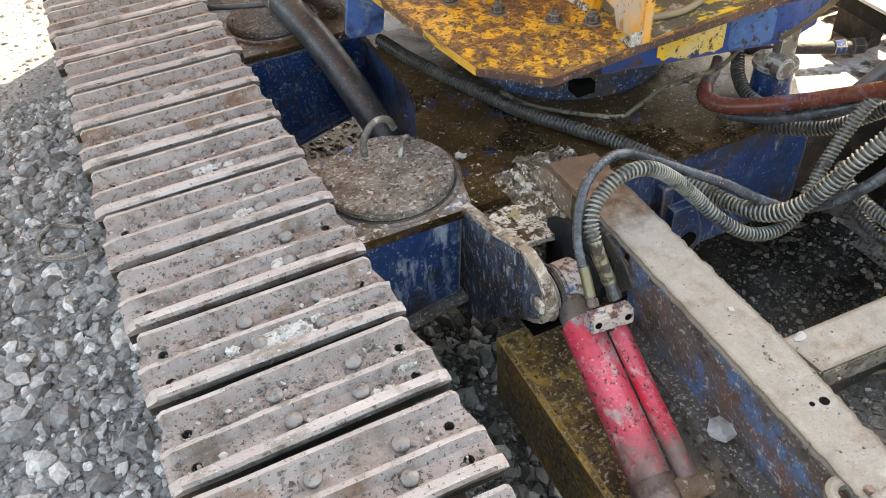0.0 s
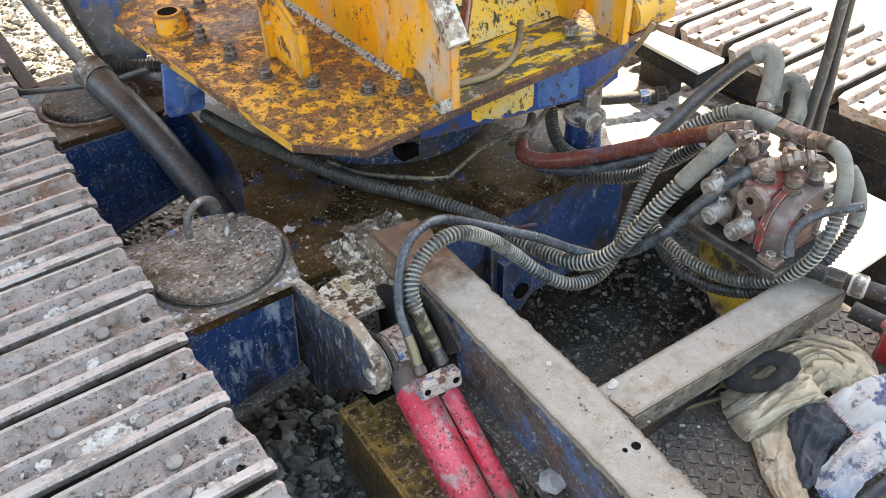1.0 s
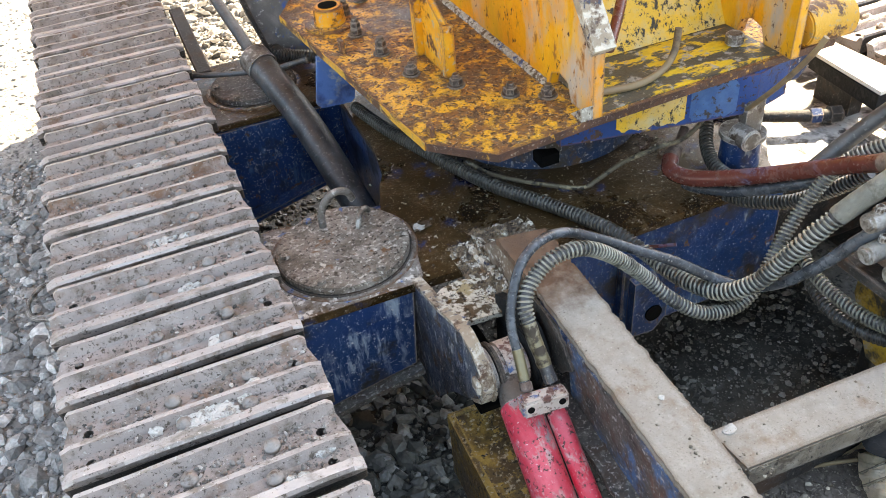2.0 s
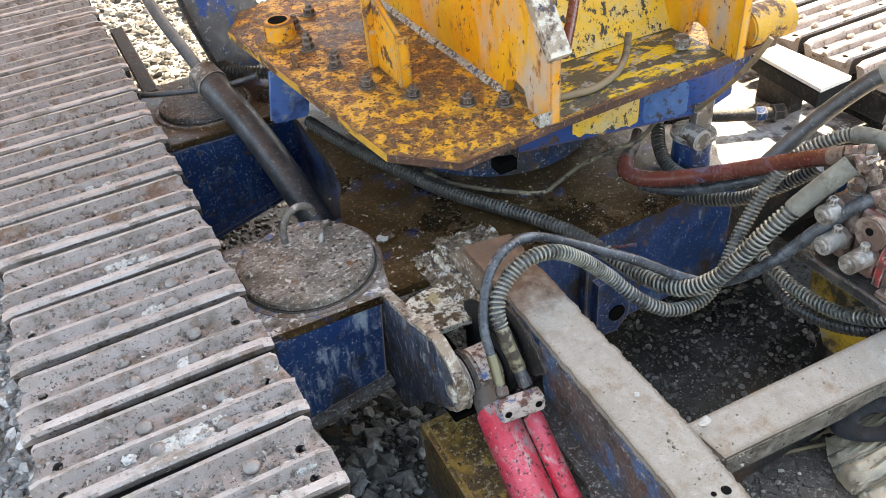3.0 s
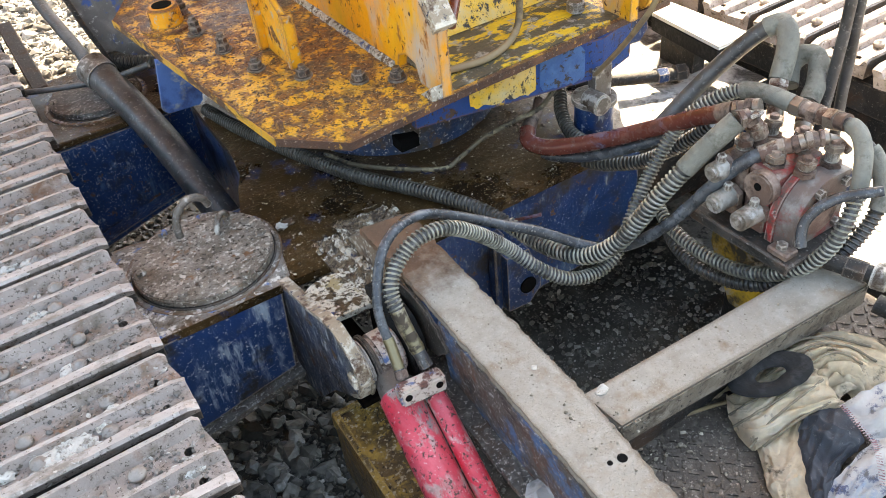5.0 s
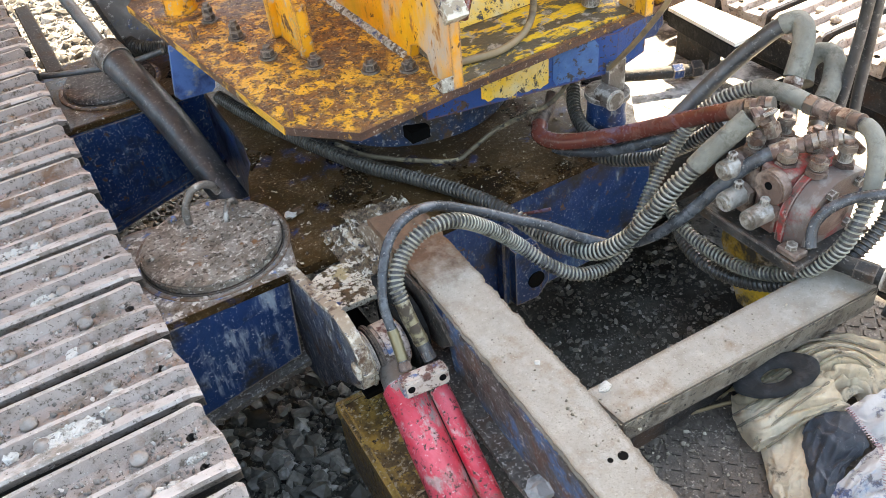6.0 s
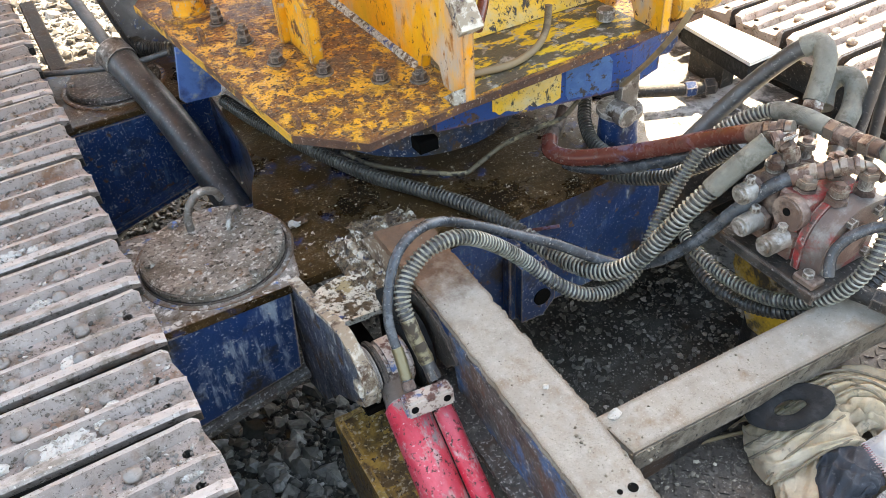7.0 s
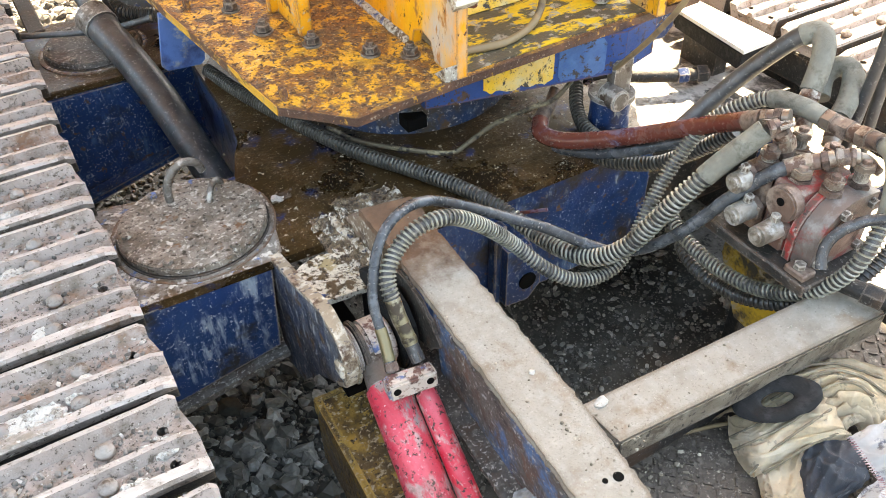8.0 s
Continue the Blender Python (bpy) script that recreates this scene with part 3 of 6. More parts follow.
def coil(pts, r, wire, pitch, start=0.0, end=1.0):
    """A wire wound round the line of a hose."""
    path = smooth_path(pts, 0.006)
    fr = frames(path)
    length = 0.006 * (len(path) - 1)
    turns = length * (end - start) / pitch
    steps = max(8, int(turns * 14))
    line = []
    for i in range(steps + 1):
        s = start + (end - start) * i / steps
        x = s * (len(path) - 1)
        k = min(int(x), len(path) - 2)
        f = x - k
        p = fr[k][0].lerp(fr[k + 1][0], f)
        u = fr[k][1].lerp(fr[k + 1][1], f).normalized()
        v = fr[k][2].lerp(fr[k + 1][2], f).normalized()
        a = 2 * math.pi * turns * i / steps
        line.append(p + (u * math.cos(a) + v * math.sin(a)) * r * (1 + 0.03 * noise.noise((s * 40, r * 90, 1))))
    return tube(line, wire, 5, raw=True)


def hexnut(at, axis, r, h, bm=None):
    at, axis = Vector(at), Vector(axis).normalized()
    return rod(at, at + axis * h, r, r * 0.97, 6, 0.0015, bm)


def rough_up(bm, amount, scale, seed=0.0, cuts=0):
    if cuts:
        bmesh.ops.subdivide_edges(bm, edges=bm.edges, cuts=cuts, use_grid_fill=True)
    for v in bm.verts:
        v.co += noise.noise_vector(v.co * scale + Vector((seed, seed, seed))) * amount
    return bm


def stones(name, spots, material, label, category, seed):
    """Many small angular stones joined into one: spots are (x, y, z, size)."""
    rng = np.random.default_rng(seed)
    phi = (1 + 5 ** 0.5) / 2
    ico = np.array([(-1, phi, 0), (1, phi, 0), (-1, -phi, 0), (1, -phi, 0), (0, -1, phi), (0, 1, phi), (0, -1, -phi), (0, 1, -phi), (phi, 0, -1), (phi, 0, 1), (-phi, 0, -1), (-phi, 0, 1)]) / 1.9
    tri = np.array([(0, 11, 5), (0, 5, 1), (0, 1, 7), (0, 7, 10), (0, 10, 11), (1, 5, 9), (5, 11, 4), (11, 10, 2), (10, 7, 6), (7, 1, 8), (3, 9, 4), (3, 4, 2), (3, 2, 6), (3, 6, 8), (3, 8, 9), (4, 9, 5), (2, 4, 11), (6, 2, 10), (8, 6, 7), (9, 8, 1)])
    k = len(spots)
    spots = np.asarray(spots)
    v = np.repeat(ico[None], k, 0) * rng.uniform(0.6, 1.25, (k, 12, 1))
    v *= rng.uniform(0.55, 1.2, (k, 1, 3))
    q = rng.normal(size=(k, 4))
    q /= np.linalg.norm(q, axis=1, keepdims=True)
    w, x, y, z = q.T
    rot = np.array([[1 - 2 * (y * y + z * z), 2 * (x * y - z * w), 2 * (x * z + y * w)], [2 * (x * y + z * w), 1 - 2 * (x * x + z * z), 2 * (y * z - x * w)], [2 * (x * z - y * w), 2 * (y * z + x * w), 1 - 2 * (x * x + y * y)]]).transpose(2, 0, 1)
    v = np.einsum("kij,kvj->kvi", rot, v)
    v[:, :, 2] *= 0.75
    v = v * spots[:, 3][:, None, None] + spots[:, None, :3]
    f = (tri[None] + 12 * np.arange(k)[:, None, None]).reshape(-1, 3)
    me = bpy.data.meshes.new(name)
    me.from_pydata(v.reshape(-1, 3).tolist(), [], f.tolist())
    me.materials.append(material)
    return tagged(new(name, me), label, category, kind="stuff")

# ---- ground ----
def ground_height(x, y):
    h = 0.02 * noise.noise((x * 1.3, y * 1.3, 0.0)) + 0.012 * noise.noise((x * 5, y * 5, 3.0))
    return h if abs(x) < 6 and abs(y) < 8 else 0.0


def build_ground():
    def axis(near_lo, near_hi, step, far):
        a = list(np.arange(near_lo, near_hi + 1e-6, step))
        s, lo, hi = step, near_lo, near_hi
        left, right = [], []
        while hi < far:
            s *= 1.6
            hi, lo = hi + s, lo - s
            right.append(hi)
            left.append(lo)
        return left[::-1] + a + right
    xs, ys = axis(-2.0, 3.2, 0.05, 900), axis(-1.4, 4.6, 0.06, 900)
    verts = [(x, y, ground_height(x, y)) for y in ys for x in xs]
    w = len(xs)
    faces, mats = [], []
    for j in range(len(ys) - 1):
        for i in range(w - 1):
            faces.append((j * w + i, j * w + i + 1, (j + 1) * w + i + 1, (j + 1) * w + i))
            x, y = xs[i], ys[j]
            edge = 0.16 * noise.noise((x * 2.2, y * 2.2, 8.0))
            # ragged area under the machine takes the oily, shade-dark ground
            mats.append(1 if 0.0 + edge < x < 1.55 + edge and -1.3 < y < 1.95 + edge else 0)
    me = bpy.data.meshes.new("ground")
    me.from_pydata(verts, [], faces)
    me.materials.append(M_GROUND)
    me.materials.append(M_OILSHADEGROUND)
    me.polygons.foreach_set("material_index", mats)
    me.polygons.foreach_set("use_smooth", [True] * len(faces))
    return tagged(new("ground", me), "crushed stone yard, oil-soaked and shade-darkened beneath the machine", "ground", kind="structure")


build_ground()


def scatter(n, x0, x1, y0, y1, small, big, seed):
    rng = np.random.default_rng(seed)
    out = []
    for _ in range(n):
        x, y = rng.uniform(x0, x1), rng.uniform(y0, y1)
        s = small + (big - small) * rng.random() ** 4
        out.append((x, y, ground_height(x, y) + s * 0.15, s))
    return out


stones("gravel", scatter(2600, -1.3, -0.3, -0.4, 2.0, 0.014, 0.048, 11) + scatter(9500, -1.5, -0.2, -0.4, 2.2, 0.006, 0.026, 1) + scatter(6000, -1.9, 1.2, 1.75, 4.4, 0.006, 0.022, 2), M_STONE, "loose light grey crushed stones beside the track", "gravel", 5)
stones("gravel", scatter(19000, 0.05, 1.60, -0.85, 1.1, 0.003, 0.0125, 3) + scatter(3500, 0.05, 0.50, 0.32, 2.0, 0.004, 0.018, 13), M_OILSHADESTONE, "oily stones under the machine, darkened for its shade too", "gravel", 6)
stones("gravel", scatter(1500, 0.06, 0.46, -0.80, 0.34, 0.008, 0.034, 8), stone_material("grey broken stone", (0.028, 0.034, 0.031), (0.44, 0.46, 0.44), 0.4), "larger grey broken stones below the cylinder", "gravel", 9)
stones("gravel", scatter(2500, 1.45, 3.2, -0.8, 2.0, 0.005, 0.020, 4), M_STONE, "pale stones lying in the sun", "gravel", 7)


stones("gravel", scatter(6500, -0.35, 1.0, 1.9, 4.8, 0.010, 0.040, 14), stone_material("mixed pebbles", (0.05, 0.047, 0.043), (0.52, 0.50, 0.46), 0.9), "mixed dark and pale pebbles behind the machine", "gravel", 17)


# ---- crawler tracks ----
PITCH, TOP = 0.171, 0.70
PROFILE = [(0.046, -0.030), (0.047, 0.015), (0.044, 0.021), (0.036, 0.021), (0.028, 0.0), (-0.019, 0.0), (-0.0225, 0.014), (-0.0265, 0.0185), (-0.0355, 0.0185), (-0.0425, 0.0), (-0.074, 0.0), (-0.0785, 0.016), (-0.0825, 0.021), (-0.099, 0.0205), (-0.1025, 0.015), (-0.096, -0.004), (-0.088, -0.030)]
HALF, HOLES = 0.214, ((-0.172, 0.0), (0.172, 0.0), (-0.172, -0.061), (0.172, -0.061))
BOLTS = ((-0.034, 0.003), (0.095, 0.004), (-0.026, -0.058), (0.084, -0.058))


def shoe_mesh(seed):
    """One track plate with three ribs, four holes right through it, and worn ends."""
    rng = random.Random(seed)
    bm = bmesh.new()
    xs = [-HALF, -0.196, -0.184, -0.160, -0.12, -0.06, 0.0, 0.06, 0.12, 0.160, 0.184, 0.196, HALF]
    rows = []
    for x in xs:
        row = []
        for v, z in PROFILE:
            end = abs(x) == HALF
            wear = 0.6 if end and z > 0 else 1.0
            jx = (0.003 * noise.noise((v * 60, seed, x)) - (0.010 if v > 0.02 else 0.0)) if end else 0.0
            row.append(bm.verts.new((x + (jx if x > 0 else -jx), v + 0.0018 * noise.noise((x * 18, v * 30, seed)), z * wear + 0.0022 * noise.noise((x * 14, v * 40, seed + 5.0)))))
        rows.append(row)
    k = len(PROFILE)
    for i in range(len(xs) - 1):
        for j in range(k - 1):
            flat = j in (4, 9)
            if flat and i in (2, 9):
                # an eight-sided hole in this field
                a, b, c, d = rows[i][j], rows[i + 1][j], rows[i + 1][j + 1], rows[i][j + 1]
                mid = Vector(((xs[i] + xs[i + 1]) / 2, 0.002 if j == 4 else -0.062, 0))
                ring, low = [], []
                for q in range(8):
                    t = math.pi * 2 * (q + 0.5) / 8
                    p = mid + Vector((math.cos(t), math.sin(t), 0)) * 0.0085
                    ring.append(bm.verts.new(p))
                    low.append(bm.verts.new(p - Vector((0, 0, 0.018))))
                order = sorted(range(8), key=lambda q: math.atan2(ring[q].co.y - mid.y, ring[q].co.x - mid.x))
                ring, low = [ring[q] for q in order], [low[q] for q in order]
                corners = sorted((a, b, c, d), key=lambda v: math.atan2(v.co.y - mid.y, v.co.x - mid.x))
                # ring starts at -pi: two ring points belong to each corner
                for q in range(4):
                    r0, r1 = ring[(2 * q) % 8], ring[(2 * q + 1) % 8]
                    c0, c1 = corners[q], corners[(q + 1) % 4]
                    r2 = ring[(2 * q + 2) % 8]
                    bm.faces.new((c0, r1, r0)) if (r0.co - c0.co).length < 1 else None
                    bm.faces.new((c0, c1, r2, r1))
                for q in range(8):
                    bm.faces.new((ring[q], ring[(q + 1) % 8], low[(q + 1) % 8], low[q]))
                continue
            bm.faces.new((rows[i][j], rows[i + 1][j], rows[i + 1][j + 1], rows[i][j + 1]))
        bm.faces.new((rows[i][k - 1], rows[i + 1][k - 1], rows[i + 1][0], rows[i][0]))
    bm.faces.new(rows[0])
    bm.faces.new(rows[-1][::-1])
    bmesh.ops.recalc_face_normals(bm, faces=bm.faces)
    me = bpy.data.meshes.new("shoe")
    bm.to_mesh(me)
    bm.free()
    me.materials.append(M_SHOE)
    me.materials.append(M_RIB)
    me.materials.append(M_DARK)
    # rib tops rubbed bare, troughs hold dirt; the tones also paint in rib shading
    # low upright faces take M_DARK, painted-in shade between the plates
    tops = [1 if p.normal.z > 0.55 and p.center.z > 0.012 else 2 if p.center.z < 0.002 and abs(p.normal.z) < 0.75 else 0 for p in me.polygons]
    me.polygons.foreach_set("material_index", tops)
    return me


def bolt_mesh():
    bm = rod((0, 0, -0.001), (0, 0, 0.0175), 0.0150, 0.0115, 12, 0.0055)
    me = bpy.data.meshes.new("bolt")
    bm.to_mesh(me)
    bm.free()
    me.materials.append(M_BOLT)
    me.polygons.foreach_set("use_smooth", [True] * len(me.polygons))
    return me


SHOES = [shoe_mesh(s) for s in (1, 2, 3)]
BOLT = bolt_mesh()


def crawler_track(x, y_first, count, label, turn=False):
    t = thing("crawler_track", (x, y_first, 0), label, "crawler track", "crawler tracks")
    rng = random.Random(int(x * 100) + 7)
    for i in range(count):
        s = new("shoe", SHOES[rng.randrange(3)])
        s.parent = t
        s.matrix_basis = pose(rng.uniform(-0.004, 0.004), i * PITCH, TOP + rng.uniform(-0.002, 0.002), rng.uniform(-0.8, 0.8), rng.uniform(-0.4, 0.4), rng.uniform(-0.5, 0.5) + (180 if turn else 0))
        for bx, by in BOLTS:
            b = new("bolt", BOLT)
            b.parent = s
            b.matrix_basis = pose(bx + rng.uniform(-0.003, 0.003), by + rng.uniform(-0.003, 0.003), 0, 0, 0, rng.uniform(0, 60))
    y1 = y_first + count * PITCH
    # frame and chains kept dark so the plate gaps look shaded
    part("track_frame", box((x - 0.13, y_first, -0.01), (x + 0.13, y1, 0.60), 0.02), M_DARK, t, "dark steel frame inside the track that keeps the gaps dark")
    for dx in (-0.11, 0.11):
        part("link_chain", box((x + dx - 0.055, y_first, 0.56), (x + dx + 0.055, y1, 0.64), 0.004), M_DARK, t)
    return t


LEFT_X = -0.172
crawler_track(LEFT_X, -6 * PITCH, 22, "grey dusty steel crawler track with ribbed bolted plates")
crawler_track(1.885, -5 * PITCH - 0.052, 15, "pale steel crawler track in the sun, ribbed plates", True)


def mud_clumps(name, spots, label, seed):
    rng = random.Random(seed)
    bm = bmesh.new()
    for x, y, z, spread, n in spots:
        for _ in range(n):
            a, d = rng.uniform(0, 6.28), spread * abs(rng.gauss(0, 0.5))
            r = rng.uniform(0.004, 0.011)
            b = bmesh.new()
            bmesh.ops.create_icosphere(b, subdivisions=2, radius=r, matrix=Matrix.Translation((x + 1.6 * d * math.cos(a), y + 0.8 * d * math.sin(a), z)) @ Matrix.Diagonal((1.4, 1.1, 0.8, 1)))
            rough_up(b, r * 0.6, 190, rng.uniform(0, 9))
            join(bm, b)
    ob = part(name, bm, M_MUD)
    return tagged(ob, label, "mud", kind="stuff")


mud_clumps("dried_mud", [(-0.150, -0.225, 0.703, 0.035, 46), (-0.185, -0.245, 0.703, 0.02, 16), (-0.075, -0.19, 0.703, 0.012, 5)], "white crumbly mud dropped on a track plate", 3)
mud_clumps("dried_mud", [(-0.105, -0.058, 0.703, 0.012, 9), (-0.125, 0.115, 0.703, 0.02, 10), (-0.165, 0.30, 0.703, 0.03, 22), (-0.02, -0.37, 0.703, 0.022, 18), (-0.06, -0.42, 0.703, 0.02, 14), (-0.20, 0.10, 0.703, 0.01, 6), (-0.12, 0.62, 0.703, 0.03, 18), (-0.2, 0.95, 0.703, 0.03, 14), (-0.05, 0.8, 0.703, 0.02, 9), (-0.25, 0.45, 0.703, 0.02, 8)], "small pale mud crumbs on the track plates", 4)


def grit(x0, x1, y0, y1, n, seed):
    """Crumbs of stone and dirt lying in the troughs of the plates."""
    rng = np.random.default_rng(seed)
    out = []
    for _ in range(n):
        x, y = rng.uniform(x0, x1), rng.uniform(y0, y1)
        v = (y + 6 * PITCH + 0.104) % PITCH - 0.104
        if not (-0.070 < v < -0.045 or -0.016 < v < 0.026):
            continue
        if noise.noise((x * 14, y * 14, 4.0)) < rng.uniform(-0.5, 0.35):
            continue
        s = 0.0012 + 0.0052 * rng.random() ** 4
        out.append((x, y, TOP + s * 0.5, s))
    return out


stones("grit", grit(LEFT_X - 0.20, LEFT_X + 0.20, -0.75, 1.5, 20000, 21), stone_material("grit", (0.10, 0.09, 0.08), (0.66, 0.62, 0.57), 0.9), "fine grit and crumbs in the troughs of the track plates", "grit", 22)

# ---- undercarriage frame ----
DECK = 0.615
frame_thing = thing("undercarriage_frame", (0.6, 0.4, 0.3), "navy blue welded steel undercarriage frame, oily and chipped", "machine frame")

# top sheet with the leg openings left free
deck_outline = [(-0.005, 0.020), (0.300, 0.012), (0.445, 0.006), (0.60, -0.052), (1.17, -0.052), (1.20, 0.02), (1.26, 0.10), (1.30, 0.45), (1.30, 1.25), (0.42, 1.25), (0.402, 0.80), (0.396, 0.55), (0.378, 0.44), (0.350, 0.385), (0.326, 0.315), (0.318, 0.288), (0.268, 0.328), (0.195, 0.346), (0.122, 0.328), (0.072, 0.346), (-0.005, 0.346)]
part("deck_plate", prism(deck_outline, "z", DECK - 0.02, DECK, 0.002), M_DECK, frame_thing, "deck plate covered in brown oily mud")
part("leg_box", prism([(-0.005, 0.60), (-0.005, 0.333), (0.275, 0.385), (0.290, 0.60)], "y", 0.018, 0.034, 0.002), M_SCUFF, frame_thing, "navy front plate of the leg, scratched pale")
part("leg_top", prism([(-0.004, 0.0215), (0.300, 0.0135), (0.318, 0.030), (0.334, 0.10), (0.345, 0.20), (0.320, 0.284), (0.268, 0.326), (0.195, 0.344), (0.122, 0.334), (0.072, 0.344), (-0.004, 0.344)], "z", DECK, DECK + 0.0015, 0.0), M_LEGDUST, frame_thing, "dusty leg top with blue and white flakes")
part("leg_flange", prism([(-0.010, 0.328), (0.285, 0.380), (0.285, 0.366), (-0.010, 0.312)], "y", -0.004, 0.05, 0.002), M_FLANGE, frame_thing)
part("leg_side", box((-0.005, 0.034, 0.335), (0.011, 0.345, 0.594), 0.002), M_BLUE, frame_thing)
part("leg_back", box((0.011, 0.329, 0.335), (0.35, 0.345, 0.594), 0.002), M_BLUE, frame_thing)
part("leg_inner", prism([(0.36, 0.385), (0.382, 0.44), (0.398, 0.56), (0.404, 0.88), (0.425, 0.88), (0.42, 0.55), (0.40, 0.43), (0.372, 0.372)], "z", 0.30, 0.596, 0.0), M_BLUE, frame_thing, smooth=True)
part("front_plate", box((0.56, -0.046, 0.30), (1.20, -0.028, 0.597), 0.002), M_BLUE, frame_thing, "navy front plate of the frame")
part("front_lug", prism([(0.76, 0.34), (0.82, 0.335), (0.852, 0.37), (0.852, 0.42), (0.82, 0.50), (0.76, 0.50)], "y", -0.10, -0.075, 0.004), M_BLUE, frame_thing)
part("front_lug_brace", box((0.745, -0.075, 0.33), (0.775, -0.046, 0.55), 0.003), M_BLUE, frame_thing)
part("lug_eye", rod((0.815, -0.104, 0.395), (0.815, -0.070, 0.395), 0.022, sides=18), M_HOLE, frame_thing)
# far leg
part("far_leg_top", box((-0.005, 0.895, DECK - 0.02), (0.42, 1.30, DECK), 0.003), M_DECK, frame_thing)
part("far_leg_front", prism([(-0.005, 0.594), (-0.005, 0.295), (0.424, 0.405), (0.424, 0.594)], "y", 0.89, 0.906, 0.0), M_BLUE, frame_thing)
part("far_leg_flange", prism([(-0.005, 0.298), (0.405, 0.402), (0.405, 0.388), (-0.005, 0.282)], "y", 0.84, 0.92, 0.002), M_BLUE, frame_thing)

# lids
def lid(at, r, label, cover=None):
    t = thing("access_lid", at, label, "lid", "access lids")
    x, y, z = at
    part("weld_ring", rough_up(rod((x, y, z - 0.002), (x, y, z + 0.003), r + 0.016, sides=64), 0.0015, 60), M_LEGDUST, t, "flaking paint ring round the lid")
    part("gasket_ring", rod((x, y, z), (x, y, z + 0.006), r + 0.004, sides=56), M_DARK, t)
    b = rod((x, y, z + 0.005), (x, y, z + 0.022), r, r - 0.001, 56, 0.003)
    part("cover", b, cover or M_CAP, t, smooth=True)
    for k in range(6):
        a = radians(60 * k - 68)
        p = (x + 0.86 * r * math.cos(a), y + 0.86 * r * math.sin(a), z + 0.021)
        part("bolt", hexnut(p, (0, 0, 1), 0.011, 0.009), M_CAP, t)
    return t


near_lid = lid((0.195, 0.185, DECK), 0.146, "round greasy steel cover bolted to the frame leg")
for pts in ([(0.176, 0.270, 0.630), (0.178, 0.272, 0.668), (0.196, 0.274, 0.700), (0.222, 0.276, 0.712), (0.246, 0.280, 0.700), (0.256, 0.284, 0.676)], [(0.246, 0.226, 0.630), (0.248, 0.229, 0.650), (0.260, 0.243, 0.662), (0.276, 0.258, 0.660), (0.284, 0.266, 0.645)]):
    part("lifting_loop", tube(pts, 0.0085 if pts[0][0] < 0.2 else 0.0062, 12, 0.006), M_STEEL, near_lid, "bent round-bar lifting loop", True)
lid((0.20, 1.075, DECK), 0.125, "round sooty steel cover on the far frame leg", M_FLANGE)

# cylinder lugs
def lug(x0, x1, name, label):
    o = [(0.055, 0.300), (0.055, 0.608), (-0.12, 0.652), (-0.19, 0.680), (-0.235, 0.688), (-0.275, 0.678), (-0.304, 0.650), (-0.312, 0.612), (-0.300, 0.570), (-0.265, 0.540), (-0.16, 0.46), (-0.05, 0.33)]
    return part(name, prism(o, "x", x0, x1, 0.003), M_LUGSIDE, frame_thing, label)


def lug_rim(x0, x1, line):
    """The bare top and nose of a lug: a band a little proud of its edge."""
    bm = bmesh.new()
    cols = []
    n = len(line)
    for k, (y, z) in enumerate(line):
        a, b = line[max(0, k - 1)], line[min(n - 1, k + 1)]
        d = Vector((b[0] - a[0], b[1] - a[1])).normalized()
        out = Vector((d.y, -d.x))
        cols.append([bm.verts.new((x, y + out.x * h, z + out.y * h)) for x, h in ((x0 - 0.001, -0.007), (x0 - 0.001, 0.0022), (x1 + 0.001, 0.0022), (x1 + 0.001, -0.007))])
    for p, q in zip(cols, cols[1:]):
        for j in range(3):
            bm.faces.new((p[j], q[j], q[j + 1], p[j + 1]))
    rough_up(bm, 0.0016, 120, 2.0, 1)
    return bm


NOSE = [(0.050, 0.609), (-0.03, 0.629), (-0.12, 0.652), (-0.19, 0.680), (-0.235, 0.688), (-0.275, 0.678), (-0.304, 0.650), (-0.312, 0.612), (-0.300, 0.570), (-0.265, 0.540)]
part("lug_rim", lug_rim(0.292, 0.312, NOSE), M_RIM, frame_thing, "rim worn bare, brown and cream flakes")
lug(0.292, 0.312, "cylinder_lug", "blue pivot lug with worn edge")
# greasy lug in full black, which also paints the slot's shade
part("cylinder_lug", prism([(-0.12, 0.42), (-0.12, 0.640), (-0.19, 0.676), (-0.235, 0.684), (-0.275, 0.674), (-0.304, 0.646), (-0.312, 0.610), (-0.300, 0.570), (-0.265, 0.540)], "x", 0.412, 0.430, 0.003), M_BLACK, frame_thing, "greasy black pivot lug")
# black sheet added below the slot to stand in for its shade
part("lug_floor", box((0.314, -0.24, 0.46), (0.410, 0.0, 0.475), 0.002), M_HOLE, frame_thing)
part("bridge_plate", prism([(0.312, -0.045), (0.335, -0.030), (0.375, -0.022), (0.420, -0.040), (0.446, -0.035), (0.446, -0.152), (0.314, -0.141)], "z", 0.606, 0.619, 0.001), M_BRIDGE, frame_thing, "bridge plate, brown grime and white flakes")


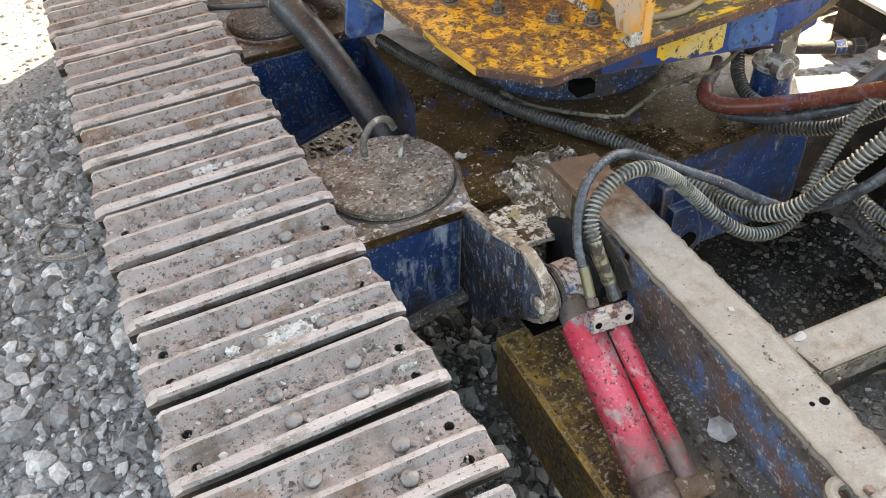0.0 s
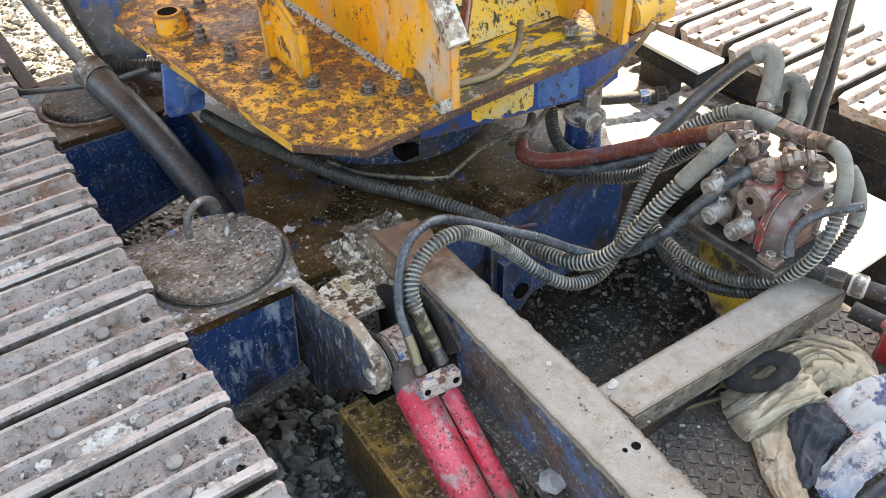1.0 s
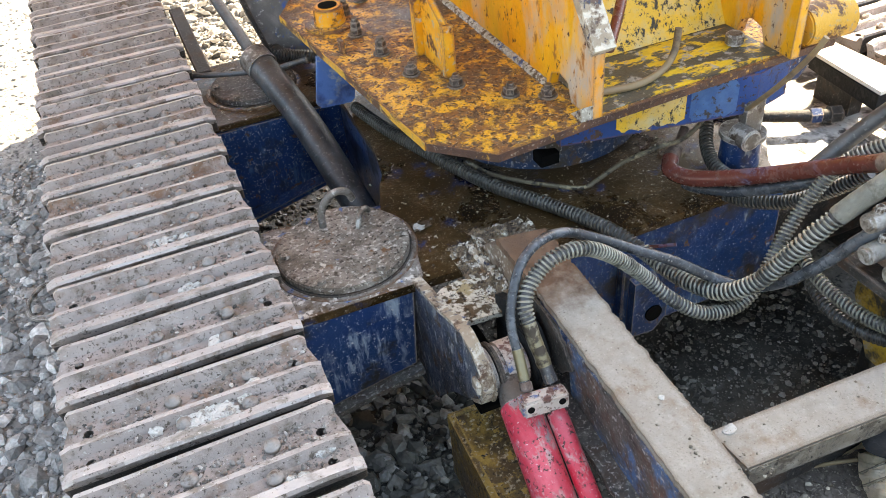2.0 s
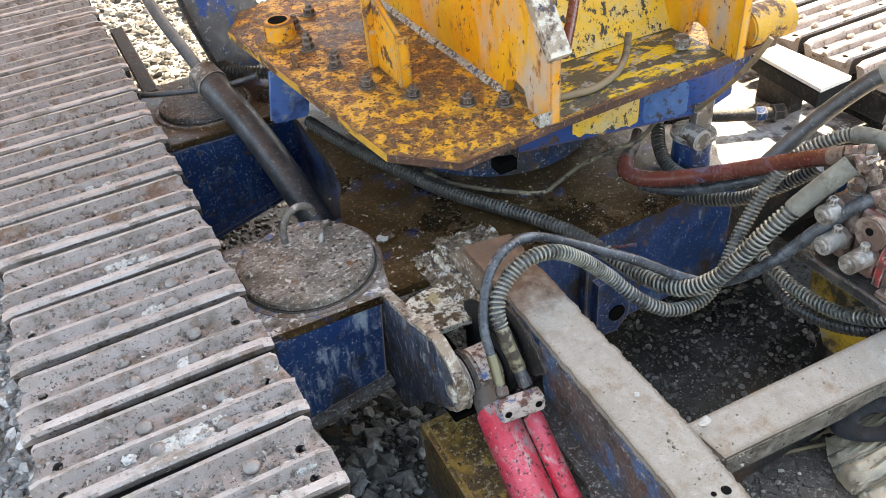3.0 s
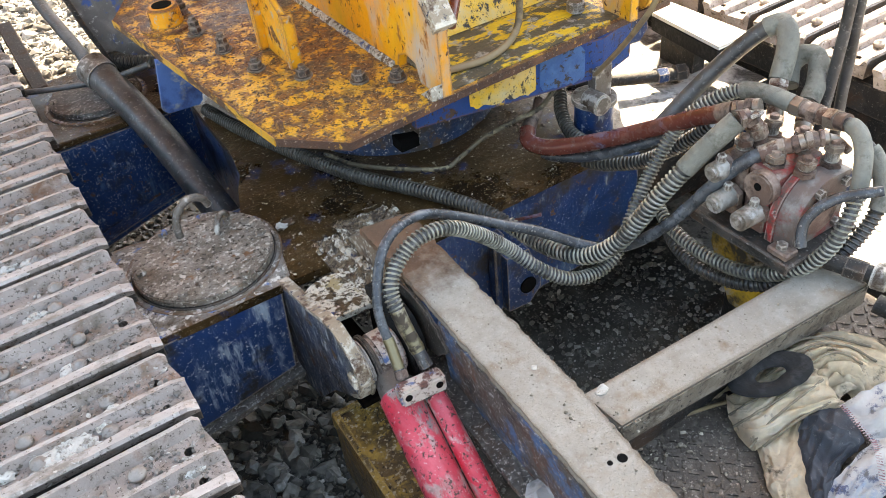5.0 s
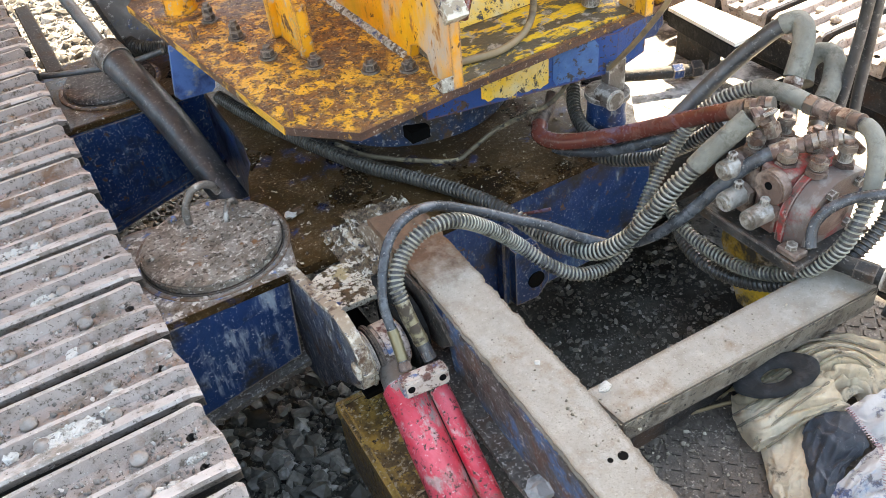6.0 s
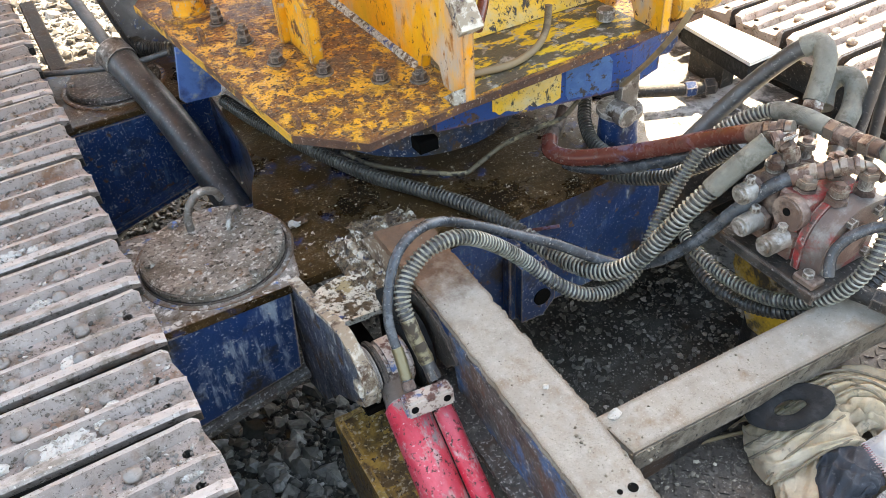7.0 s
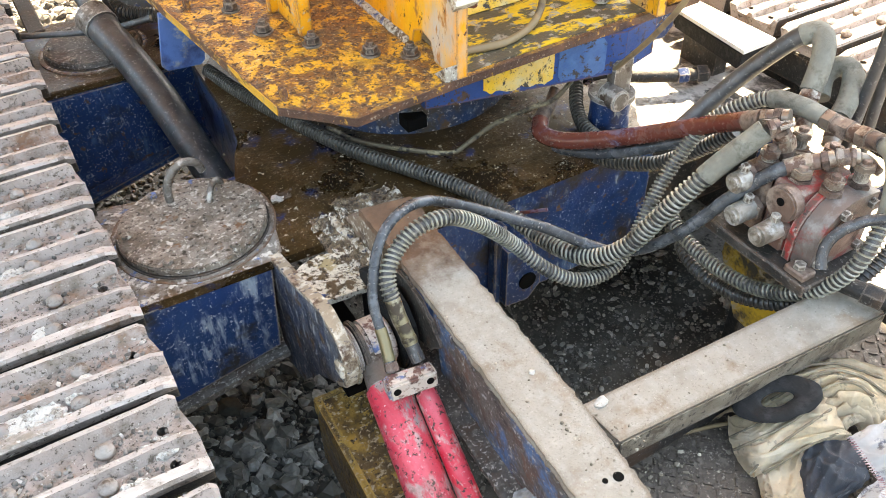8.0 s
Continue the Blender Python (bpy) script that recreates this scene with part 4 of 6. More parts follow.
def grime_heap(lo, hi, top, seed):
    """Caked dirt banked up against the beam's root: high at the beam, thinning out over the deck."""
    bm = bmesh.new()
    nx, ny = 60, 80
    g = []
    for j in range(ny + 1):
        row = []
        for i in range(nx + 1):
            u, v = i / nx, j / ny
            x, y = lo[0] + (hi[0] - lo[0]) * u, lo[1] + (hi[1] - lo[1]) * v
            swell = max(0.0, min(1.0, u * 1.25 - 0.10 + 0.35 * noise.noise((x * 24, y * 24, seed)))) ** 1.6
            fade = min(1.0, 6 * (1 - v)) if v > 0.5 else min(1.0, 9 * v + 0.25)
            z = DECK + 0.002 + top * swell * fade + 0.008 * noise.noise((x * 60, y * 60, seed + 2)) + 0.006 * noise.noise((x * 150, y * 150, seed)) + 0.003 * noise.noise((x * 380, y * 380, seed))
            row.append(bm.verts.new((x, y, max(z, DECK - 0.004))))
        g.append(row)
    for j in range(ny):
        for i in range(nx):
            bm.faces.new((g[j][i], g[j][i + 1], g[j + 1][i + 1], g[j + 1][i]))
    return bm


part("caked_dirt", grime_heap((0.392, -0.125), (0.458, 0.085), 0.020, 3.0), M_CAKE, frame_thing, "caked brown dirt with white flakes banked against the beam", True)
part("caked_dirt", grime_heap((0.60, 0.105), (0.452, -0.010), 0.018, 7.0), M_CAKE, frame_thing, "brown dirt behind the beam's root", True)
part("weld_bead", rough_up(tube([(0.438, 0.060, 0.622), (0.440, 0.02, 0.626), (0.445, -0.04, 0.628), (0.449, -0.085, 0.626), (0.451, -0.13, 0.624)], 0.010, 8), 0.005, 90), M_RIM, frame_thing, smooth=True)

# slew ring and shroud
part("slew_ring", rod((0.84, 0.50, DECK), (0.84, 0.50, 0.76), 0.27, sides=72), M_LUG, frame_thing, smooth=True)
part("ring_slot", box((0.705, 0.225, 0.640), (0.755, 0.30, 0.672), 0.002), M_HOLE, frame_thing)
# pedestal beside the ring
part("pedestal", rod((1.135, 0.05, DECK), (1.135, 0.05, 0.690), 0.047, 0.045, 28, 0.003), M_BLUE, frame_thing, smooth=True)
part("pedestal_lever", prism([(1.120, 0.69), (1.120, 0.775), (1.128, 0.782), (1.168, 0.782), (1.168, 0.690)], "y", 0.03, 0.055, 0.003), M_STEEL, frame_thing)
part("pedestal_boss", rod((1.115, -0.005, 0.705), (1.115, 0.05, 0.705), 0.026, sides=20, bevel=0.004), M_STEEL, frame_thing, smooth=True)
part("pedestal_flange", rod((1.135, 0.05, 0.690), (1.135, 0.05, 0.702), 0.053, sides=24), M_STEEL, frame_thing)

# right leg of the frame, out in the sun
part("right_leg_top", prism([(1.205, 0.0), (1.68, -0.02), (1.68, 1.2), (1.302, 1.2), (1.302, 0.45), (1.27, 0.12)], "z", 0.555, 0.572, 0.002), M_LEGTOP, frame_thing, "oily black top of the right leg with painted sun patches")
part("right_leg_front", prism([(1.205, 0.30), (1.205, 0.552), (1.68, 0.552), (1.68, 0.30)], "y", 0.0, 0.02, 0.002), M_DARK, frame_thing)
part("leg_edge_bar", prism([(1.19, -0.028), (1.44, -0.105), (1.44, -0.085), (1.19, -0.008)], "z", 0.56, 0.598, 0.002), M_DARK, frame_thing, "black edge bar")
part("leg_post", prism([(1.50, 0.012), (1.61, 0.016), (1.605, 0.278), (1.53, 0.265)], "z", 0.662, 0.700, 0.003), M_BLACK, frame_thing, "black box under the cap plate")
part("leg_post_column", prism([(1.555, 0.13), (1.60, 0.13), (1.60, 0.26), (1.56, 0.255)], "z", 0.572, 0.662, 0.002), M_DARK, frame_thing)
part("leg_post_cap", prism([(1.505, 0.012), (1.615, 0.016), (1.61, 0.280), (1.53, 0.268)], "z", 0.702, 0.712, 0.002), M_WHITE, frame_thing, "bleached white cap plate")
part("leg_pipe", tube([(1.22, 0.25, 0.62), (1.35, 0.16, 0.62), (1.50, 0.10, 0.61)], 0.016, 12), M_DARK, frame_thing, smooth=True)
part("leg_pipe_nut", hexnut((1.42, 0.13, 0.615), (0.15, -0.06, 0), 0.022, 0.03), M_BLUE, frame_thing)
part("leg_pipe_nut", hexnut((1.47, 0.115, 0.612), (0.15, -0.06, 0), 0.024, 0.03), M_DARK, frame_thing)
part("leg_bracket", prism([(1.25, 0.77), (1.25, 0.868), (1.32, 0.868), (1.335, 0.79), (1.31, 0.765)], "y", 0.09, 0.106, 0.003), M_BLUE, frame_thing)

# strip of steel and arm beyond the far leg
strip = thing("steel_strip", (0.08, 1.5, 0.6), "flat black steel strip beside the track", "steel strip")
part("strip_body", box((0.062, 1.262, 0.595), (0.108, 1.86, 0.62), 0.003), M_DARK, strip)
arm = thing("bracket_plate", (0.33, 1.2, 0.62), "grey steel arm plate with blue paint remains", "bracket plate")
part("arm_plate", prism([(0.298, 0.622), (0.250, 0.80), (0.215, 1.00), (0.42, 1.00), (0.45, 0.80), (0.40, 0.622)], "y", 1.17, 1.19, 0.003), M_FLAP2, arm)
part("arm_edge", prism([(0.290, 0.622), (0.240, 0.80), (0.20, 1.00), (0.215, 1.00), (0.255, 0.80), (0.304, 0.622)], "y", 1.14, 1.19, 0.002), M_DARK, arm)

near_right = thing("right_frame_leg", (1.5, -0.3, 0.3), "navy frame leg with sandy sunlit top", "machine frame")
part("leg_body", box((1.44, -0.42, 0.20), (1.575, -0.14, 0.585), 0.004), M_BLUE, near_right)
part("leg_top_plate", box((1.44, -0.42, 0.585), (1.575, -0.14, 0.597), 0.003), M_SANDY, near_right, "sandy top plate")

# ---- slewing upper part ----
upper = thing("slewing_platform", (0.85, 0.45, 0.80), "rust-streaked yellow slewing platform with boom bracket walls", "machine platform")
plate_outline = [(0.474, -0.032), (0.70, -0.012), (1.32, 0.016), (1.345, 0.05), (1.345, 0.92), (1.28, 1.02), (0.45, 1.02), (0.345, 0.975), (0.285, 0.865), (0.372, 0.075)]
b = prism(plate_outline, "z", 0.8775, 0.893, 0.003)
part("base_plate", b, M_YPLATE, upper, "thick base plate, orange paint worn to rust")
part("edge_strip", prism([(0.3715, 0.078), (0.2845, 0.865), (0.2825, 0.864), (0.3695, 0.076)], "z", 0.877, 0.8945, 0.0), M_YEDGE2, upper, "worn yellow edge")
EDGE = [(0.3725, 0.074), (0.474, -0.0335), (0.70, -0.0135), (1.32, 0.0148)]
part("front_edge", prism(EDGE + [(x + 0.001, y + 0.002) for x, y in EDGE[::-1]], "z", 0.877, 0.8935, 0.0), M_BROWNEDGE, upper, "rust-brown front edge with yellow flakes")
part("band_plate", prism([(0.675, 0.086), (1.106, -0.006), (1.214, 0.025), (1.204, 0.045), (1.106, 0.016), (0.675, 0.106)], "z", 0.784, 0.8772, 0.002), M_BAND, upper, "blue band plate with yellow patches under the platform")
def band_patch(x0, x1, z0, z1, name, material, label):
    """Old paint left on the band plate: a thin skin with an uneven outline."""
    n = 24
    bm = bmesh.new()
    rows = []
    for k in range(n + 1):
        x = x0 + (x1 - x0) * k / n
        y = 0.086 - (x - 0.675) * 0.092 / 0.431 - 0.0016
        end = min(1.0, 6 * min(k / n, 1 - k / n) + 0.5)
        lo = z0 + 0.014 * abs(noise.noise((x * 60, 1.0, z0))) + (1 - end) * 0.02
        hi = z1 - 0.010 * abs(noise.noise((x * 70, 4.0, z0))) - (1 - end) * 0.02
        rows.append([bm.verts.new((x, y, lo)), bm.verts.new((x, y, hi)), bm.verts.new((x, y + 0.0014, hi)), bm.verts.new((x, y + 0.0014, lo))])
    for p, q in zip(rows, rows[1:]):
        for j in range(4):
            bm.faces.new((p[j], q[j], q[(j + 1) % 4], p[(j + 1) % 4]))
    bm.faces.new(rows[0])
    bm.faces.new(rows[-1][::-1])
    return part(name, bm, material, upper, label)


band_patch(0.795, 0.945, 0.790, 0.872, "paint_patch", M_YPALE, "patch of old yellow paint")
band_patch(0.955, 1.060, 0.788, 0.874, "paint_patch", M_BANDBLUE, "patch of mid blue paint")
part("hub", rod((0.84, 0.50, 0.760), (0.84, 0.50, 0.8772), 0.30, sides=64), M_DARK, upper, smooth=True)


def bracket_wall(x0, x1, material, label):
    o = [(-0.012, 0.893), (-0.012, 1.035), (0.02, 1.075), (0.45, 1.62), (0.62, 2.60), (0.90, 2.60), (0.90, 0.893), (0.16, 0.893), (0.150, 0.925), (0.118, 0.938), (0.085, 0.930), (0.070, 0.893)]
    return part("bracket_wall", prism(o, "x", x0, x1, 0.003), material, upper, label)


bracket_wall(0.690, 0.712, M_YELLOW, "orange-yellow bracket wall, scuffed grey")
bracket_wall(1.172, 1.194, M_YELLOW, "orange-yellow bracket wall")
part("wall_flange", prism([(-0.016, 1.030), (0.45, 1.625), (0.45, 1.655), (-0.03, 1.045)], "x", 0.678, 0.724, 0.003), M_RIM, upper, "worn flange on the sloping wall top")
part("cross_plate", prism([(0.20, 0.896), (0.55, 1.55), (0.575, 1.55), (0.225, 0.896)], "x", 0.712, 1.172, 0.003), M_YPALE, upper, "pale yellow sloping cross plate")
part("weld_seam", rough_up(tube([(0.688, y, 0.893) for y in (0.17, 0.3, 0.45, 0.6, 0.75, 0.88)], 0.011, 8), 0.003, 70), M_FLAKE, upper, "pale rough weld seam", True)
part("floor_grime", prism([(0.714, 0.0), (1.17, 0.02), (1.17, 0.195), (0.714, 0.195)], "z", 0.8935, 0.897, 0.0), M_YPATCH, upper, "grimy floor between the walls with yellow remains")
part("corner_gusset", prism([(-0.012, 0.894), (-0.012, 0.925), (0.03, 0.894)], "x", 0.665, 0.690, 0.002), M_FLAKE, upper)
part("rib", prism([(0.310, 0.893), (0.440, 0.893), (0.440, 1.06), (0.425, 1.06), (0.31, 1.00)], "x", 0.520, 0.534, 0.002), M_YRIB, upper, "stub rib with rust edges")
part("rib_post", box((0.512, 0.302, 0.893), (0.542, 0.318, 1.010), 0.003), M_YRIB, upper)
part("rib_post", box((0.500, 0.436, 0.893), (0.528, 0.452, 1.070), 0.003), M_YRIB, upper)
part("edge_tab", box((0.388, 0.085, 0.893), (0.398, 0.11, 0.916), 0.002), M_YPLATE, upper)
part("edge_tab", box((0.355, 0.55, 0.893), (0.365, 0.575, 0.925), 0.002), M_YPLATE, upper)


def plate_bolt(x, y, stack):
    z = 0.893
    root = part("plate_bolt", rod((x, y, z), (x, y, z + 0.004), 0.020, sides=20), M_STEELBOLT, upper)
    zz = z + 0.004
    for k in range(stack):
        part("nut", hexnut((x, y, zz), (0, 0, 1), 0.0150 - 0.002 * k, 0.015), M_STEELBOLT, root)
        zz += 0.0155
    part("stud", rod((x, y, zz - 0.001), (x, y, zz + 0.008), 0.0085, 0.0075, 12), M_STEELBOLT, root)
    return root


for x, y, k in ((0.601, 0.165, 1), (0.521, 0.262, 1), (0.458, 0.365, 1), (0.437, 0.50, 2), (0.420, 0.635, 2), (0.432, 0.76, 2), (0.664, 0.118, 1), (0.50, 0.84, 1)):
    plate_bolt(x, y, k)
part("boss", rod((0.384, 0.735, 0.893), (0.384, 0.735, 0.943), 0.040, 0.037, 24, 0.004), M_YRIB, upper, "round yellow boss, flaking", True)
part("boss_ring", rod((0.384, 0.735, 0.893), (0.384, 0.735, 0.899), 0.064, sides=28), M_YPLATE, upper)
part("boss_bore", rod((0.384, 0.735, 0.9435), (0.384, 0.735, 0.945), 0.024, sides=20), M_HOLE, upper)
part("hanging_flap", prism([(0.305, 0.8773), (0.402, 0.8773), (0.3805, 0.749), (0.370, 0.740), (0.293, 0.745), (0.284, 0.757)], "y", 0.598, 0.611, 0.003), M_FLAP, upper, "light blue flap under the plate")
part("pin_end", rod((1.22, 0.03, 0.938), (1.345, 0.03, 0.938), 0.045, sides=24, bevel=0.004), M_YEDGE2, upper, "worn yellow pin end", True)
part("coil_fitting", rod((1.115, 0.10, 0.90), (1.115, 0.10, 0.925), 0.020, sides=14, bevel=0.003), M_STEEL, upper)
part("brown_pipe", tube([(0.735, 0.012, 1.02), (0.80, 0.08, 1.06), (0.88, 0.17, 1.12), (0.98, 0.28, 1.22)], 0.011, 10), M_REDHOSE, upper, smooth=True)

# the platform is drawn at its own scale and set on the slew ring here
upper.matrix_basis = Matrix.Translation((0.882, 0.509, 0.768)) @ Matrix.Scale(1.036, 4)

# added stand-in for the machine's house: an unseen box that shades the frame
shade_box = thing("unseen_shade_box", (0.0, 2.0, 2.6), "unseen yellow box added above the platform to cast shade", "machine house", kind="structure")
part("body", box((-1.6, 0.10, 2.60), (2.56, 3.75, 3.6), 0.03), M_YELLOW, shade_box)

# ---- beams ----
beam = thing("steel_beam", (0.49, -0.4, 0.6), "long dusty grey channel beam with blue and rust sides", "beam")
BL = [(0.453, -0.050), (0.452, -0.20), (0.440, -0.45), (0.424, -0.78), (0.405, -1.10)]
BR = [(0.495, -1.10), (0.510, -0.80), (0.528, -0.62), (0.536, -0.40), (0.545, -0.22), (0.554, -0.066)]
def ragged(line, amp, seed):
    out = []
    for (x0, y0), (x1, y1) in zip(line, line[1:]):
        n = max(6, int(abs(y1 - y0) / 0.006))
        for k in range(n):
            t = k / n
            x, y = x0 + (x1 - x0) * t, y0 + (y1 - y0) * t
            out.append((x + amp * (noise.noise((y * 40, seed, 0)) + 0.6 * noise.noise((y * 130, seed, 5))), y))
    return out + [line[-1]]


part("top_flange", prism(ragged(BL, 0.004, 1) + ragged(BR, 0.006, 4), "z", 0.700, 0.715, 0.0), M_BEAM, beam, "dusty grey top face with ragged edges")
def slanted(stations, z0, z1, lean, thick):
    """A plate along stations (x, y) of its top edge, whose foot stands in by lean."""
    bm = bmesh.new()
    cols = [[bm.verts.new(p) for p in ((x, y, z1), (x + lean, y, z0), (x + lean + thick, y, z0), (x + thick, y, z1))] for x, y in stations]
    for p, q in zip(cols, cols[1:]):
        for j in range(4):
            bm.faces.new((p[j], q[j], q[(j + 1) % 4], p[(j + 1) % 4]))
    bm.faces.new(cols[0])
    bm.faces.new(cols[-1][::-1])
    return bm


part("side_plate", slanted([(0.443, -0.34), (0.437, -0.45), (0.422, -0.78), (0.403, -1.10)], 0.548, 0.700, 0.012, 0.012), M_BEAMSIDE, beam, "side plate with blue paint and rust")
part("far_side_plate", prism([(0.533, -0.22), (0.524, -0.40), (0.516, -0.62), (0.498, -0.80), (0.485, -1.10), (0.497, -1.10), (0.510, -0.80), (0.528, -0.62), (0.536, -0.40), (0.545, -0.22)], "z", 0.560, 0.700, 0.0), M_BEAMSIDE, beam)
# its dark colour holds both soot and the shade under the flange
part("torn_plate", rough_up(prism([(-0.19, 0.699), (-0.27, 0.699), (-0.315, 0.692), (-0.345, 0.668), (-0.362, 0.640), (-0.335, 0.612), (-0.28, 0.585), (-0.19, 0.600)], "x", 0.440, 0.446, 0.0), 0.005, 50, 3.0, 2), M_DARK, beam, "torn plate under the beam's root, dark for soot and shade")
part("bottom_flange", rough_up(prism(ragged([(0.492, -0.22), (0.478, -0.45), (0.462, -0.78), (0.445, -1.10)], 0.0, 2) + ragged([(0.390, -1.10), (0.404, -0.72), (0.414, -0.45), (0.420, -0.22)], 0.002, 6), "z", 0.535, 0.548, 0.0), 0.0012, 60), M_FLANGE, beam, "dusty sooty bottom flange")
EYE = (0.412, -0.860)
bm = bmesh.new()
rim = [[bm.verts.new((EYE[0] + r * math.cos(a), EYE[1] + r * math.sin(a), z)) for r, z in ((0.028, 0.700), (0.028, 0.712), (0.012, 0.712), (0.012, 0.700))] for a in (2 * math.pi * k / 32 for k in range(32))]
for k in range(32):
    for j in range(4):
        bm.faces.new((rim[k][j], rim[(k + 1) % 32][j], rim[(k + 1) % 32][(j + 1) % 4], rim[k][(j + 1) % 4]))
part("eyelet", bm, M_BEAM, beam, "flat ring eye welded to the beam edge", True)
part("end_plate", prism(ragged([(0.428, -0.878), (0.424, -1.00), (0.418, -1.10)], 0.002, 8) + [(0.494, -1.10), (0.508, -0.874)], "z", 0.7152, 0.7215, 0.0), M_BEAM, beam, "doubler plate on the beam end")
part("end_bolt", hexnut((0.436, -0.871, 0.715), (0, 0, 1), 0.008, 0.006), M_VRUST, beam)
for x, y, r in ((0.493, -0.737, 0.0075), (0.474, -0.733, 0.0042)):
    part("bolt_hole", rod((x, y, 0.7152), (x, y, 0.7156), r, sides=16), M_HOLE, beam)

cross = thing("cross_beam", (0.8, -0.66, 0.69), "flat dusty grey cross beam welded to the long beam", "beam")
part("top_face", prism([(0.526, -0.618), (0.532, -0.694), (1.045, -0.722), (1.075, -0.640)], "z", 0.668, 0.712, 0.003), M_BEAM, cross)
part("front_face", prism([(0.533, -0.6955), (0.535, -0.6975), (1.044, -0.7255), (1.044, -0.7235)], "z", 0.669, 0.7095, 0.0), M_GRIMEFACE, cross, "dirt-caked front face")
# added dark strip in place of the shade in the gap underneath
part("under_rail", box((0.53, -0.680, 0.590), (1.04, -0.660, 0.668), 0.002), M_DARK, cross)

floor_plate = thing("floor_plate", (0.9, -0.95, 0.59), "dark oily raised-pattern steel floor plate", "floor plate")
side_floor = thing("side_plate", (1.35, -0.6, 0.57), "pale steel plate lying in the sun", "steel plate")
part("plate_body", box((1.20, -0.635, 0.560), (1.56, -0.455, 0.574), 0.002), M_PALE, side_floor)
bm = box((0.515, -1.35, 0.575), (1.16, -0.640, 0.590), 0.002)
part("sheet", bm, M_CHECK, floor_plate)
bm = bmesh.new()
for i in range(33):
    for j in range(32):
        x, y = 0.53 + i * 0.019, -1.30 + j * 0.020
        a = radians(45 if (i + j) % 2 else -45)
        bmesh.ops.create_cube(bm, size=1, matrix=Matrix.Translation((x, y, 0.591)) @ Matrix.Rotation(a, 4, "Z") @ Matrix.Diagonal((0.0145, 0.0036, 0.0030, 1)))
tagged(part("raised_pattern", bm, M_CHECK, floor_plate), kind="stuff")

# ---- cylinder ----
cyl = thing("hydraulic_cylinder", (0.36, -0.24, 0.62), "scuffed red hydraulic cylinder pinned between two lugs", "hydraulic cylinder")
P0, AX = Vector((0.360, -0.240, 0.620)), Vector((-0.112, -0.93, -0.36)).normalized()
def along(d, side=0.0, up=0.0):
    s = AX.cross(Vector((0, 0, 1))).normalized()
    return P0 + AX * d - s * side + s.cross(AX).normalized() * up
HUB = P0 + Vector((0, -0.020, -0.020))
def hub(x0, x1, r, bevel=0.003, sides=32):
    return rod(HUB + Vector((x0, 0, 0)), HUB + Vector((x1, 0, 0)), r, sides=sides, bevel=bevel)
part("pivot_eye", hub(-0.016, 0.034, 0.047, 0.006), M_BLOCK, cyl, "steel pivot eye with pale paint remains", True)
part("washer", hub(-0.029, -0.019, 0.053), M_DARK, cyl, "dark greasy washer", True)
part("washer", hub(-0.038, -0.031, 0.049), M_STEEL, cyl, smooth=True)
part("washer", hub(-0.047, -0.040, 0.056), M_RIM, cyl, "pale worn washer", True)
part("washer", hub(0.038, 0.048, 0.064), M_BLACK, cyl, "greasy black washer", True)
part("pin", hub(-0.066, 0.09, 0.024), M_STEEL, cyl, smooth=True)
part("pin_keeper", box(HUB + Vector((-0.077, -0.052, 0.002)), HUB + Vector((-0.067, -0.022, 0.030)), 0.004), M_RIM, cyl, "welded keeper block on the pin")
part("neck", rod(along(0.035, 0, -0.01), along(0.115), 0.026, 0.033, 24, 0.004), M_STEEL, cyl, smooth=True)
part("barrel", rod(along(0.108), along(0.41), 0.0365, sides=40, bevel=0.004), M_RED, cyl, "red painted barrel", True)
part("gland", rod(along(0.405), along(0.470), 0.041, sides=40, bevel=0.003), M_VRUST, cyl, "brown end collar", True)
part("head", rod(along(0.470), along(0.545), 0.047, sides=36, bevel=0.006), M_RUSTTOP, cyl, "rusty cylinder head", True)
boss = part("port_boss", rod(along(0.440, 0.02, 0.02), along(0.440, 0.086, 0.026), 0.021, sides=20, bevel=0.004), M_RUSTTOP, cyl, "rusty port boss", True)
part("bolt_hole", rod(along(0.440, 0.0855, 0.026), along(0.440, 0.0870, 0.026), 0.007, sides=14), M_HOLE, boss)
part("side_tube", rod(along(0.150, 0.053, 0.022), along(0.425, 0.053, 0.022), 0.0180, sides=24), M_RED, cyl, "thin red feed tube", True)
s_dir = AX.cross(Vector((0, 0, 1))).normalized()
turn = Matrix.Translation(along(0.140, 0.024, 0.076)) @ Matrix((-s_dir, -AX, (-s_dir).cross(-AX))).transposed().to_4x4() @ Matrix.Rotation(radians(-30), 4, "X")
bm = bmesh.new()
bmesh.ops.create_cube(bm, size=1, matrix=Matrix.Diagonal((0.082, 0.032, 0.033, 1)))
bmesh.ops.bevel(bm, geom=bm.edges, offset=0.004, segments=2, affect="EDGES")
bmesh.ops.transform(bm, matrix=turn, verts=bm.verts)
block = part("port_block", bm, M_BLOCK, cyl, "pale port block with two bolt holes")
for dx in (-0.028, 0.028):
    a = turn @ Vector((dx, -0.0158, 0.002))
    part("bolt_hole", rod(a, turn @ Vector((dx, -0.0166, 0.002)), 0.0065, sides=14), M_HOLE, block)

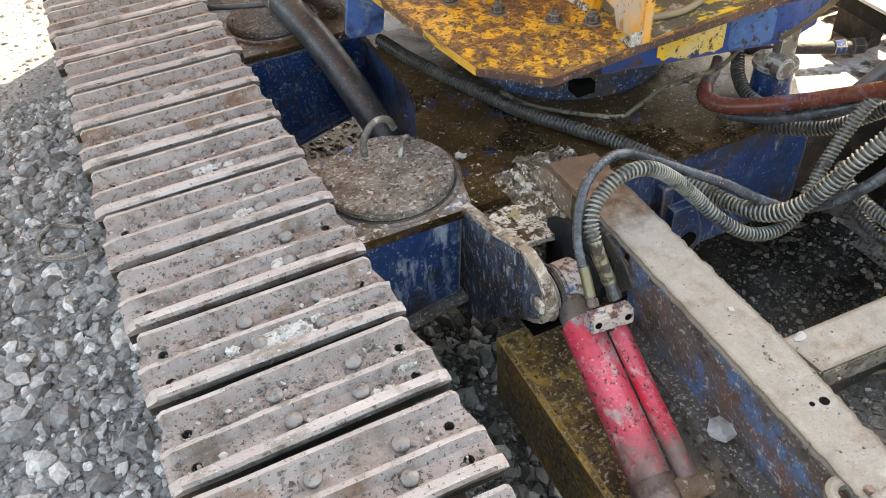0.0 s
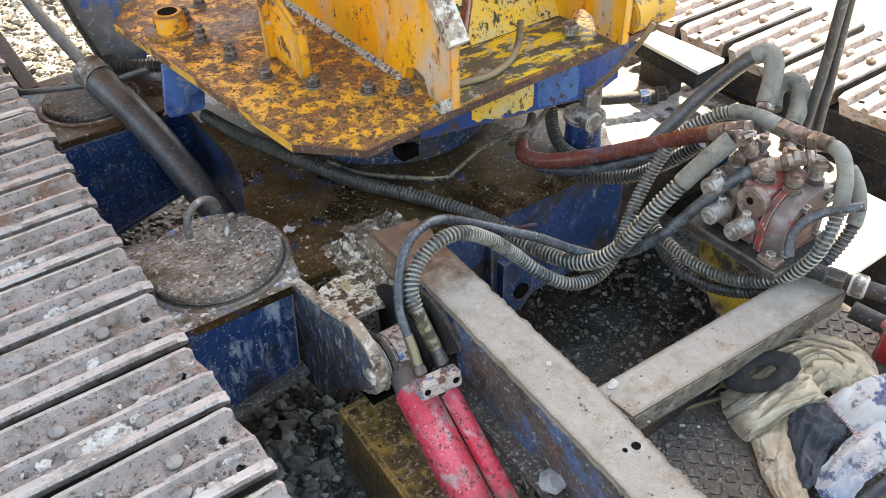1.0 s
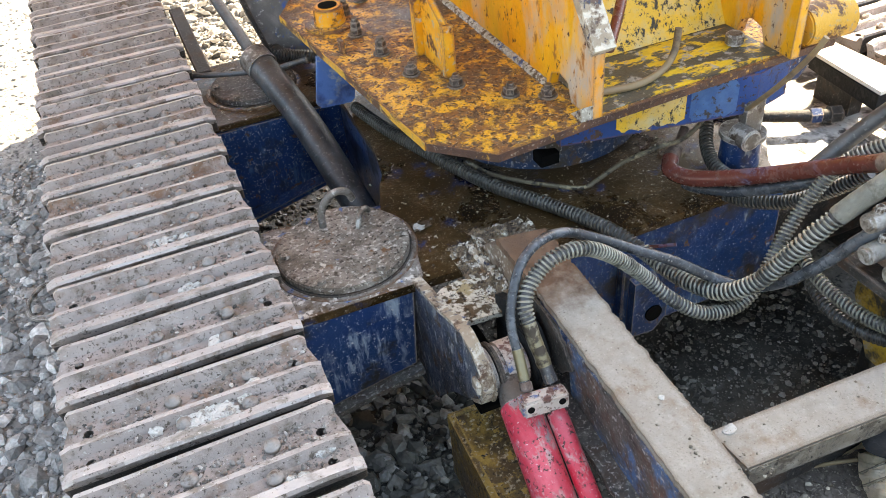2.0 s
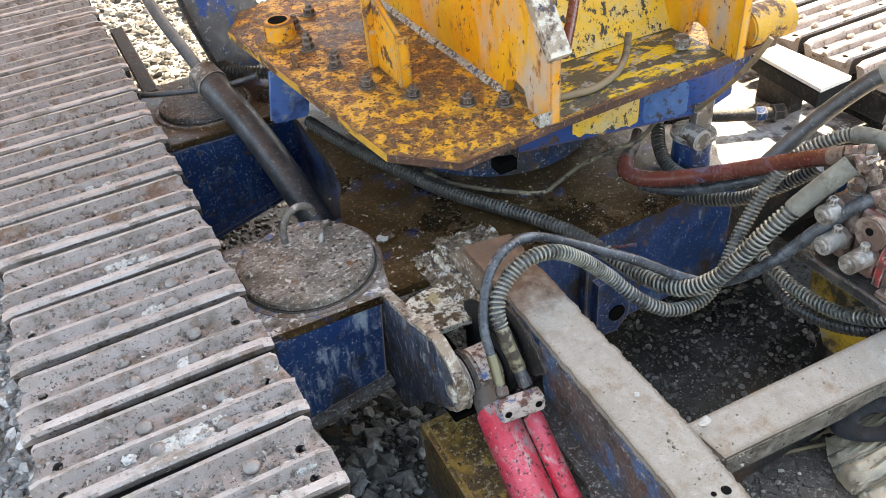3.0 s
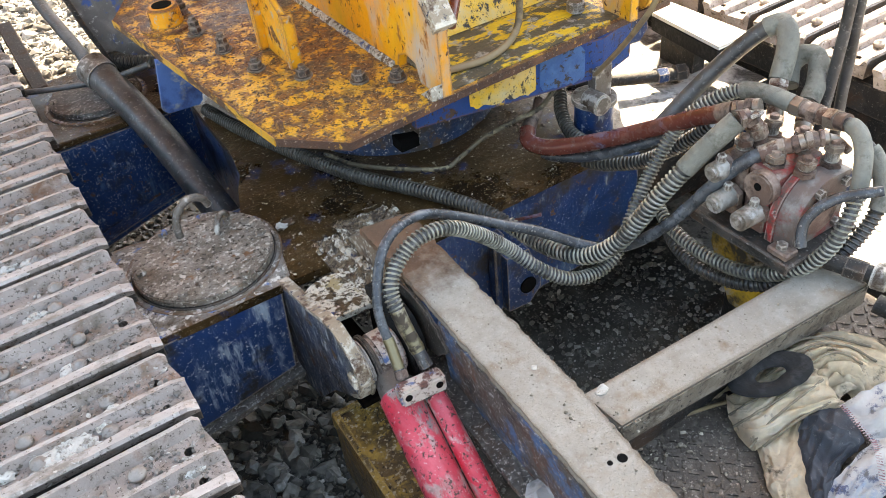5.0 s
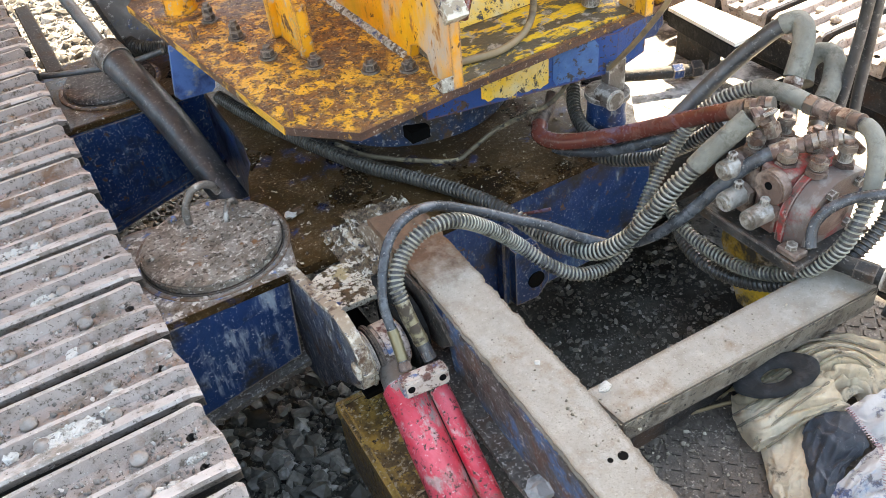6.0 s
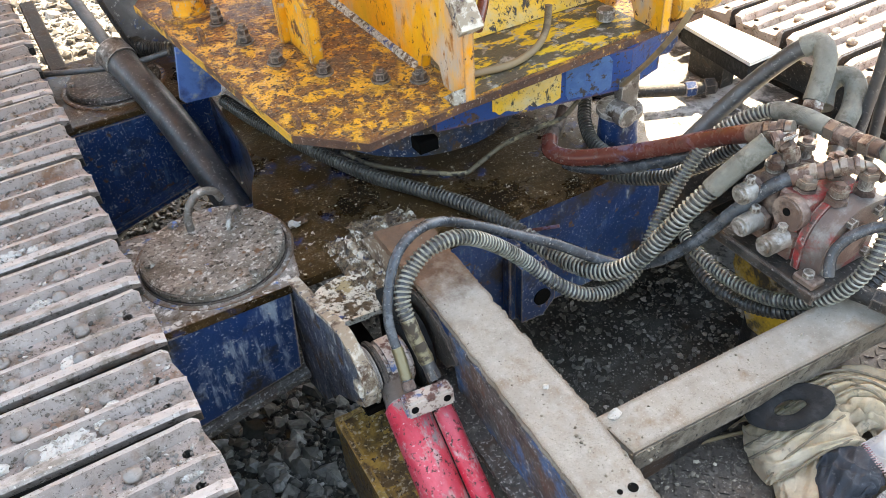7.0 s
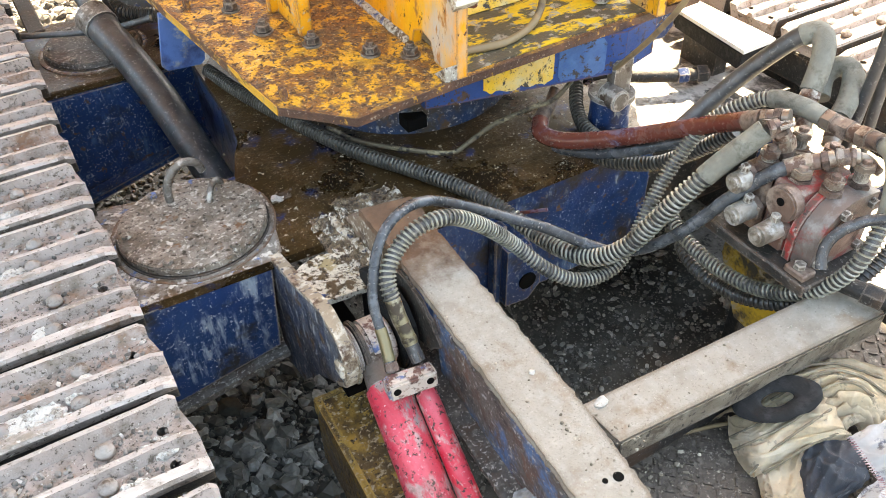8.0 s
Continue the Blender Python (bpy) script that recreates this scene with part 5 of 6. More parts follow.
# ochre step box below the cylinder
step = thing("ochre_box_beam", (0.34, -0.5, 0.3), "oily ochre box beam under the cylinder", "beam")
part("box_body", prism([(0.275, -0.155), (0.405, -0.165), (0.385, -1.0), (0.250, -1.0)], "z", 0.20, 0.395, 0.006), M_OCHRE, step)
part("side_rim", prism([(0.270, -0.172), (0.284, -0.172), (0.260, -1.0), (0.246, -1.0)], "z", 0.395, 0.404, 0.002), M_OCHRE, step, "worn ochre edge")
part("end_rim", box((0.270, -0.172, 0.36), (0.41, -0.160, 0.402), 0.003), M_OCHRE, step)

# loose bits on the beams
def loose_stone(at, r, squash, material, label, seed):
    b = bmesh.new()
    bmesh.ops.create_icosphere(b, subdivisions=2, radius=r, matrix=Matrix.Translation(at) @ Matrix.Diagonal((1.2, 0.9, squash, 1)))
    rough_up(b, r * 0.75, 0.8 / r, seed)
    return tagged(part("stone", b, material), label, "stone")


loose_stone((0.552, -0.628, 0.715), 0.0085, 0.35, M_PEBBLE, "small white stone on the cross beam", 1.0)
loose_stone((0.500, -0.534, 0.717), 0.0052, 0.6, M_PEBBLE, "white chip on the long beam", 2.0)
loose_stone((0.440, -0.636, 0.570), 0.030, 0.6, M_STONEBIG, "grey broken stone lying on the beam's flange", 3.0)

flake = part("rust_flake", rough_up(box((0.360, 0.176, DECK + 0.001), (0.400, 0.200, DECK + 0.006), 0.001), 0.004, 60, 4.0, 2), M_RUSTTOP)
tagged(flake, "brown rust flake with a white chip on the deck", "rust flake")
loose_stone((0.372, 0.180, DECK + 0.006), 0.011, 0.35, M_PEBBLE, "white paint chip on the oily deck", 6.0)

def crumbs(n, x0, x1, y0, y1, z, big, seed):
    rng = np.random.default_rng(seed)
    out = []
    for _ in range(n):
        x, y = rng.uniform(x0, x1), rng.uniform(y0, y1)
        if noise.noise((x * 22, y * 22, seed)) > rng.uniform(-0.3, 0.6):
            r = 0.0010 + big * rng.random() ** 5
            out.append((x, y, z + 0.4 * r, r))
    return out


M_CRUMB = stone_material("crumbs of dirt and mortar", (0.10, 0.085, 0.065), (0.52, 0.47, 0.38), 0.9)
stones("grit", crumbs(330, 0.445, 0.530, -0.86, 0.02, 0.715, 0.0022, 5) + crumbs(90, 0.54, 1.03, -0.69, -0.64, 0.712, 0.0020, 9) + crumbs(260, 0.47, 0.56, -0.72, -0.60, 0.7145, 0.0030, 3), M_CRUMB, "dirt crumbs on the tops of the beams", "grit", 31)
stones("grit", crumbs(800, 0.54, 0.86, -0.90, -0.68, 0.591, 0.0022, 12) + crumbs(240, 0.54, 0.74, -0.74, -0.69, 0.591, 0.0050, 15), M_CRUMB, "pale crumbs and dirt on the floor plate", "grit", 33)
stones("grit", crumbs(620, 0.33, 0.80, 0.0, 0.62, DECK, 0.0030, 18), M_CRUMB, "crumbs of dirt stuck to the oily deck", "grit", 35)

# plain walls added out of view round the place to cut low sky light
for name, lo, hi in (("wall_north", (-14, 11, 0), (14, 11.3, 5)), ("wall_south", (-14, -9.3, 0), (14, -9, 3.5)), ("wall_east", (13.7, -9, 0), (14, 11, 4.5)), ("wall_west", (-14, -9, 0), (-13.7, 11, 4.5))):
    tagged(part(name, box(lo, hi, 0.0), M_WALL), "unseen plain grey wall added to block low sky light", "wall", kind="structure")
part("root_block", rough_up(prism([(-0.138, 0.617), (0.050, 0.617), (0.020, 0.650), (-0.052, 0.699), (-0.138, 0.699)], "x", 0.455, 0.548, 0.003), 0.0025, 50, 2.0, 3), M_RUSTTOP, beam, "brown root of the beam sloping down to the deck")

# ---- hoses ----
PORT_HOSE = [(0.345, -0.378, 0.655), (0.350, -0.345, 0.695), (0.357, -0.300, 0.75), (0.398, -0.252, 0.806), (0.449, -0.228, 0.83), (0.515, -0.209, 0.815), (0.595, -0.204, 0.765), (0.665, -0.228, 0.727), (0.728, -0.257, 0.696), (0.796, -0.291, 0.653), (0.842, -0.334, 0.643), (0.875, -0.385, 0.682), (0.900, -0.424, 0.735), (0.929, -0.452, 0.789), (0.954, -0.481, 0.842), (0.975, -0.507, 0.879), (1.001, -0.526, 0.894), (1.011, -0.534, 0.900)]
PORT_SPRING = [(0.391, -0.380, 0.655), (0.388, -0.352, 0.690), (0.385, -0.324, 0.725), (0.390, -0.290, 0.768), (0.427, -0.267, 0.8), (0.473, -0.264, 0.821), (0.527, -0.264, 0.812), (0.592, -0.258, 0.760), (0.657, -0.258, 0.690), (0.697, -0.291, 0.644), (0.748, -0.320, 0.608), (0.807, -0.331, 0.597), (0.858, -0.327, 0.608), (0.905, -0.308, 0.632), (0.948, -0.292, 0.685), (0.990, -0.283, 0.735), (1.028, -0.286, 0.791), (1.058, -0.305, 0.844), (1.082, -0.337, 0.880), (1.103, -0.376, 0.906), (1.108, -0.431, 0.918), (1.112, -0.477, 0.917)]
DECK_SPRING = [(0.417, 0.770, 0.633), (0.448, 0.620, 0.633), (0.493, 0.470, 0.633), (0.531, 0.355, 0.633), (0.583, 0.223, 0.633), (0.642, 0.121, 0.633), (0.695, 0.017, 0.634), (0.728, -0.062, 0.632), (0.750, -0.130, 0.622), (0.766, -0.195, 0.612), (0.779, -0.262, 0.620), (0.800, -0.320, 0.638), (0.830, -0.361, 0.680), (0.858, -0.383, 0.732), (0.885, -0.403, 0.788), (0.913, -0.421, 0.834), (0.936, -0.437, 0.871), (0.956, -0.454, 0.905), (0.981, -0.467, 0.934)]
LOOP_SPRING = [(0.998, -0.291, 0.668), (0.976, -0.337, 0.655), (0.963, -0.385, 0.651), (0.960, -0.447, 0.647), (0.962, -0.524, 0.656), (0.969, -0.588, 0.682), (0.980, -0.638, 0.723), (0.996, -0.666, 0.771), (1.014, -0.674, 0.818), (1.043, -0.665, 0.859), (1.063, -0.651, 0.895), (1.083, -0.632, 0.917), (1.095, -0.611, 0.932), (1.106, -0.584, 0.931)]
LOOP_SPRING2 = [(0.996, -0.321, 0.639), (0.970, -0.376, 0.617), (0.961, -0.438, 0.608), (0.971, -0.512, 0.612), (0.993, -0.578, 0.635), (1.025, -0.627, 0.667), (1.057, -0.655, 0.716), (1.094, -0.663, 0.752), (1.125, -0.662, 0.790), (1.146, -0.647, 0.828), (1.156, -0.618, 0.862), (1.154, -0.588, 0.881)]
RED_HOSE = [(0.965, 0.085, 0.659), (0.944, 0.052, 0.654), (0.952, -0.005, 0.664), (0.984, -0.071, 0.690), (1.013, -0.142, 0.728), (1.035, -0.241, 0.791), (1.039, -0.330, 0.852), (1.033, -0.405, 0.901), (1.033, -0.422, 0.912)]
BLUE_HOSE = [(0.960, 0.020, 0.632), (0.970, -0.013, 0.635), (0.999, -0.092, 0.663), (1.018, -0.156, 0.701), (1.043, -0.223, 0.746), (1.057, -0.252, 0.768)]
CORR_HOSE = [(1.135, 0.20, 0.70), (1.118, 0.154, 0.672), (1.091, 0.118, 0.653), (1.072, 0.076, 0.637), (1.061, 0.030, 0.632), (1.065, -0.044, 0.632)]
CORR_HOSE2 = [(1.010, -0.060, 0.634), (1.026, -0.109, 0.640), (1.062, -0.180, 0.667), (1.085, -0.232, 0.710), (1.103, -0.269, 0.748), (1.118, -0.311, 0.798)]
BLACK_HOSE = [(1.056, -0.234, 0.786), (1.102, -0.253, 0.840), (1.145, -0.284, 0.904), (1.180, -0.319, 0.960), (1.198, -0.341, 0.986), (1.209, -0.360, 0.993), (1.197, -0.383, 0.981), (1.179, -0.398, 0.956), (1.153, -0.412, 0.922)]
ARCH_HOSE = [(1.189, -0.408, 0.896), (1.217, -0.387, 0.920), (1.236, -0.397, 0.939), (1.239, -0.424, 0.937), (1.212, -0.448, 0.911), (1.170, -0.467, 0.891)]
POLE_HOSE = [(1.214, -0.47, 0.7), (1.217, -0.47, 0.821), (1.22, -0.47, 0.916), (1.223, -0.47, 0.987), (1.222, -0.47, 1.056), (1.215, -0.47, 1.3)]
POLE_HOSE2 = [(1.28, -0.47, 0.7), (1.274, -0.47, 0.785), (1.264, -0.47, 0.876), (1.258, -0.47, 0.964), (1.25, -0.47, 1.047), (1.23, -0.47, 1.3)]
SMALL_HOSE = [(1.045, -0.701, 0.890), (1.004, -0.661, 0.874), (0.975, -0.642, 0.851), (0.957, -0.639, 0.825), (0.947, -0.651, 0.798)]
CABLE_A = [(1.127, -0.131, 1.0), (1.116, -0.116, 0.96), (1.108, -0.064, 0.88), (1.117, 0.005, 0.8), (1.129, 0.053, 0.75)]
CABLE_B = [(0.74, 0.11, 0.877), (0.801, 0.096, 0.877), (0.867, 0.089, 0.877), (0.939, 0.109, 0.882), (0.984, 0.134, 0.903), (0.993, 0.139, 0.954)]
ROPE = [(0.564, 0.345, 0.64), (0.6, 0.275, 0.63), (0.673, 0.19, 0.63), (0.752, 0.123, 0.63), (0.802, 0.128, 0.635), (0.875, 0.14, 0.65), (0.954, 0.114, 0.68), (1.014, 0.095, 0.7), (1.057, 0.066, 0.78)]
ROD = [(0.021, 1.172, 0.66), (0.128, 1.095, 0.67), (0.241, 1.007, 0.69), (0.346, 0.947, 0.72)]



def plain_hose(name, pts, r, material, label, category="hose"):
    t = thing(name, pts[0], label, category, "hydraulic hoses")
    part("hose_body", tube(pts, r, 14), material, t, smooth=True)
    return t


def spring_hose(name, pts, r, wire, pitch, label, a=0.0, z=1.0, core=M_RUBBER, wound=M_COIL, ends=()):
    t = thing(name, pts[0], label, "hose", "hydraulic hoses")
    part("hose_body", tube(pts, r, 12), core, t, smooth=True)
    part("coil_guard", coil(pts, r + wire * 0.6, wire, pitch, a, z), wound, t, "wound wire guard", True)
    for s, e, rr, m in ends:
        path = smooth_path(pts, 0.006)
        seg = path[int(s * (len(path) - 1)):int(e * (len(path) - 1)) + 1]
        part("sleeve", tube(seg, rr, 16, raw=True), m, t, smooth=True)
    return t


t = plain_hose("hydraulic_hose", PORT_HOSE, lambda k: 0.0080 + 0.0045 * k, M_BLUEGREY, "smooth blue-grey hose arching from the cylinder to the valve")
path = smooth_path(PORT_HOSE, 0.006)
part("ferrule", tube(path[3:13], 0.0098, 14, raw=True), M_BRASS, t, smooth=True)
part("ferrule", tube(path[-7:], 0.0150, 14, raw=True), M_NUT, t, smooth=True)
part("nut", hexnut(path[0], path[3] - path[0], 0.0120, 0.016), M_VRUST, t)
t = spring_hose("spring_guard_hose", PORT_SPRING, 0.0115, 0.0020, 0.0082, "hose in a wound wire guard from the cylinder", 0.085, 0.92, ends=((0.026, 0.060, 0.0125, M_BRASS), (0.030, 0.034, 0.0135, M_BRASS), (0.056, 0.085, 0.0130, M_BRASS), (0.92, 1.0, 0.0162, M_SLEEVE)))
path = smooth_path(PORT_SPRING, 0.006)
part("nut", hexnut(path[0], path[3] - path[0], 0.0125, 0.018), M_DARK, t, "black swivel nut")
deck_hose = spring_hose("spring_guard_hose", DECK_SPRING, 0.0128, 0.0027, 0.0092, "dark wire-guarded hose lying across the oily deck", 0.0, 0.62, M_RUBBER, M_COILDARK, ends=((0.925, 1.0, 0.0185, M_SLEEVE),))
path = smooth_path(DECK_SPRING, 0.006)
part("hose_jacket", tube(path[int(0.62 * len(path)):int(0.93 * len(path))], 0.0138, 14, raw=True), M_RUBBER, deck_hose, smooth=True)
part("coil_guard", coil(DECK_SPRING, 0.0158, 0.0024, 0.0096, 0.62, 0.93), M_COIL, deck_hose, "paler clean wire guard", True)
spring_hose("spring_guard_hose", LOOP_SPRING, 0.0108, 0.0020, 0.0088, "wire-guarded hose hanging in a loop under the valve", 0.0, 0.80, ends=((0.795, 0.99, 0.0140, M_SLEEVE),))
spring_hose("spring_guard_hose", LOOP_SPRING2, 0.0108, 0.0020, 0.0086, "second wire-guarded loop under the valve", 0.0, 0.80, wound=M_COILDARK, ends=((0.80, 0.97, 0.0145, M_SLEEVE),))
t = plain_hose("red_hose", RED_HOSE, lambda k: 0.0195 - 0.0030 * k, M_REDHOSE, "thick red-brown hose with blue scuffs")
part("end_elbow", tube([RED_HOSE[0], (0.992, 0.106, 0.662), (1.021, 0.122, 0.672), (1.043, 0.142, 0.690)], lambda k: 0.0185 - 0.008 * k, 14), M_VRUST, t, "brown steel elbow", True)
part("ferrule", tube(smooth_path(RED_HOSE, 0.006)[-7:], 0.0175, 14, raw=True), M_VRUST, t, smooth=True)
plain_hose("blue_hose", BLUE_HOSE, 0.012, M_BLUEGREY, "blue-grey hose under the red one")
spring_hose("corrugated_hose", CORR_HOSE, 0.012, 0.003, 0.009, "corrugated hose rising behind the frame", wound=M_COILDARK)
spring_hose("corrugated_hose", CORR_HOSE2, 0.012, 0.003, 0.009, "corrugated hose behind the red hose", wound=M_COILDARK)
t = plain_hose("black_hose", BLACK_HOSE, 0.0165, M_RUBBER, "smooth black hose arching over the valve")
path = smooth_path(BLACK_HOSE, 0.006)
part("sleeve", tube(path[int(0.66 * len(path)):], 0.0192, 16, raw=True), M_SLEEVE, t, "grey woven sleeve", True)
plain_hose("arch_hose", ARCH_HOSE, 0.0185, M_SLEEVE, "short grey sleeved hose arch behind the valve")
plain_hose("hanging_hose", POLE_HOSE, 0.010, M_RUBBER, "dusty dark grey hose hanging down to the valve")
plain_hose("hanging_hose", POLE_HOSE2, 0.010, M_RUBBER, "dusty dark grey hose hanging down to the valve")
plain_hose("small_hose", SMALL_HOSE, 0.0088, M_BLUEGREY, "thin blue-grey hose bent down beside the valve")
plain_hose("cable", CABLE_A, 0.006, M_CABLE, "tan cable from the platform to the pedestal", "cable")
plain_hose("cable", CABLE_B, 0.008, M_CABLE, "tan cable curled on the platform", "cable")
plain_hose("wire_rope", ROPE, 0.0055, M_ROPE, "muddy thin wire along the slew ring", "wire")
plain_hose("thin_rod", ROD, 0.008, M_RUBBER, "thin black hose beyond the frame leg")

spring_hose("corrugated_hose", [(0.44, 1.06, 0.66), (0.37, 1.09, 0.665), (0.31, 1.14, 0.67), (0.30, 1.21, 0.68), (0.35, 1.24, 0.69), (0.46, 1.20, 0.70)], 0.017, 0.003, 0.010, "dark corrugated hose bent round on the far leg", wound=M_COILDARK)

# big rubber hose down into the frame
BIG = [(0.226, 1.060, 0.700), (0.250, 0.960, 0.665), (0.283, 0.800, 0.605), (0.312, 0.620, 0.520), (0.335, 0.500, 0.440), (0.350, 0.420, 0.360)]
t = thing("big_hose", BIG[0], "thick black rubber hose clamped to a thinner one", "hose")
part("hose_body", tube(BIG, 0.042, 24), M_RUBBER, t, smooth=True)
part("clamp", tube([(0.220, 1.078, 0.706), (0.234, 1.030, 0.690)], 0.047, 20), M_STEEL, t, "steel hose clamp", True)
part("upper_hose", tube([(0.224, 1.07, 0.702), (0.216, 1.218, 0.718), (0.204, 1.356, 0.74), (0.192, 1.496, 0.77), (0.191, 1.635, 0.81), (0.217, 1.888, 0.902)], 0.018, 18), M_RUBBER, t, "dark upper hose", True)

# ---- control valve ----
valve = thing("control_valve", (1.03, -0.51, 0.77), "red and rusty hydraulic control valve bank with hose fittings", "valve")
VM = Matrix.Translation((1.026, -0.545, 0.773)) @ Matrix.Rotation(radians(-90), 4, "Z")


def vbox(lo, hi, bevel=0.004):
    return box(lo, hi, bevel, turn=VM)


def vrod(a, z, r, sides=18, bevel=0.003, r2=None):
    return rod(VM @ Vector(a), VM @ Vector(z), r, r2, sides, bevel)


part("base_sheet", vbox((-0.110, -0.088, -0.030), (0.100, 0.085, -0.018), 0.002), M_DARK, valve, "black mounting sheet")
part("base_lip", vbox((-0.110, -0.093, -0.038), (0.100, -0.088, -0.016), 0.002), M_DARK, valve)


def spool_cap(parent, lx, lz, length=0.058):
    cap = part("spool_cap", vrod((lx, -0.058, lz), (lx, -0.058 - length, lz), 0.0190, 22, 0.005, 0.0170), M_ALU, parent, "dull aluminium spool cap", True)
    part("cap_stub", vrod((lx, -0.060, lz), (lx, -0.074, lz), 0.0225, 6, 0.002), M_VRUST, cap)
    part("cap_screw", vrod((lx, -0.080, lz + 0.016), (lx, -0.080, lz + 0.031), 0.0080, 8, 0.002), M_STEEL, cap)


first = part("section", vbox((-0.092, -0.058, -0.016), (-0.034, 0.060, 0.100), 0.006), M_VRUST, valve, "brown cast valve section")
spool_cap(first, -0.048, 0.036)
spool_cap(first, -0.070, 0.082, 0.045)
second = part("section", vbox((-0.031, -0.058, -0.016), (0.026, 0.060, 0.106), 0.006), M_VALVE, valve, "red cast valve section")
spool_cap(second, 0.008, 0.034, 0.062)
part("face_boss", vrod((0.004, -0.050, 0.078), (0.004, -0.074, 0.078), 0.030, 28, 0.003), M_VRUST, second, "round brown boss", True)
part("face_dimple", vrod((0.004, -0.074, 0.084), (0.004, -0.0755, 0.084), 0.007, 12, 0), M_HOLE, second)
part("rib_web", vbox((-0.020, -0.066, -0.012), (0.022, -0.058, 0.060), 0.004), M_VALVE, second)
def arch_slab(x0, x1, grow=0.0):
    """A slab across the bank whose front upper corner is one wide round."""
    o = [(0.058 + grow, -0.016), (-0.060 - grow, -0.016), (-0.062 - grow, 0.030)]
    for k in range(1, 12):
        a = math.pi - k * math.pi / 24
        o.append((0.012 + (0.074 + grow) * math.cos(a), 0.030 + (0.074 + grow) * math.sin(a)))
    o += [(0.012, 0.104 + grow), (0.058 + grow, 0.100 + grow)]
    b = prism(o, "x", x0, x1, 0.003)
    bmesh.ops.transform(b, matrix=VM, verts=b.verts)
    return b


part("red_flange", arch_slab(0.028, 0.042, 0.004), M_REDVALVE, valve, "red flange plate with a round shoulder", True)
cover = part("end_cover", arch_slab(0.0425, 0.078), M_GREYCAST, valve, "grey round-shouldered end cover", True)
part("cover_face", vrod((0.078, -0.004, 0.040), (0.084, -0.004, 0.040), 0.040, 28, 0.003), M_VRUST, cover, "brown end face", True)
for ly, lz in ((-0.046, 0.000), (0.044, 0.000), (0.044, 0.084), (-0.020, 0.086)):
    part("cover_bolt", vrod((0.074, ly, lz), (0.088, ly, lz), 0.0095, 6, 0.001), M_STEEL, valve)
part("foot", vbox((0.050, -0.086, -0.018), (0.090, -0.055, -0.004), 0.003), M_VRUST, valve, "bolted foot")
part("foot_bolt", vrod((0.070, -0.074, -0.004), (0.070, -0.074, 0.006), 0.010, 6, 0.001), M_STEEL, valve)


def stub(lx, ly, top, z0=0.098, r=0.0175):
    s = part("port_stub", vrod((lx, ly, z0), (lx, ly, z0 + 0.012), r * 1.10, 6, 0.002), M_VRUST, valve, "rusty port stub")
    part("neck", vrod((lx, ly, z0 + 0.012), (lx, ly, top - 0.014), r * 0.68, 16, 0.001), M_STEEL, s)
    part("cap_nut", vrod((lx, ly, top - 0.016), (lx, ly, top - 0.003), r * 0.98, 6, 0.002), M_NUT, s)
    part("screw_end", vrod((lx, ly, top - 0.004), (lx, ly, top + 0.003), r * 0.45, 10, 0.001), M_VRUST, s)
    return s


for lx, ly, top in ((-0.064, -0.036, 0.134), (-0.064, 0.034, 0.144), (-0.004, -0.030, 0.128), (-0.004, 0.034, 0.146), (0.040, -0.010, 0.130), (0.050, 0.040, 0.146)):
    stub(lx, ly, top)


def fitting_chain(points, r, label):
    """Hex nuts and collars end to end along a line."""
    t = thing("hose_fitting", points[0], label, "fitting", "hose fittings")
    path = [Vector(q) for q in points]
    for k, (a, z) in enumerate(zip(path, path[1:])):
        d = (z - a)
        part("nut", rod(a, a + d * 0.56, r, r, 6, 0.002), M_VRUST if k % 2 else M_NUT, t)
        part("collar", rod(a + d * 0.56, z, r * 0.80, sides=16), M_NUT if k % 2 else M_VRUST, t, smooth=True)
    return t


fitting_chain([(1.112, -0.477, 0.916), (1.114, -0.512, 0.917), (1.111, -0.546, 0.921), (1.106, -0.584, 0.931)], 0.0190, "row of plated hex nuts along the valve top")
smooth_end = fitting_chain([(1.009, -0.532, 0.899), (1.023, -0.548, 0.907), (1.037, -0.561, 0.915), (1.051, -0.574, 0.920), (1.061, -0.583, 0.922)], 0.0165, "plated hex nuts at the end of the smooth hose")
part("bent_pipe", tube([(1.061, -0.583, 0.922), (1.073, -0.591, 0.917), (1.083, -0.601, 0.904), (1.088, -0.608, 0.897)], 0.0075, 12, 0.006), M_NUT, smooth_end, "thin bent steel pipe", True)
fitting_chain([(1.031, -0.420, 0.912), (1.040, -0.437, 0.920), (1.050, -0.458, 0.928)], 0.0185, "plated hex nuts at the end of the red hose")
elbow = fitting_chain([(0.981, -0.467, 0.934), (1.000, -0.474, 0.937), (1.011, -0.482, 0.919), (1.021, -0.492, 0.880)], 0.0175, "elbow fitting of the sleeved hose")
part("ring_clip", tube([(0.990, -0.486, 0.944), (1.000, -0.494, 0.950), (1.012, -0.490, 0.948), (1.014, -0.478, 0.942), (1.004, -0.470, 0.940)], 0.0035, 8, 0.004), M_STEEL, elbow, "loose wire ring", True)
fitting_chain([(1.153, -0.412, 0.922), (1.135, -0.426, 0.901), (1.118, -0.441, 0.875)], 0.0185, "fitting under the black hose")
fitting_chain([(1.170, -0.467, 0.891), (1.155, -0.478, 0.879), (1.135, -0.489, 0.860)], 0.0185, "fitting under the grey arch hose")
fitting_chain([(1.079, -0.465, 0.886), (1.076, -0.467, 0.878), (1.072, -0.470, 0.862)], 0.0135, "rusty adapter stub on the valve top")
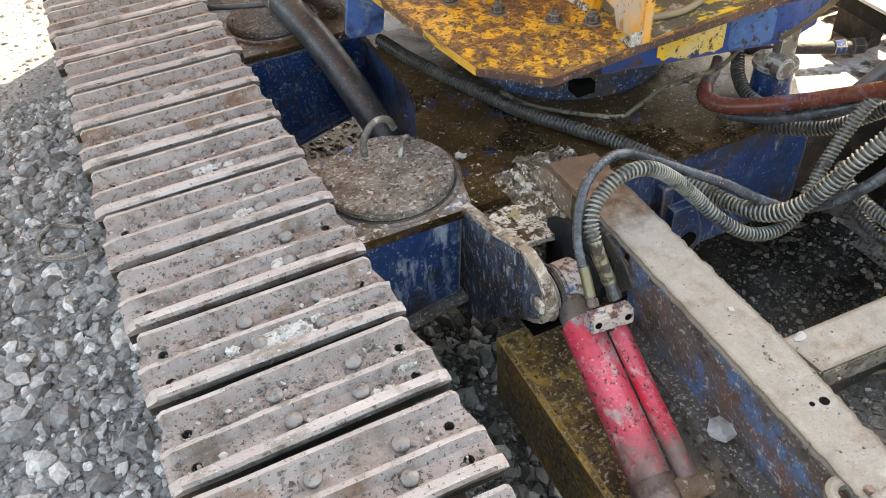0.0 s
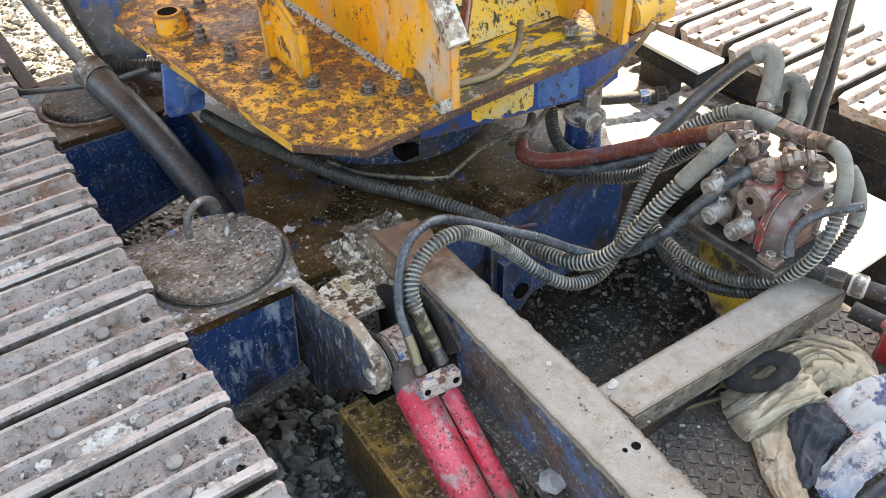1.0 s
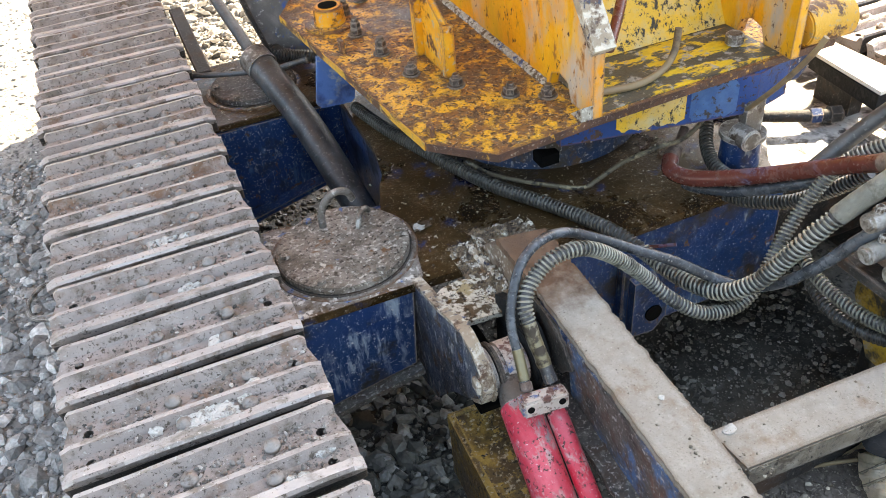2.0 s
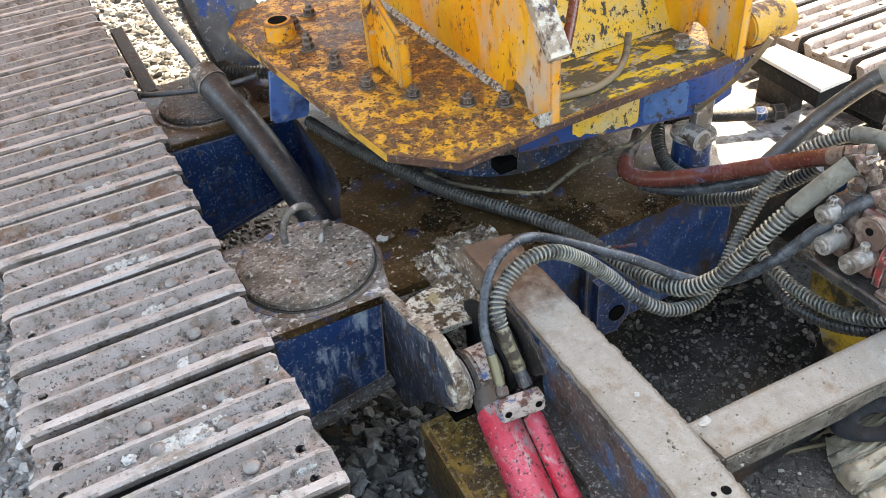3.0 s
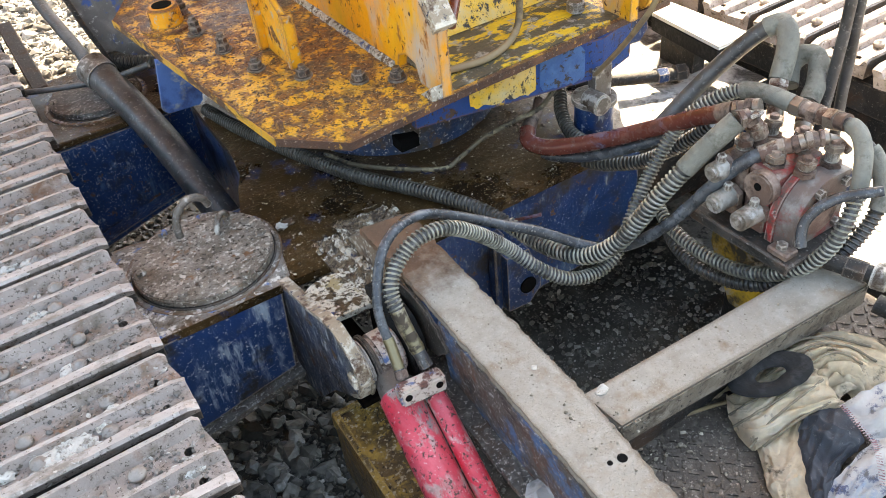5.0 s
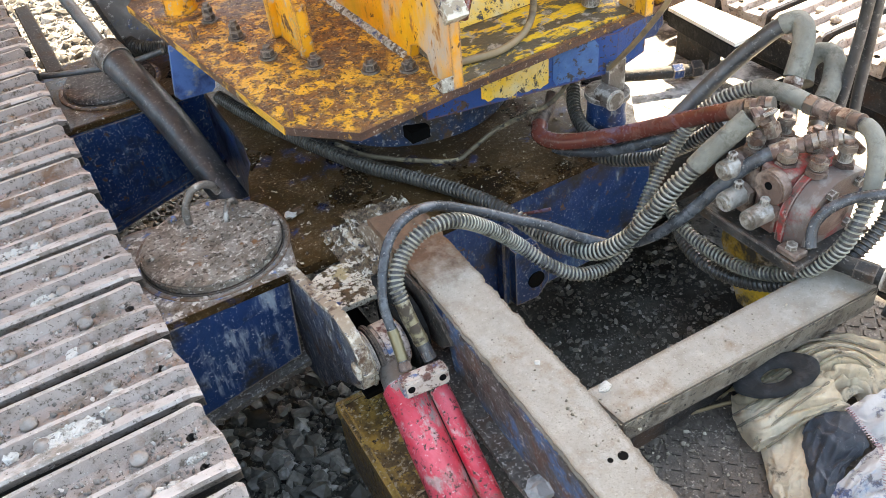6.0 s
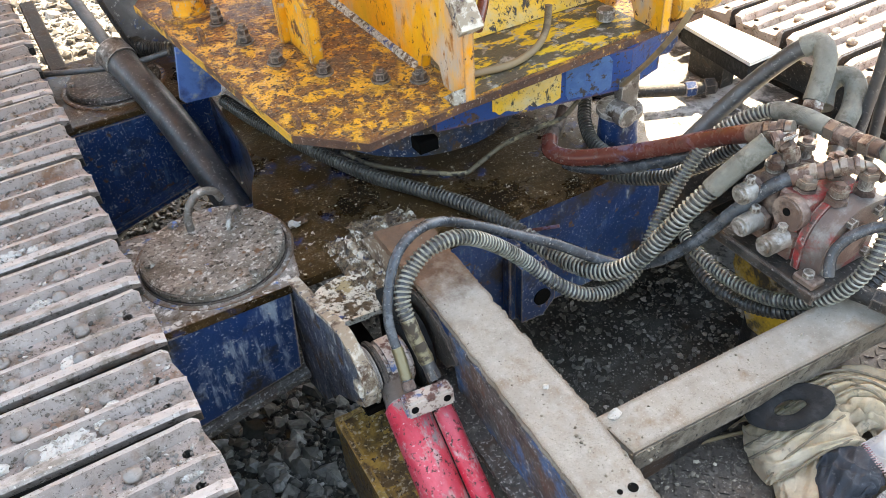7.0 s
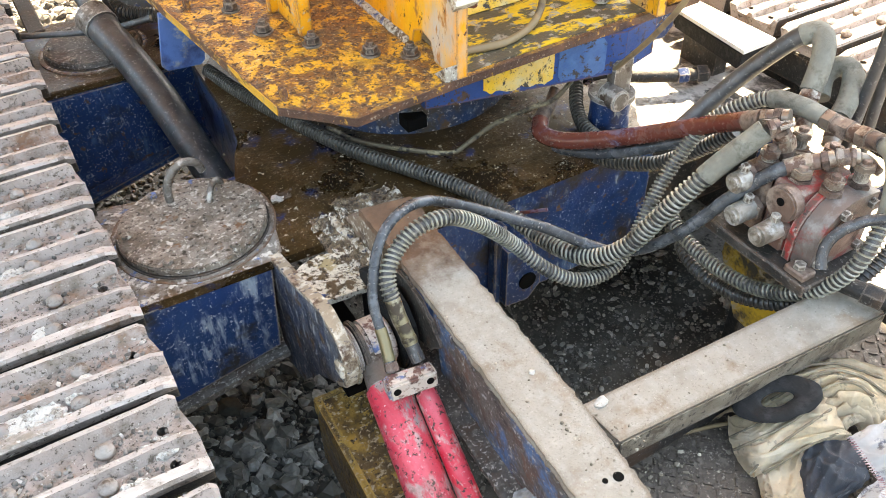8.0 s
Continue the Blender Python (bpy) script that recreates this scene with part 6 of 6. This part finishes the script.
fitting_chain([(1.033, -0.508, 0.894), (1.030, -0.510, 0.882), (1.026, -0.512, 0.862)], 0.0130, "rusty adapter stub on the valve top")

support = thing("valve_support", (1.22, -0.40, 0.0), "dirty ochre steel stand under the valve", "steel stand")
part("stand_plate", prism([(1.26, 0.02), (1.44, 0.02), (1.42, 0.545), (1.25, 0.565)], "y", -0.355, -0.335, 0.003), M_STAND, support, "ochre paint and soot")
part("stand_top", prism([(1.245, 0.567), (1.42, 0.547), (1.42, 0.559), (1.245, 0.579)], "y", -0.358, -0.332, 0.002), M_FLAKE, support, "pale scuffed top edge")
part("stand_skirt", prism([(-0.635, 0.470), (-0.470, 0.480), (-0.405, 0.600), (-0.405, 0.7425), (-0.635, 0.7425)], "x", 1.045, 1.057, 0.002), M_STAND, support, "sooty ochre panel under the valve sheet")
part("stand_leg", box((1.060, -0.475, 0.0), (1.090, -0.445, 0.742), 0.003), M_BLACK, support)


pipe = thing("pipe_coupling", (1.05, -0.62, 0.68), "sooty pipe with couplings lying on the cross beam", "pipe")
part("lower_pipe", rod((1.070, -0.735, 0.662), (1.105, -0.900, 0.655), 0.017, sides=18), M_DARK, pipe, "sooty lower pipe", True)
part("pipe_body", rod((1.018, -0.655, 0.735), (1.091, -0.849, 0.735), 0.015, sides=18), M_DARK, pipe, smooth=True)
part("coupling", rod((1.030, -0.686, 0.735), (1.041, -0.717, 0.735), 0.019, sides=6), M_DARK, pipe)
part("coupling", rod((1.044, -0.725, 0.735), (1.054, -0.752, 0.735), 0.022, sides=18, bevel=0.003), M_STEEL, pipe, smooth=True)
crate = thing("red_crate", (1.12, -0.86, 0.60), "scratched red metal box on the floor plate", "box")
part("crate_body", box((1.06, -0.98, 0.591), (1.26, -0.80, 0.67), 0.006), M_REDVALVE, crate)
part("crate_lid", box((1.055, -0.985, 0.67), (1.265, -0.795, 0.686), 0.004), M_REDVALVE, crate)

# ---- rags on the floor plate ----
def spline(a, b, c, d, t):
    return 0.5 * (2 * b + (c - a) * t + (2 * a - 5 * b + 4 * c - d) * t * t + (3 * b - a - 3 * c + d) * t ** 3)


def sample(line, u):
    """The point at share u of a smooth line through a few vectors."""
    x = u * (len(line) - 1)
    k = min(int(x), len(line) - 2)
    p = [line[max(0, k - 1)], line[k], line[k + 1], line[min(len(line) - 1, k + 2)]]
    return spline(*p, x - k)


def drape(lines, nu, nv, crease, depth, seed, bm=None):
    """A sheet of cloth laid over a few lines, with creases that run along them and fine wrinkles."""
    b = bmesh.new()
    lines = [[Vector(p) for p in l] for l in lines]
    grid = []
    for j in range(nv + 1):
        row = []
        for i in range(nu + 1):
            u, v = i / nu, j / nv
            p = sample([sample(l, u) for l in lines], v)
            warp = 0.25 * noise.noise((u * 2.3, v * 2.3, seed))
            w = 1 - 2.2 * abs(noise.noise(((v + warp) * crease, u * 1.1, seed + 3)))
            w2 = 1 - 2.2 * abs(noise.noise(((u + v * 0.6) * crease * 0.8, (v - u) * 1.5, seed + 8)))
            edge = min(1.0, 7 * min(u, v, 1 - u, 1 - v) + 0.25)
            p = p + Vector((0.003 * noise.noise((u * 9, v * 9, seed)), 0.003 * noise.noise((u * 9, v * 9, seed + 5)), edge * depth * (max(w, -0.4) + 0.5 * max(w2, -0.4)) + 0.0012 * noise.noise(p * 130)))
            row.append(b.verts.new(p))
        grid.append(row)
    for j in range(nv):
        for i in range(nu):
            b.faces.new((grid[j][i], grid[j][i + 1], grid[j + 1][i + 1], grid[j + 1][i]))
    bmesh.ops.solidify(b, geom=b.faces[:], thickness=0.0018)
    return join(bm, b)


def pleats(arcs, depth, nu, nv, seed, bm=None):
    """Bunched cloth: ridges along the arcs, with deep narrow valleys between them that wander and run out."""
    b = bmesh.new()
    arcs = [[Vector(p) for p in l] for l in arcs]
    n = len(arcs) - 1
    grid = []
    for j in range(nv + 1):
        row = []
        for i in range(nu + 1):
            u, v = i / nu, j / nv
            p = sample([sample(l, u) for l in arcs], v)
            x = v * n * 2.0 + 0.55 * noise.noise((u * 3.1, v * 2.0, seed)) + 0.25 * noise.noise((u * 8, v * 5, seed + 2))
            f = abs((x % 1.0) - 0.5) * 2
            cut = 0.55 + 0.45 * noise.noise((u * 2.6, round(x) * 1.7, seed + 4))
            dip = depth * cut * (f ** 3.2) * min(1, 5 * min(u, 1 - u) + 0.2)
            drop = 0.030 * max(0.0, 1 - 7 * min(v, 1 - v)) ** 2
            row.append(b.verts.new(p + Vector((0.004 * noise.noise((u * 7, v * 7, seed)), 0.004 * noise.noise((u * 7, v * 7, seed + 6)), -dip - drop + 0.006 * noise.noise((u * 6, v * 9, seed + 9)) + 0.001 * noise.noise(p * 140)))))
        grid.append(row)
    for j in range(nv):
        for i in range(nu):
            b.faces.new((grid[j][i], grid[j][i + 1], grid[j + 1][i + 1], grid[j + 1][i]))
    bmesh.ops.solidify(b, geom=b.faces[:], thickness=0.0016)
    return join(bm, b)


def rag(name, bm, material, label):
    ob = part(name, bm, material, smooth=False)
    ob.data.polygons.foreach_set("use_smooth", [True] * len(ob.data.polygons))
    return tagged(ob, label, "rag", "rags")


BUNCH = [[(0.789, -0.691, 0.600), (0.831, -0.688, 0.610), (0.916, -0.686, 0.620), (0.986, -0.720, 0.630), (1.049, -0.775, 0.620)], [(0.786, -0.725, 0.620), (0.830, -0.730, 0.635), (0.897, -0.739, 0.650), (0.954, -0.760, 0.650), (1.015, -0.825, 0.630)],
         [(0.848, -0.773, 0.620), (0.880, -0.776, 0.640), (0.913, -0.788, 0.655), (0.945, -0.808, 0.650), (0.980, -0.858, 0.630)], [(0.854, -0.821, 0.620), (0.882, -0.816, 0.635), (0.901, -0.821, 0.640), (0.934, -0.847, 0.640), (0.956, -0.886, 0.620)]]
bm = drape(BUNCH, 60, 44, 9, 0.012, 5.0)
pleats([[(0.747, -0.680, 0.600), (0.790, -0.682, 0.622), (0.845, -0.690, 0.640), (0.905, -0.700, 0.648), (0.965, -0.725, 0.645), (1.025, -0.758, 0.630)],
        [(0.770, -0.695, 0.618), (0.820, -0.700, 0.640), (0.870, -0.715, 0.660), (0.925, -0.738, 0.668), (0.970, -0.772, 0.655), (1.000, -0.816, 0.632)],
        [(0.800, -0.722, 0.628), (0.845, -0.735, 0.658), (0.883, -0.743, 0.680), (0.915, -0.760, 0.684), (0.948, -0.791, 0.668), (0.968, -0.830, 0.640)],
        [(0.846, -0.765, 0.640), (0.866, -0.770, 0.662), (0.885, -0.774, 0.680), (0.906, -0.786, 0.684), (0.924, -0.808, 0.670), (0.930, -0.838, 0.645)],
        [(0.848, -0.805, 0.640), (0.862, -0.802, 0.658), (0.879, -0.800, 0.668), (0.895, -0.806, 0.668), (0.900, -0.824, 0.655), (0.892, -0.845, 0.638)]], 0.030, 110, 110, 5.0, bm)
bunch = rag("cream_rag", bm, M_CREAM, "bunched dirty cream cloth in deep folds")
for pts in ([(0.775, -0.692, 0.626), (0.835, -0.699, 0.652), (0.885, -0.712, 0.668), (0.940, -0.738, 0.668), (0.990, -0.785, 0.650)], [(0.815, -0.722, 0.645), (0.855, -0.733, 0.668), (0.895, -0.745, 0.686), (0.935, -0.774, 0.680), (0.962, -0.812, 0.658)], [(0.855, -0.760, 0.660), (0.880, -0.765, 0.682), (0.908, -0.780, 0.688), (0.928, -0.808, 0.673)]):
    part("seam", rough_up(tube(pts, 0.0022, 6, 0.006), 0.0012, 90), M_SEAM, bunch, "dark seam", True)

bm = drape([[(0.770, -0.691, 0.600), (0.788, -0.722, 0.630), (0.831, -0.748, 0.650), (0.885, -0.757, 0.660)], [(0.749, -0.712, 0.600), (0.765, -0.745, 0.635), (0.810, -0.774, 0.655), (0.874, -0.786, 0.660)],
            [(0.735, -0.734, 0.597), (0.746, -0.766, 0.635), (0.799, -0.794, 0.650), (0.860, -0.812, 0.655)], [(0.725, -0.759, 0.595), (0.732, -0.784, 0.630), (0.800, -0.806, 0.640), (0.860, -0.830, 0.645)],
            [(0.721, -0.787, 0.593), (0.729, -0.796, 0.610), (0.785, -0.802, 0.620), (0.827, -0.821, 0.620)]], 90, 72, 8, 0.008, 9.0)
cloth = rag("cream_rag", bm, M_CREAM, "soiled cream cloth with dark seams")
for pts in ([(0.714, -0.787, 0.612), (0.748, -0.786, 0.640), (0.790, -0.789, 0.660), (0.861, -0.790, 0.667)], [(0.729, -0.743, 0.606), (0.745, -0.761, 0.641), (0.797, -0.773, 0.661), (0.867, -0.769, 0.667)],
            [(0.729, -0.798, 0.614), (0.757, -0.805, 0.634), (0.801, -0.810, 0.646), (0.843, -0.820, 0.655)], [(0.739, -0.725, 0.608), (0.762, -0.742, 0.641), (0.806, -0.756, 0.658)]):
    part("seam", rough_up(tube(pts, 0.0022, 6, 0.006), 0.0012, 90), M_SEAM, cloth, "dark seam", True)
rag("cream_rag", drape([[(0.729, -0.787, 0.600), (0.762, -0.800, 0.615), (0.829, -0.792, 0.625)], [(0.714, -0.810, 0.597), (0.738, -0.825, 0.612), (0.799, -0.819, 0.620)], [(0.695, -0.833, 0.596), (0.714, -0.855, 0.610), (0.763, -0.852, 0.615)],
                        [(0.678, -0.862, 0.596), (0.692, -0.887, 0.605), (0.723, -0.891, 0.610)], [(0.664, -0.903, 0.595), (0.668, -0.927, 0.600), (0.694, -0.934, 0.605)]], 60, 80, 6, 0.007, 13.0), M_CREAM, "flat grey-cream end of a stained cloth")
rag("navy_rag", drape([[(0.802, -0.803, 0.622), (0.822, -0.809, 0.640), (0.847, -0.830, 0.645), (0.855, -0.856, 0.640)], [(0.771, -0.825, 0.620), (0.790, -0.837, 0.645), (0.815, -0.861, 0.650), (0.832, -0.887, 0.640)], [(0.747, -0.853, 0.615), (0.764, -0.863, 0.640), (0.788, -0.877, 0.635), (0.815, -0.890, 0.630)],
                       [(0.723, -0.880, 0.610), (0.736, -0.887, 0.628), (0.755, -0.892, 0.625), (0.795, -0.888, 0.620)], [(0.700, -0.907, 0.600), (0.712, -0.910, 0.615), (0.729, -0.911, 0.615), (0.764, -0.900, 0.612)]], 60, 70, 6, 0.011, 17.0), M_NAVYCLOTH, "faded dark navy cloth in soft folds")
first = rag("printed_rag", drape([[(0.856, -0.830, 0.648), (0.896, -0.839, 0.660), (0.945, -0.849, 0.660), (1.004, -0.858, 0.640)], [(0.847, -0.853, 0.650), (0.877, -0.866, 0.662), (0.925, -0.876, 0.660), (0.986, -0.889, 0.640)],
                                  [(0.840, -0.876, 0.650), (0.869, -0.886, 0.660), (0.915, -0.897, 0.655), (0.980, -0.909, 0.630)], [(0.840, -0.897, 0.640), (0.872, -0.907, 0.645), (0.915, -0.916, 0.640), (0.975, -0.929, 0.620)]], 50, 40, 5, 0.006, 21.0), M_PATTERN, "white cloth with blue print and stitched hem")
second = rag("printed_rag", drape([[(0.725, -0.905, 0.618), (0.782, -0.899, 0.632), (0.842, -0.896, 0.640), (0.907, -0.903, 0.640)], [(0.714, -0.929, 0.615), (0.769, -0.926, 0.635), (0.819, -0.925, 0.645), (0.880, -0.934, 0.640)],
                                   [(0.707, -0.960, 0.605), (0.757, -0.960, 0.620), (0.806, -0.959, 0.630), (0.865, -0.967, 0.620)]], 50, 40, 5, 0.006, 27.0), M_PATTERN, "white and blue printed cloth with stitched edge")


def stitching(pts, owner):
    """Short threads across the edge of a cloth."""
    b = bmesh.new()
    for p, u, v in frames(smooth_path(pts, 0.0042)):
        side = Vector((u.x, u.y, 0)).normalized() * 0.0042
        rod(p - side + Vector((0, 0, 0.004)), p + side + Vector((0, 0, 0.004)), 0.0009, sides=5, bm=b)
    tagged(part("stitching", b, M_STITCH, owner, "pink and white overlock stitches"), kind="stuff")


stitching([(0.850, -0.834, 0.652), (0.841, -0.856, 0.654), (0.834, -0.879, 0.654), (0.835, -0.900, 0.644)], first)
stitching([(0.837, -0.898, 0.644), (0.821, -0.915, 0.648), (0.804, -0.933, 0.643), (0.789, -0.949, 0.635)], second)
rag("navy_rag", drape([[(0.66, -0.945, 0.600), (0.72, -0.955, 0.610), (0.80, -0.965, 0.612), (0.92, -0.96, 0.605)], [(0.65, -1.00, 0.600), (0.72, -1.01, 0.625), (0.80, -1.01, 0.630), (0.93, -1.01, 0.610)], [(0.66, -1.08, 0.597), (0.73, -1.10, 0.605), (0.80, -1.10, 0.606), (0.92, -1.09, 0.598)]], 60, 40, 6, 0.010, 31.0), M_NAVYCLOTH, "dark navy cloth spread beneath the rags")

ring_at = Vector((0.803, -0.738, 0.672))
bm = bmesh.new()
nu, nv = 40, 14
vs = [[bm.verts.new(((0.034 + 0.0155 * math.cos(2 * math.pi * j / nv)) * math.cos(2 * math.pi * i / nu) * 1.38, (0.030 + 0.0155 * math.cos(2 * math.pi * j / nv)) * math.sin(2 * math.pi * i / nu) * 0.84, 0.0055 * math.sin(2 * math.pi * j / nv))) for j in range(nv)] for i in range(nu)]
for i in range(nu):
    for j in range(nv):
        bm.faces.new((vs[i][j], vs[(i + 1) % nu][j], vs[(i + 1) % nu][(j + 1) % nv], vs[i][(j + 1) % nv]))
rough_up(bm, 0.003, 40, 3)
bmesh.ops.transform(bm, matrix=Matrix.Translation(ring_at) @ Matrix.Rotation(radians(-20), 4, "Z") @ Matrix.Rotation(radians(-10), 4, "Y"), verts=bm.verts)
tagged(part("rubber_ring", bm, M_BLACK, smooth=True), "worn black rubber ring lying on the cream cloth", "ring")
stick = part("stick", tube([(0.668, -0.668, 0.595), (0.700, -0.679, 0.5955), (0.735, -0.689, 0.5955), (0.765, -0.700, 0.597)], 0.0032, 8), M_CABLE)
tagged(stick, "thin pale wooden stick on the floor plate", "stick")

# bent wire on the gravel
loop = part("wire_loop", tube([(-0.52, 1.20, 0.03), (-0.60, 1.25, 0.035), (-0.66, 1.19, 0.03), (-0.65, 1.10, 0.03), (-0.58, 1.06, 0.03), (-0.48, 1.05, 0.03)], 0.008, 8), M_STEEL)
tagged(loop, "bent grey wire loop half buried in gravel", "wire")
# short rod stuck out of the frame
part("stub_rod", rod((0.800, -0.048, 0.555), (0.858, -0.099, 0.577), 0.004, sides=8), M_REDHOSE, frame_thing)
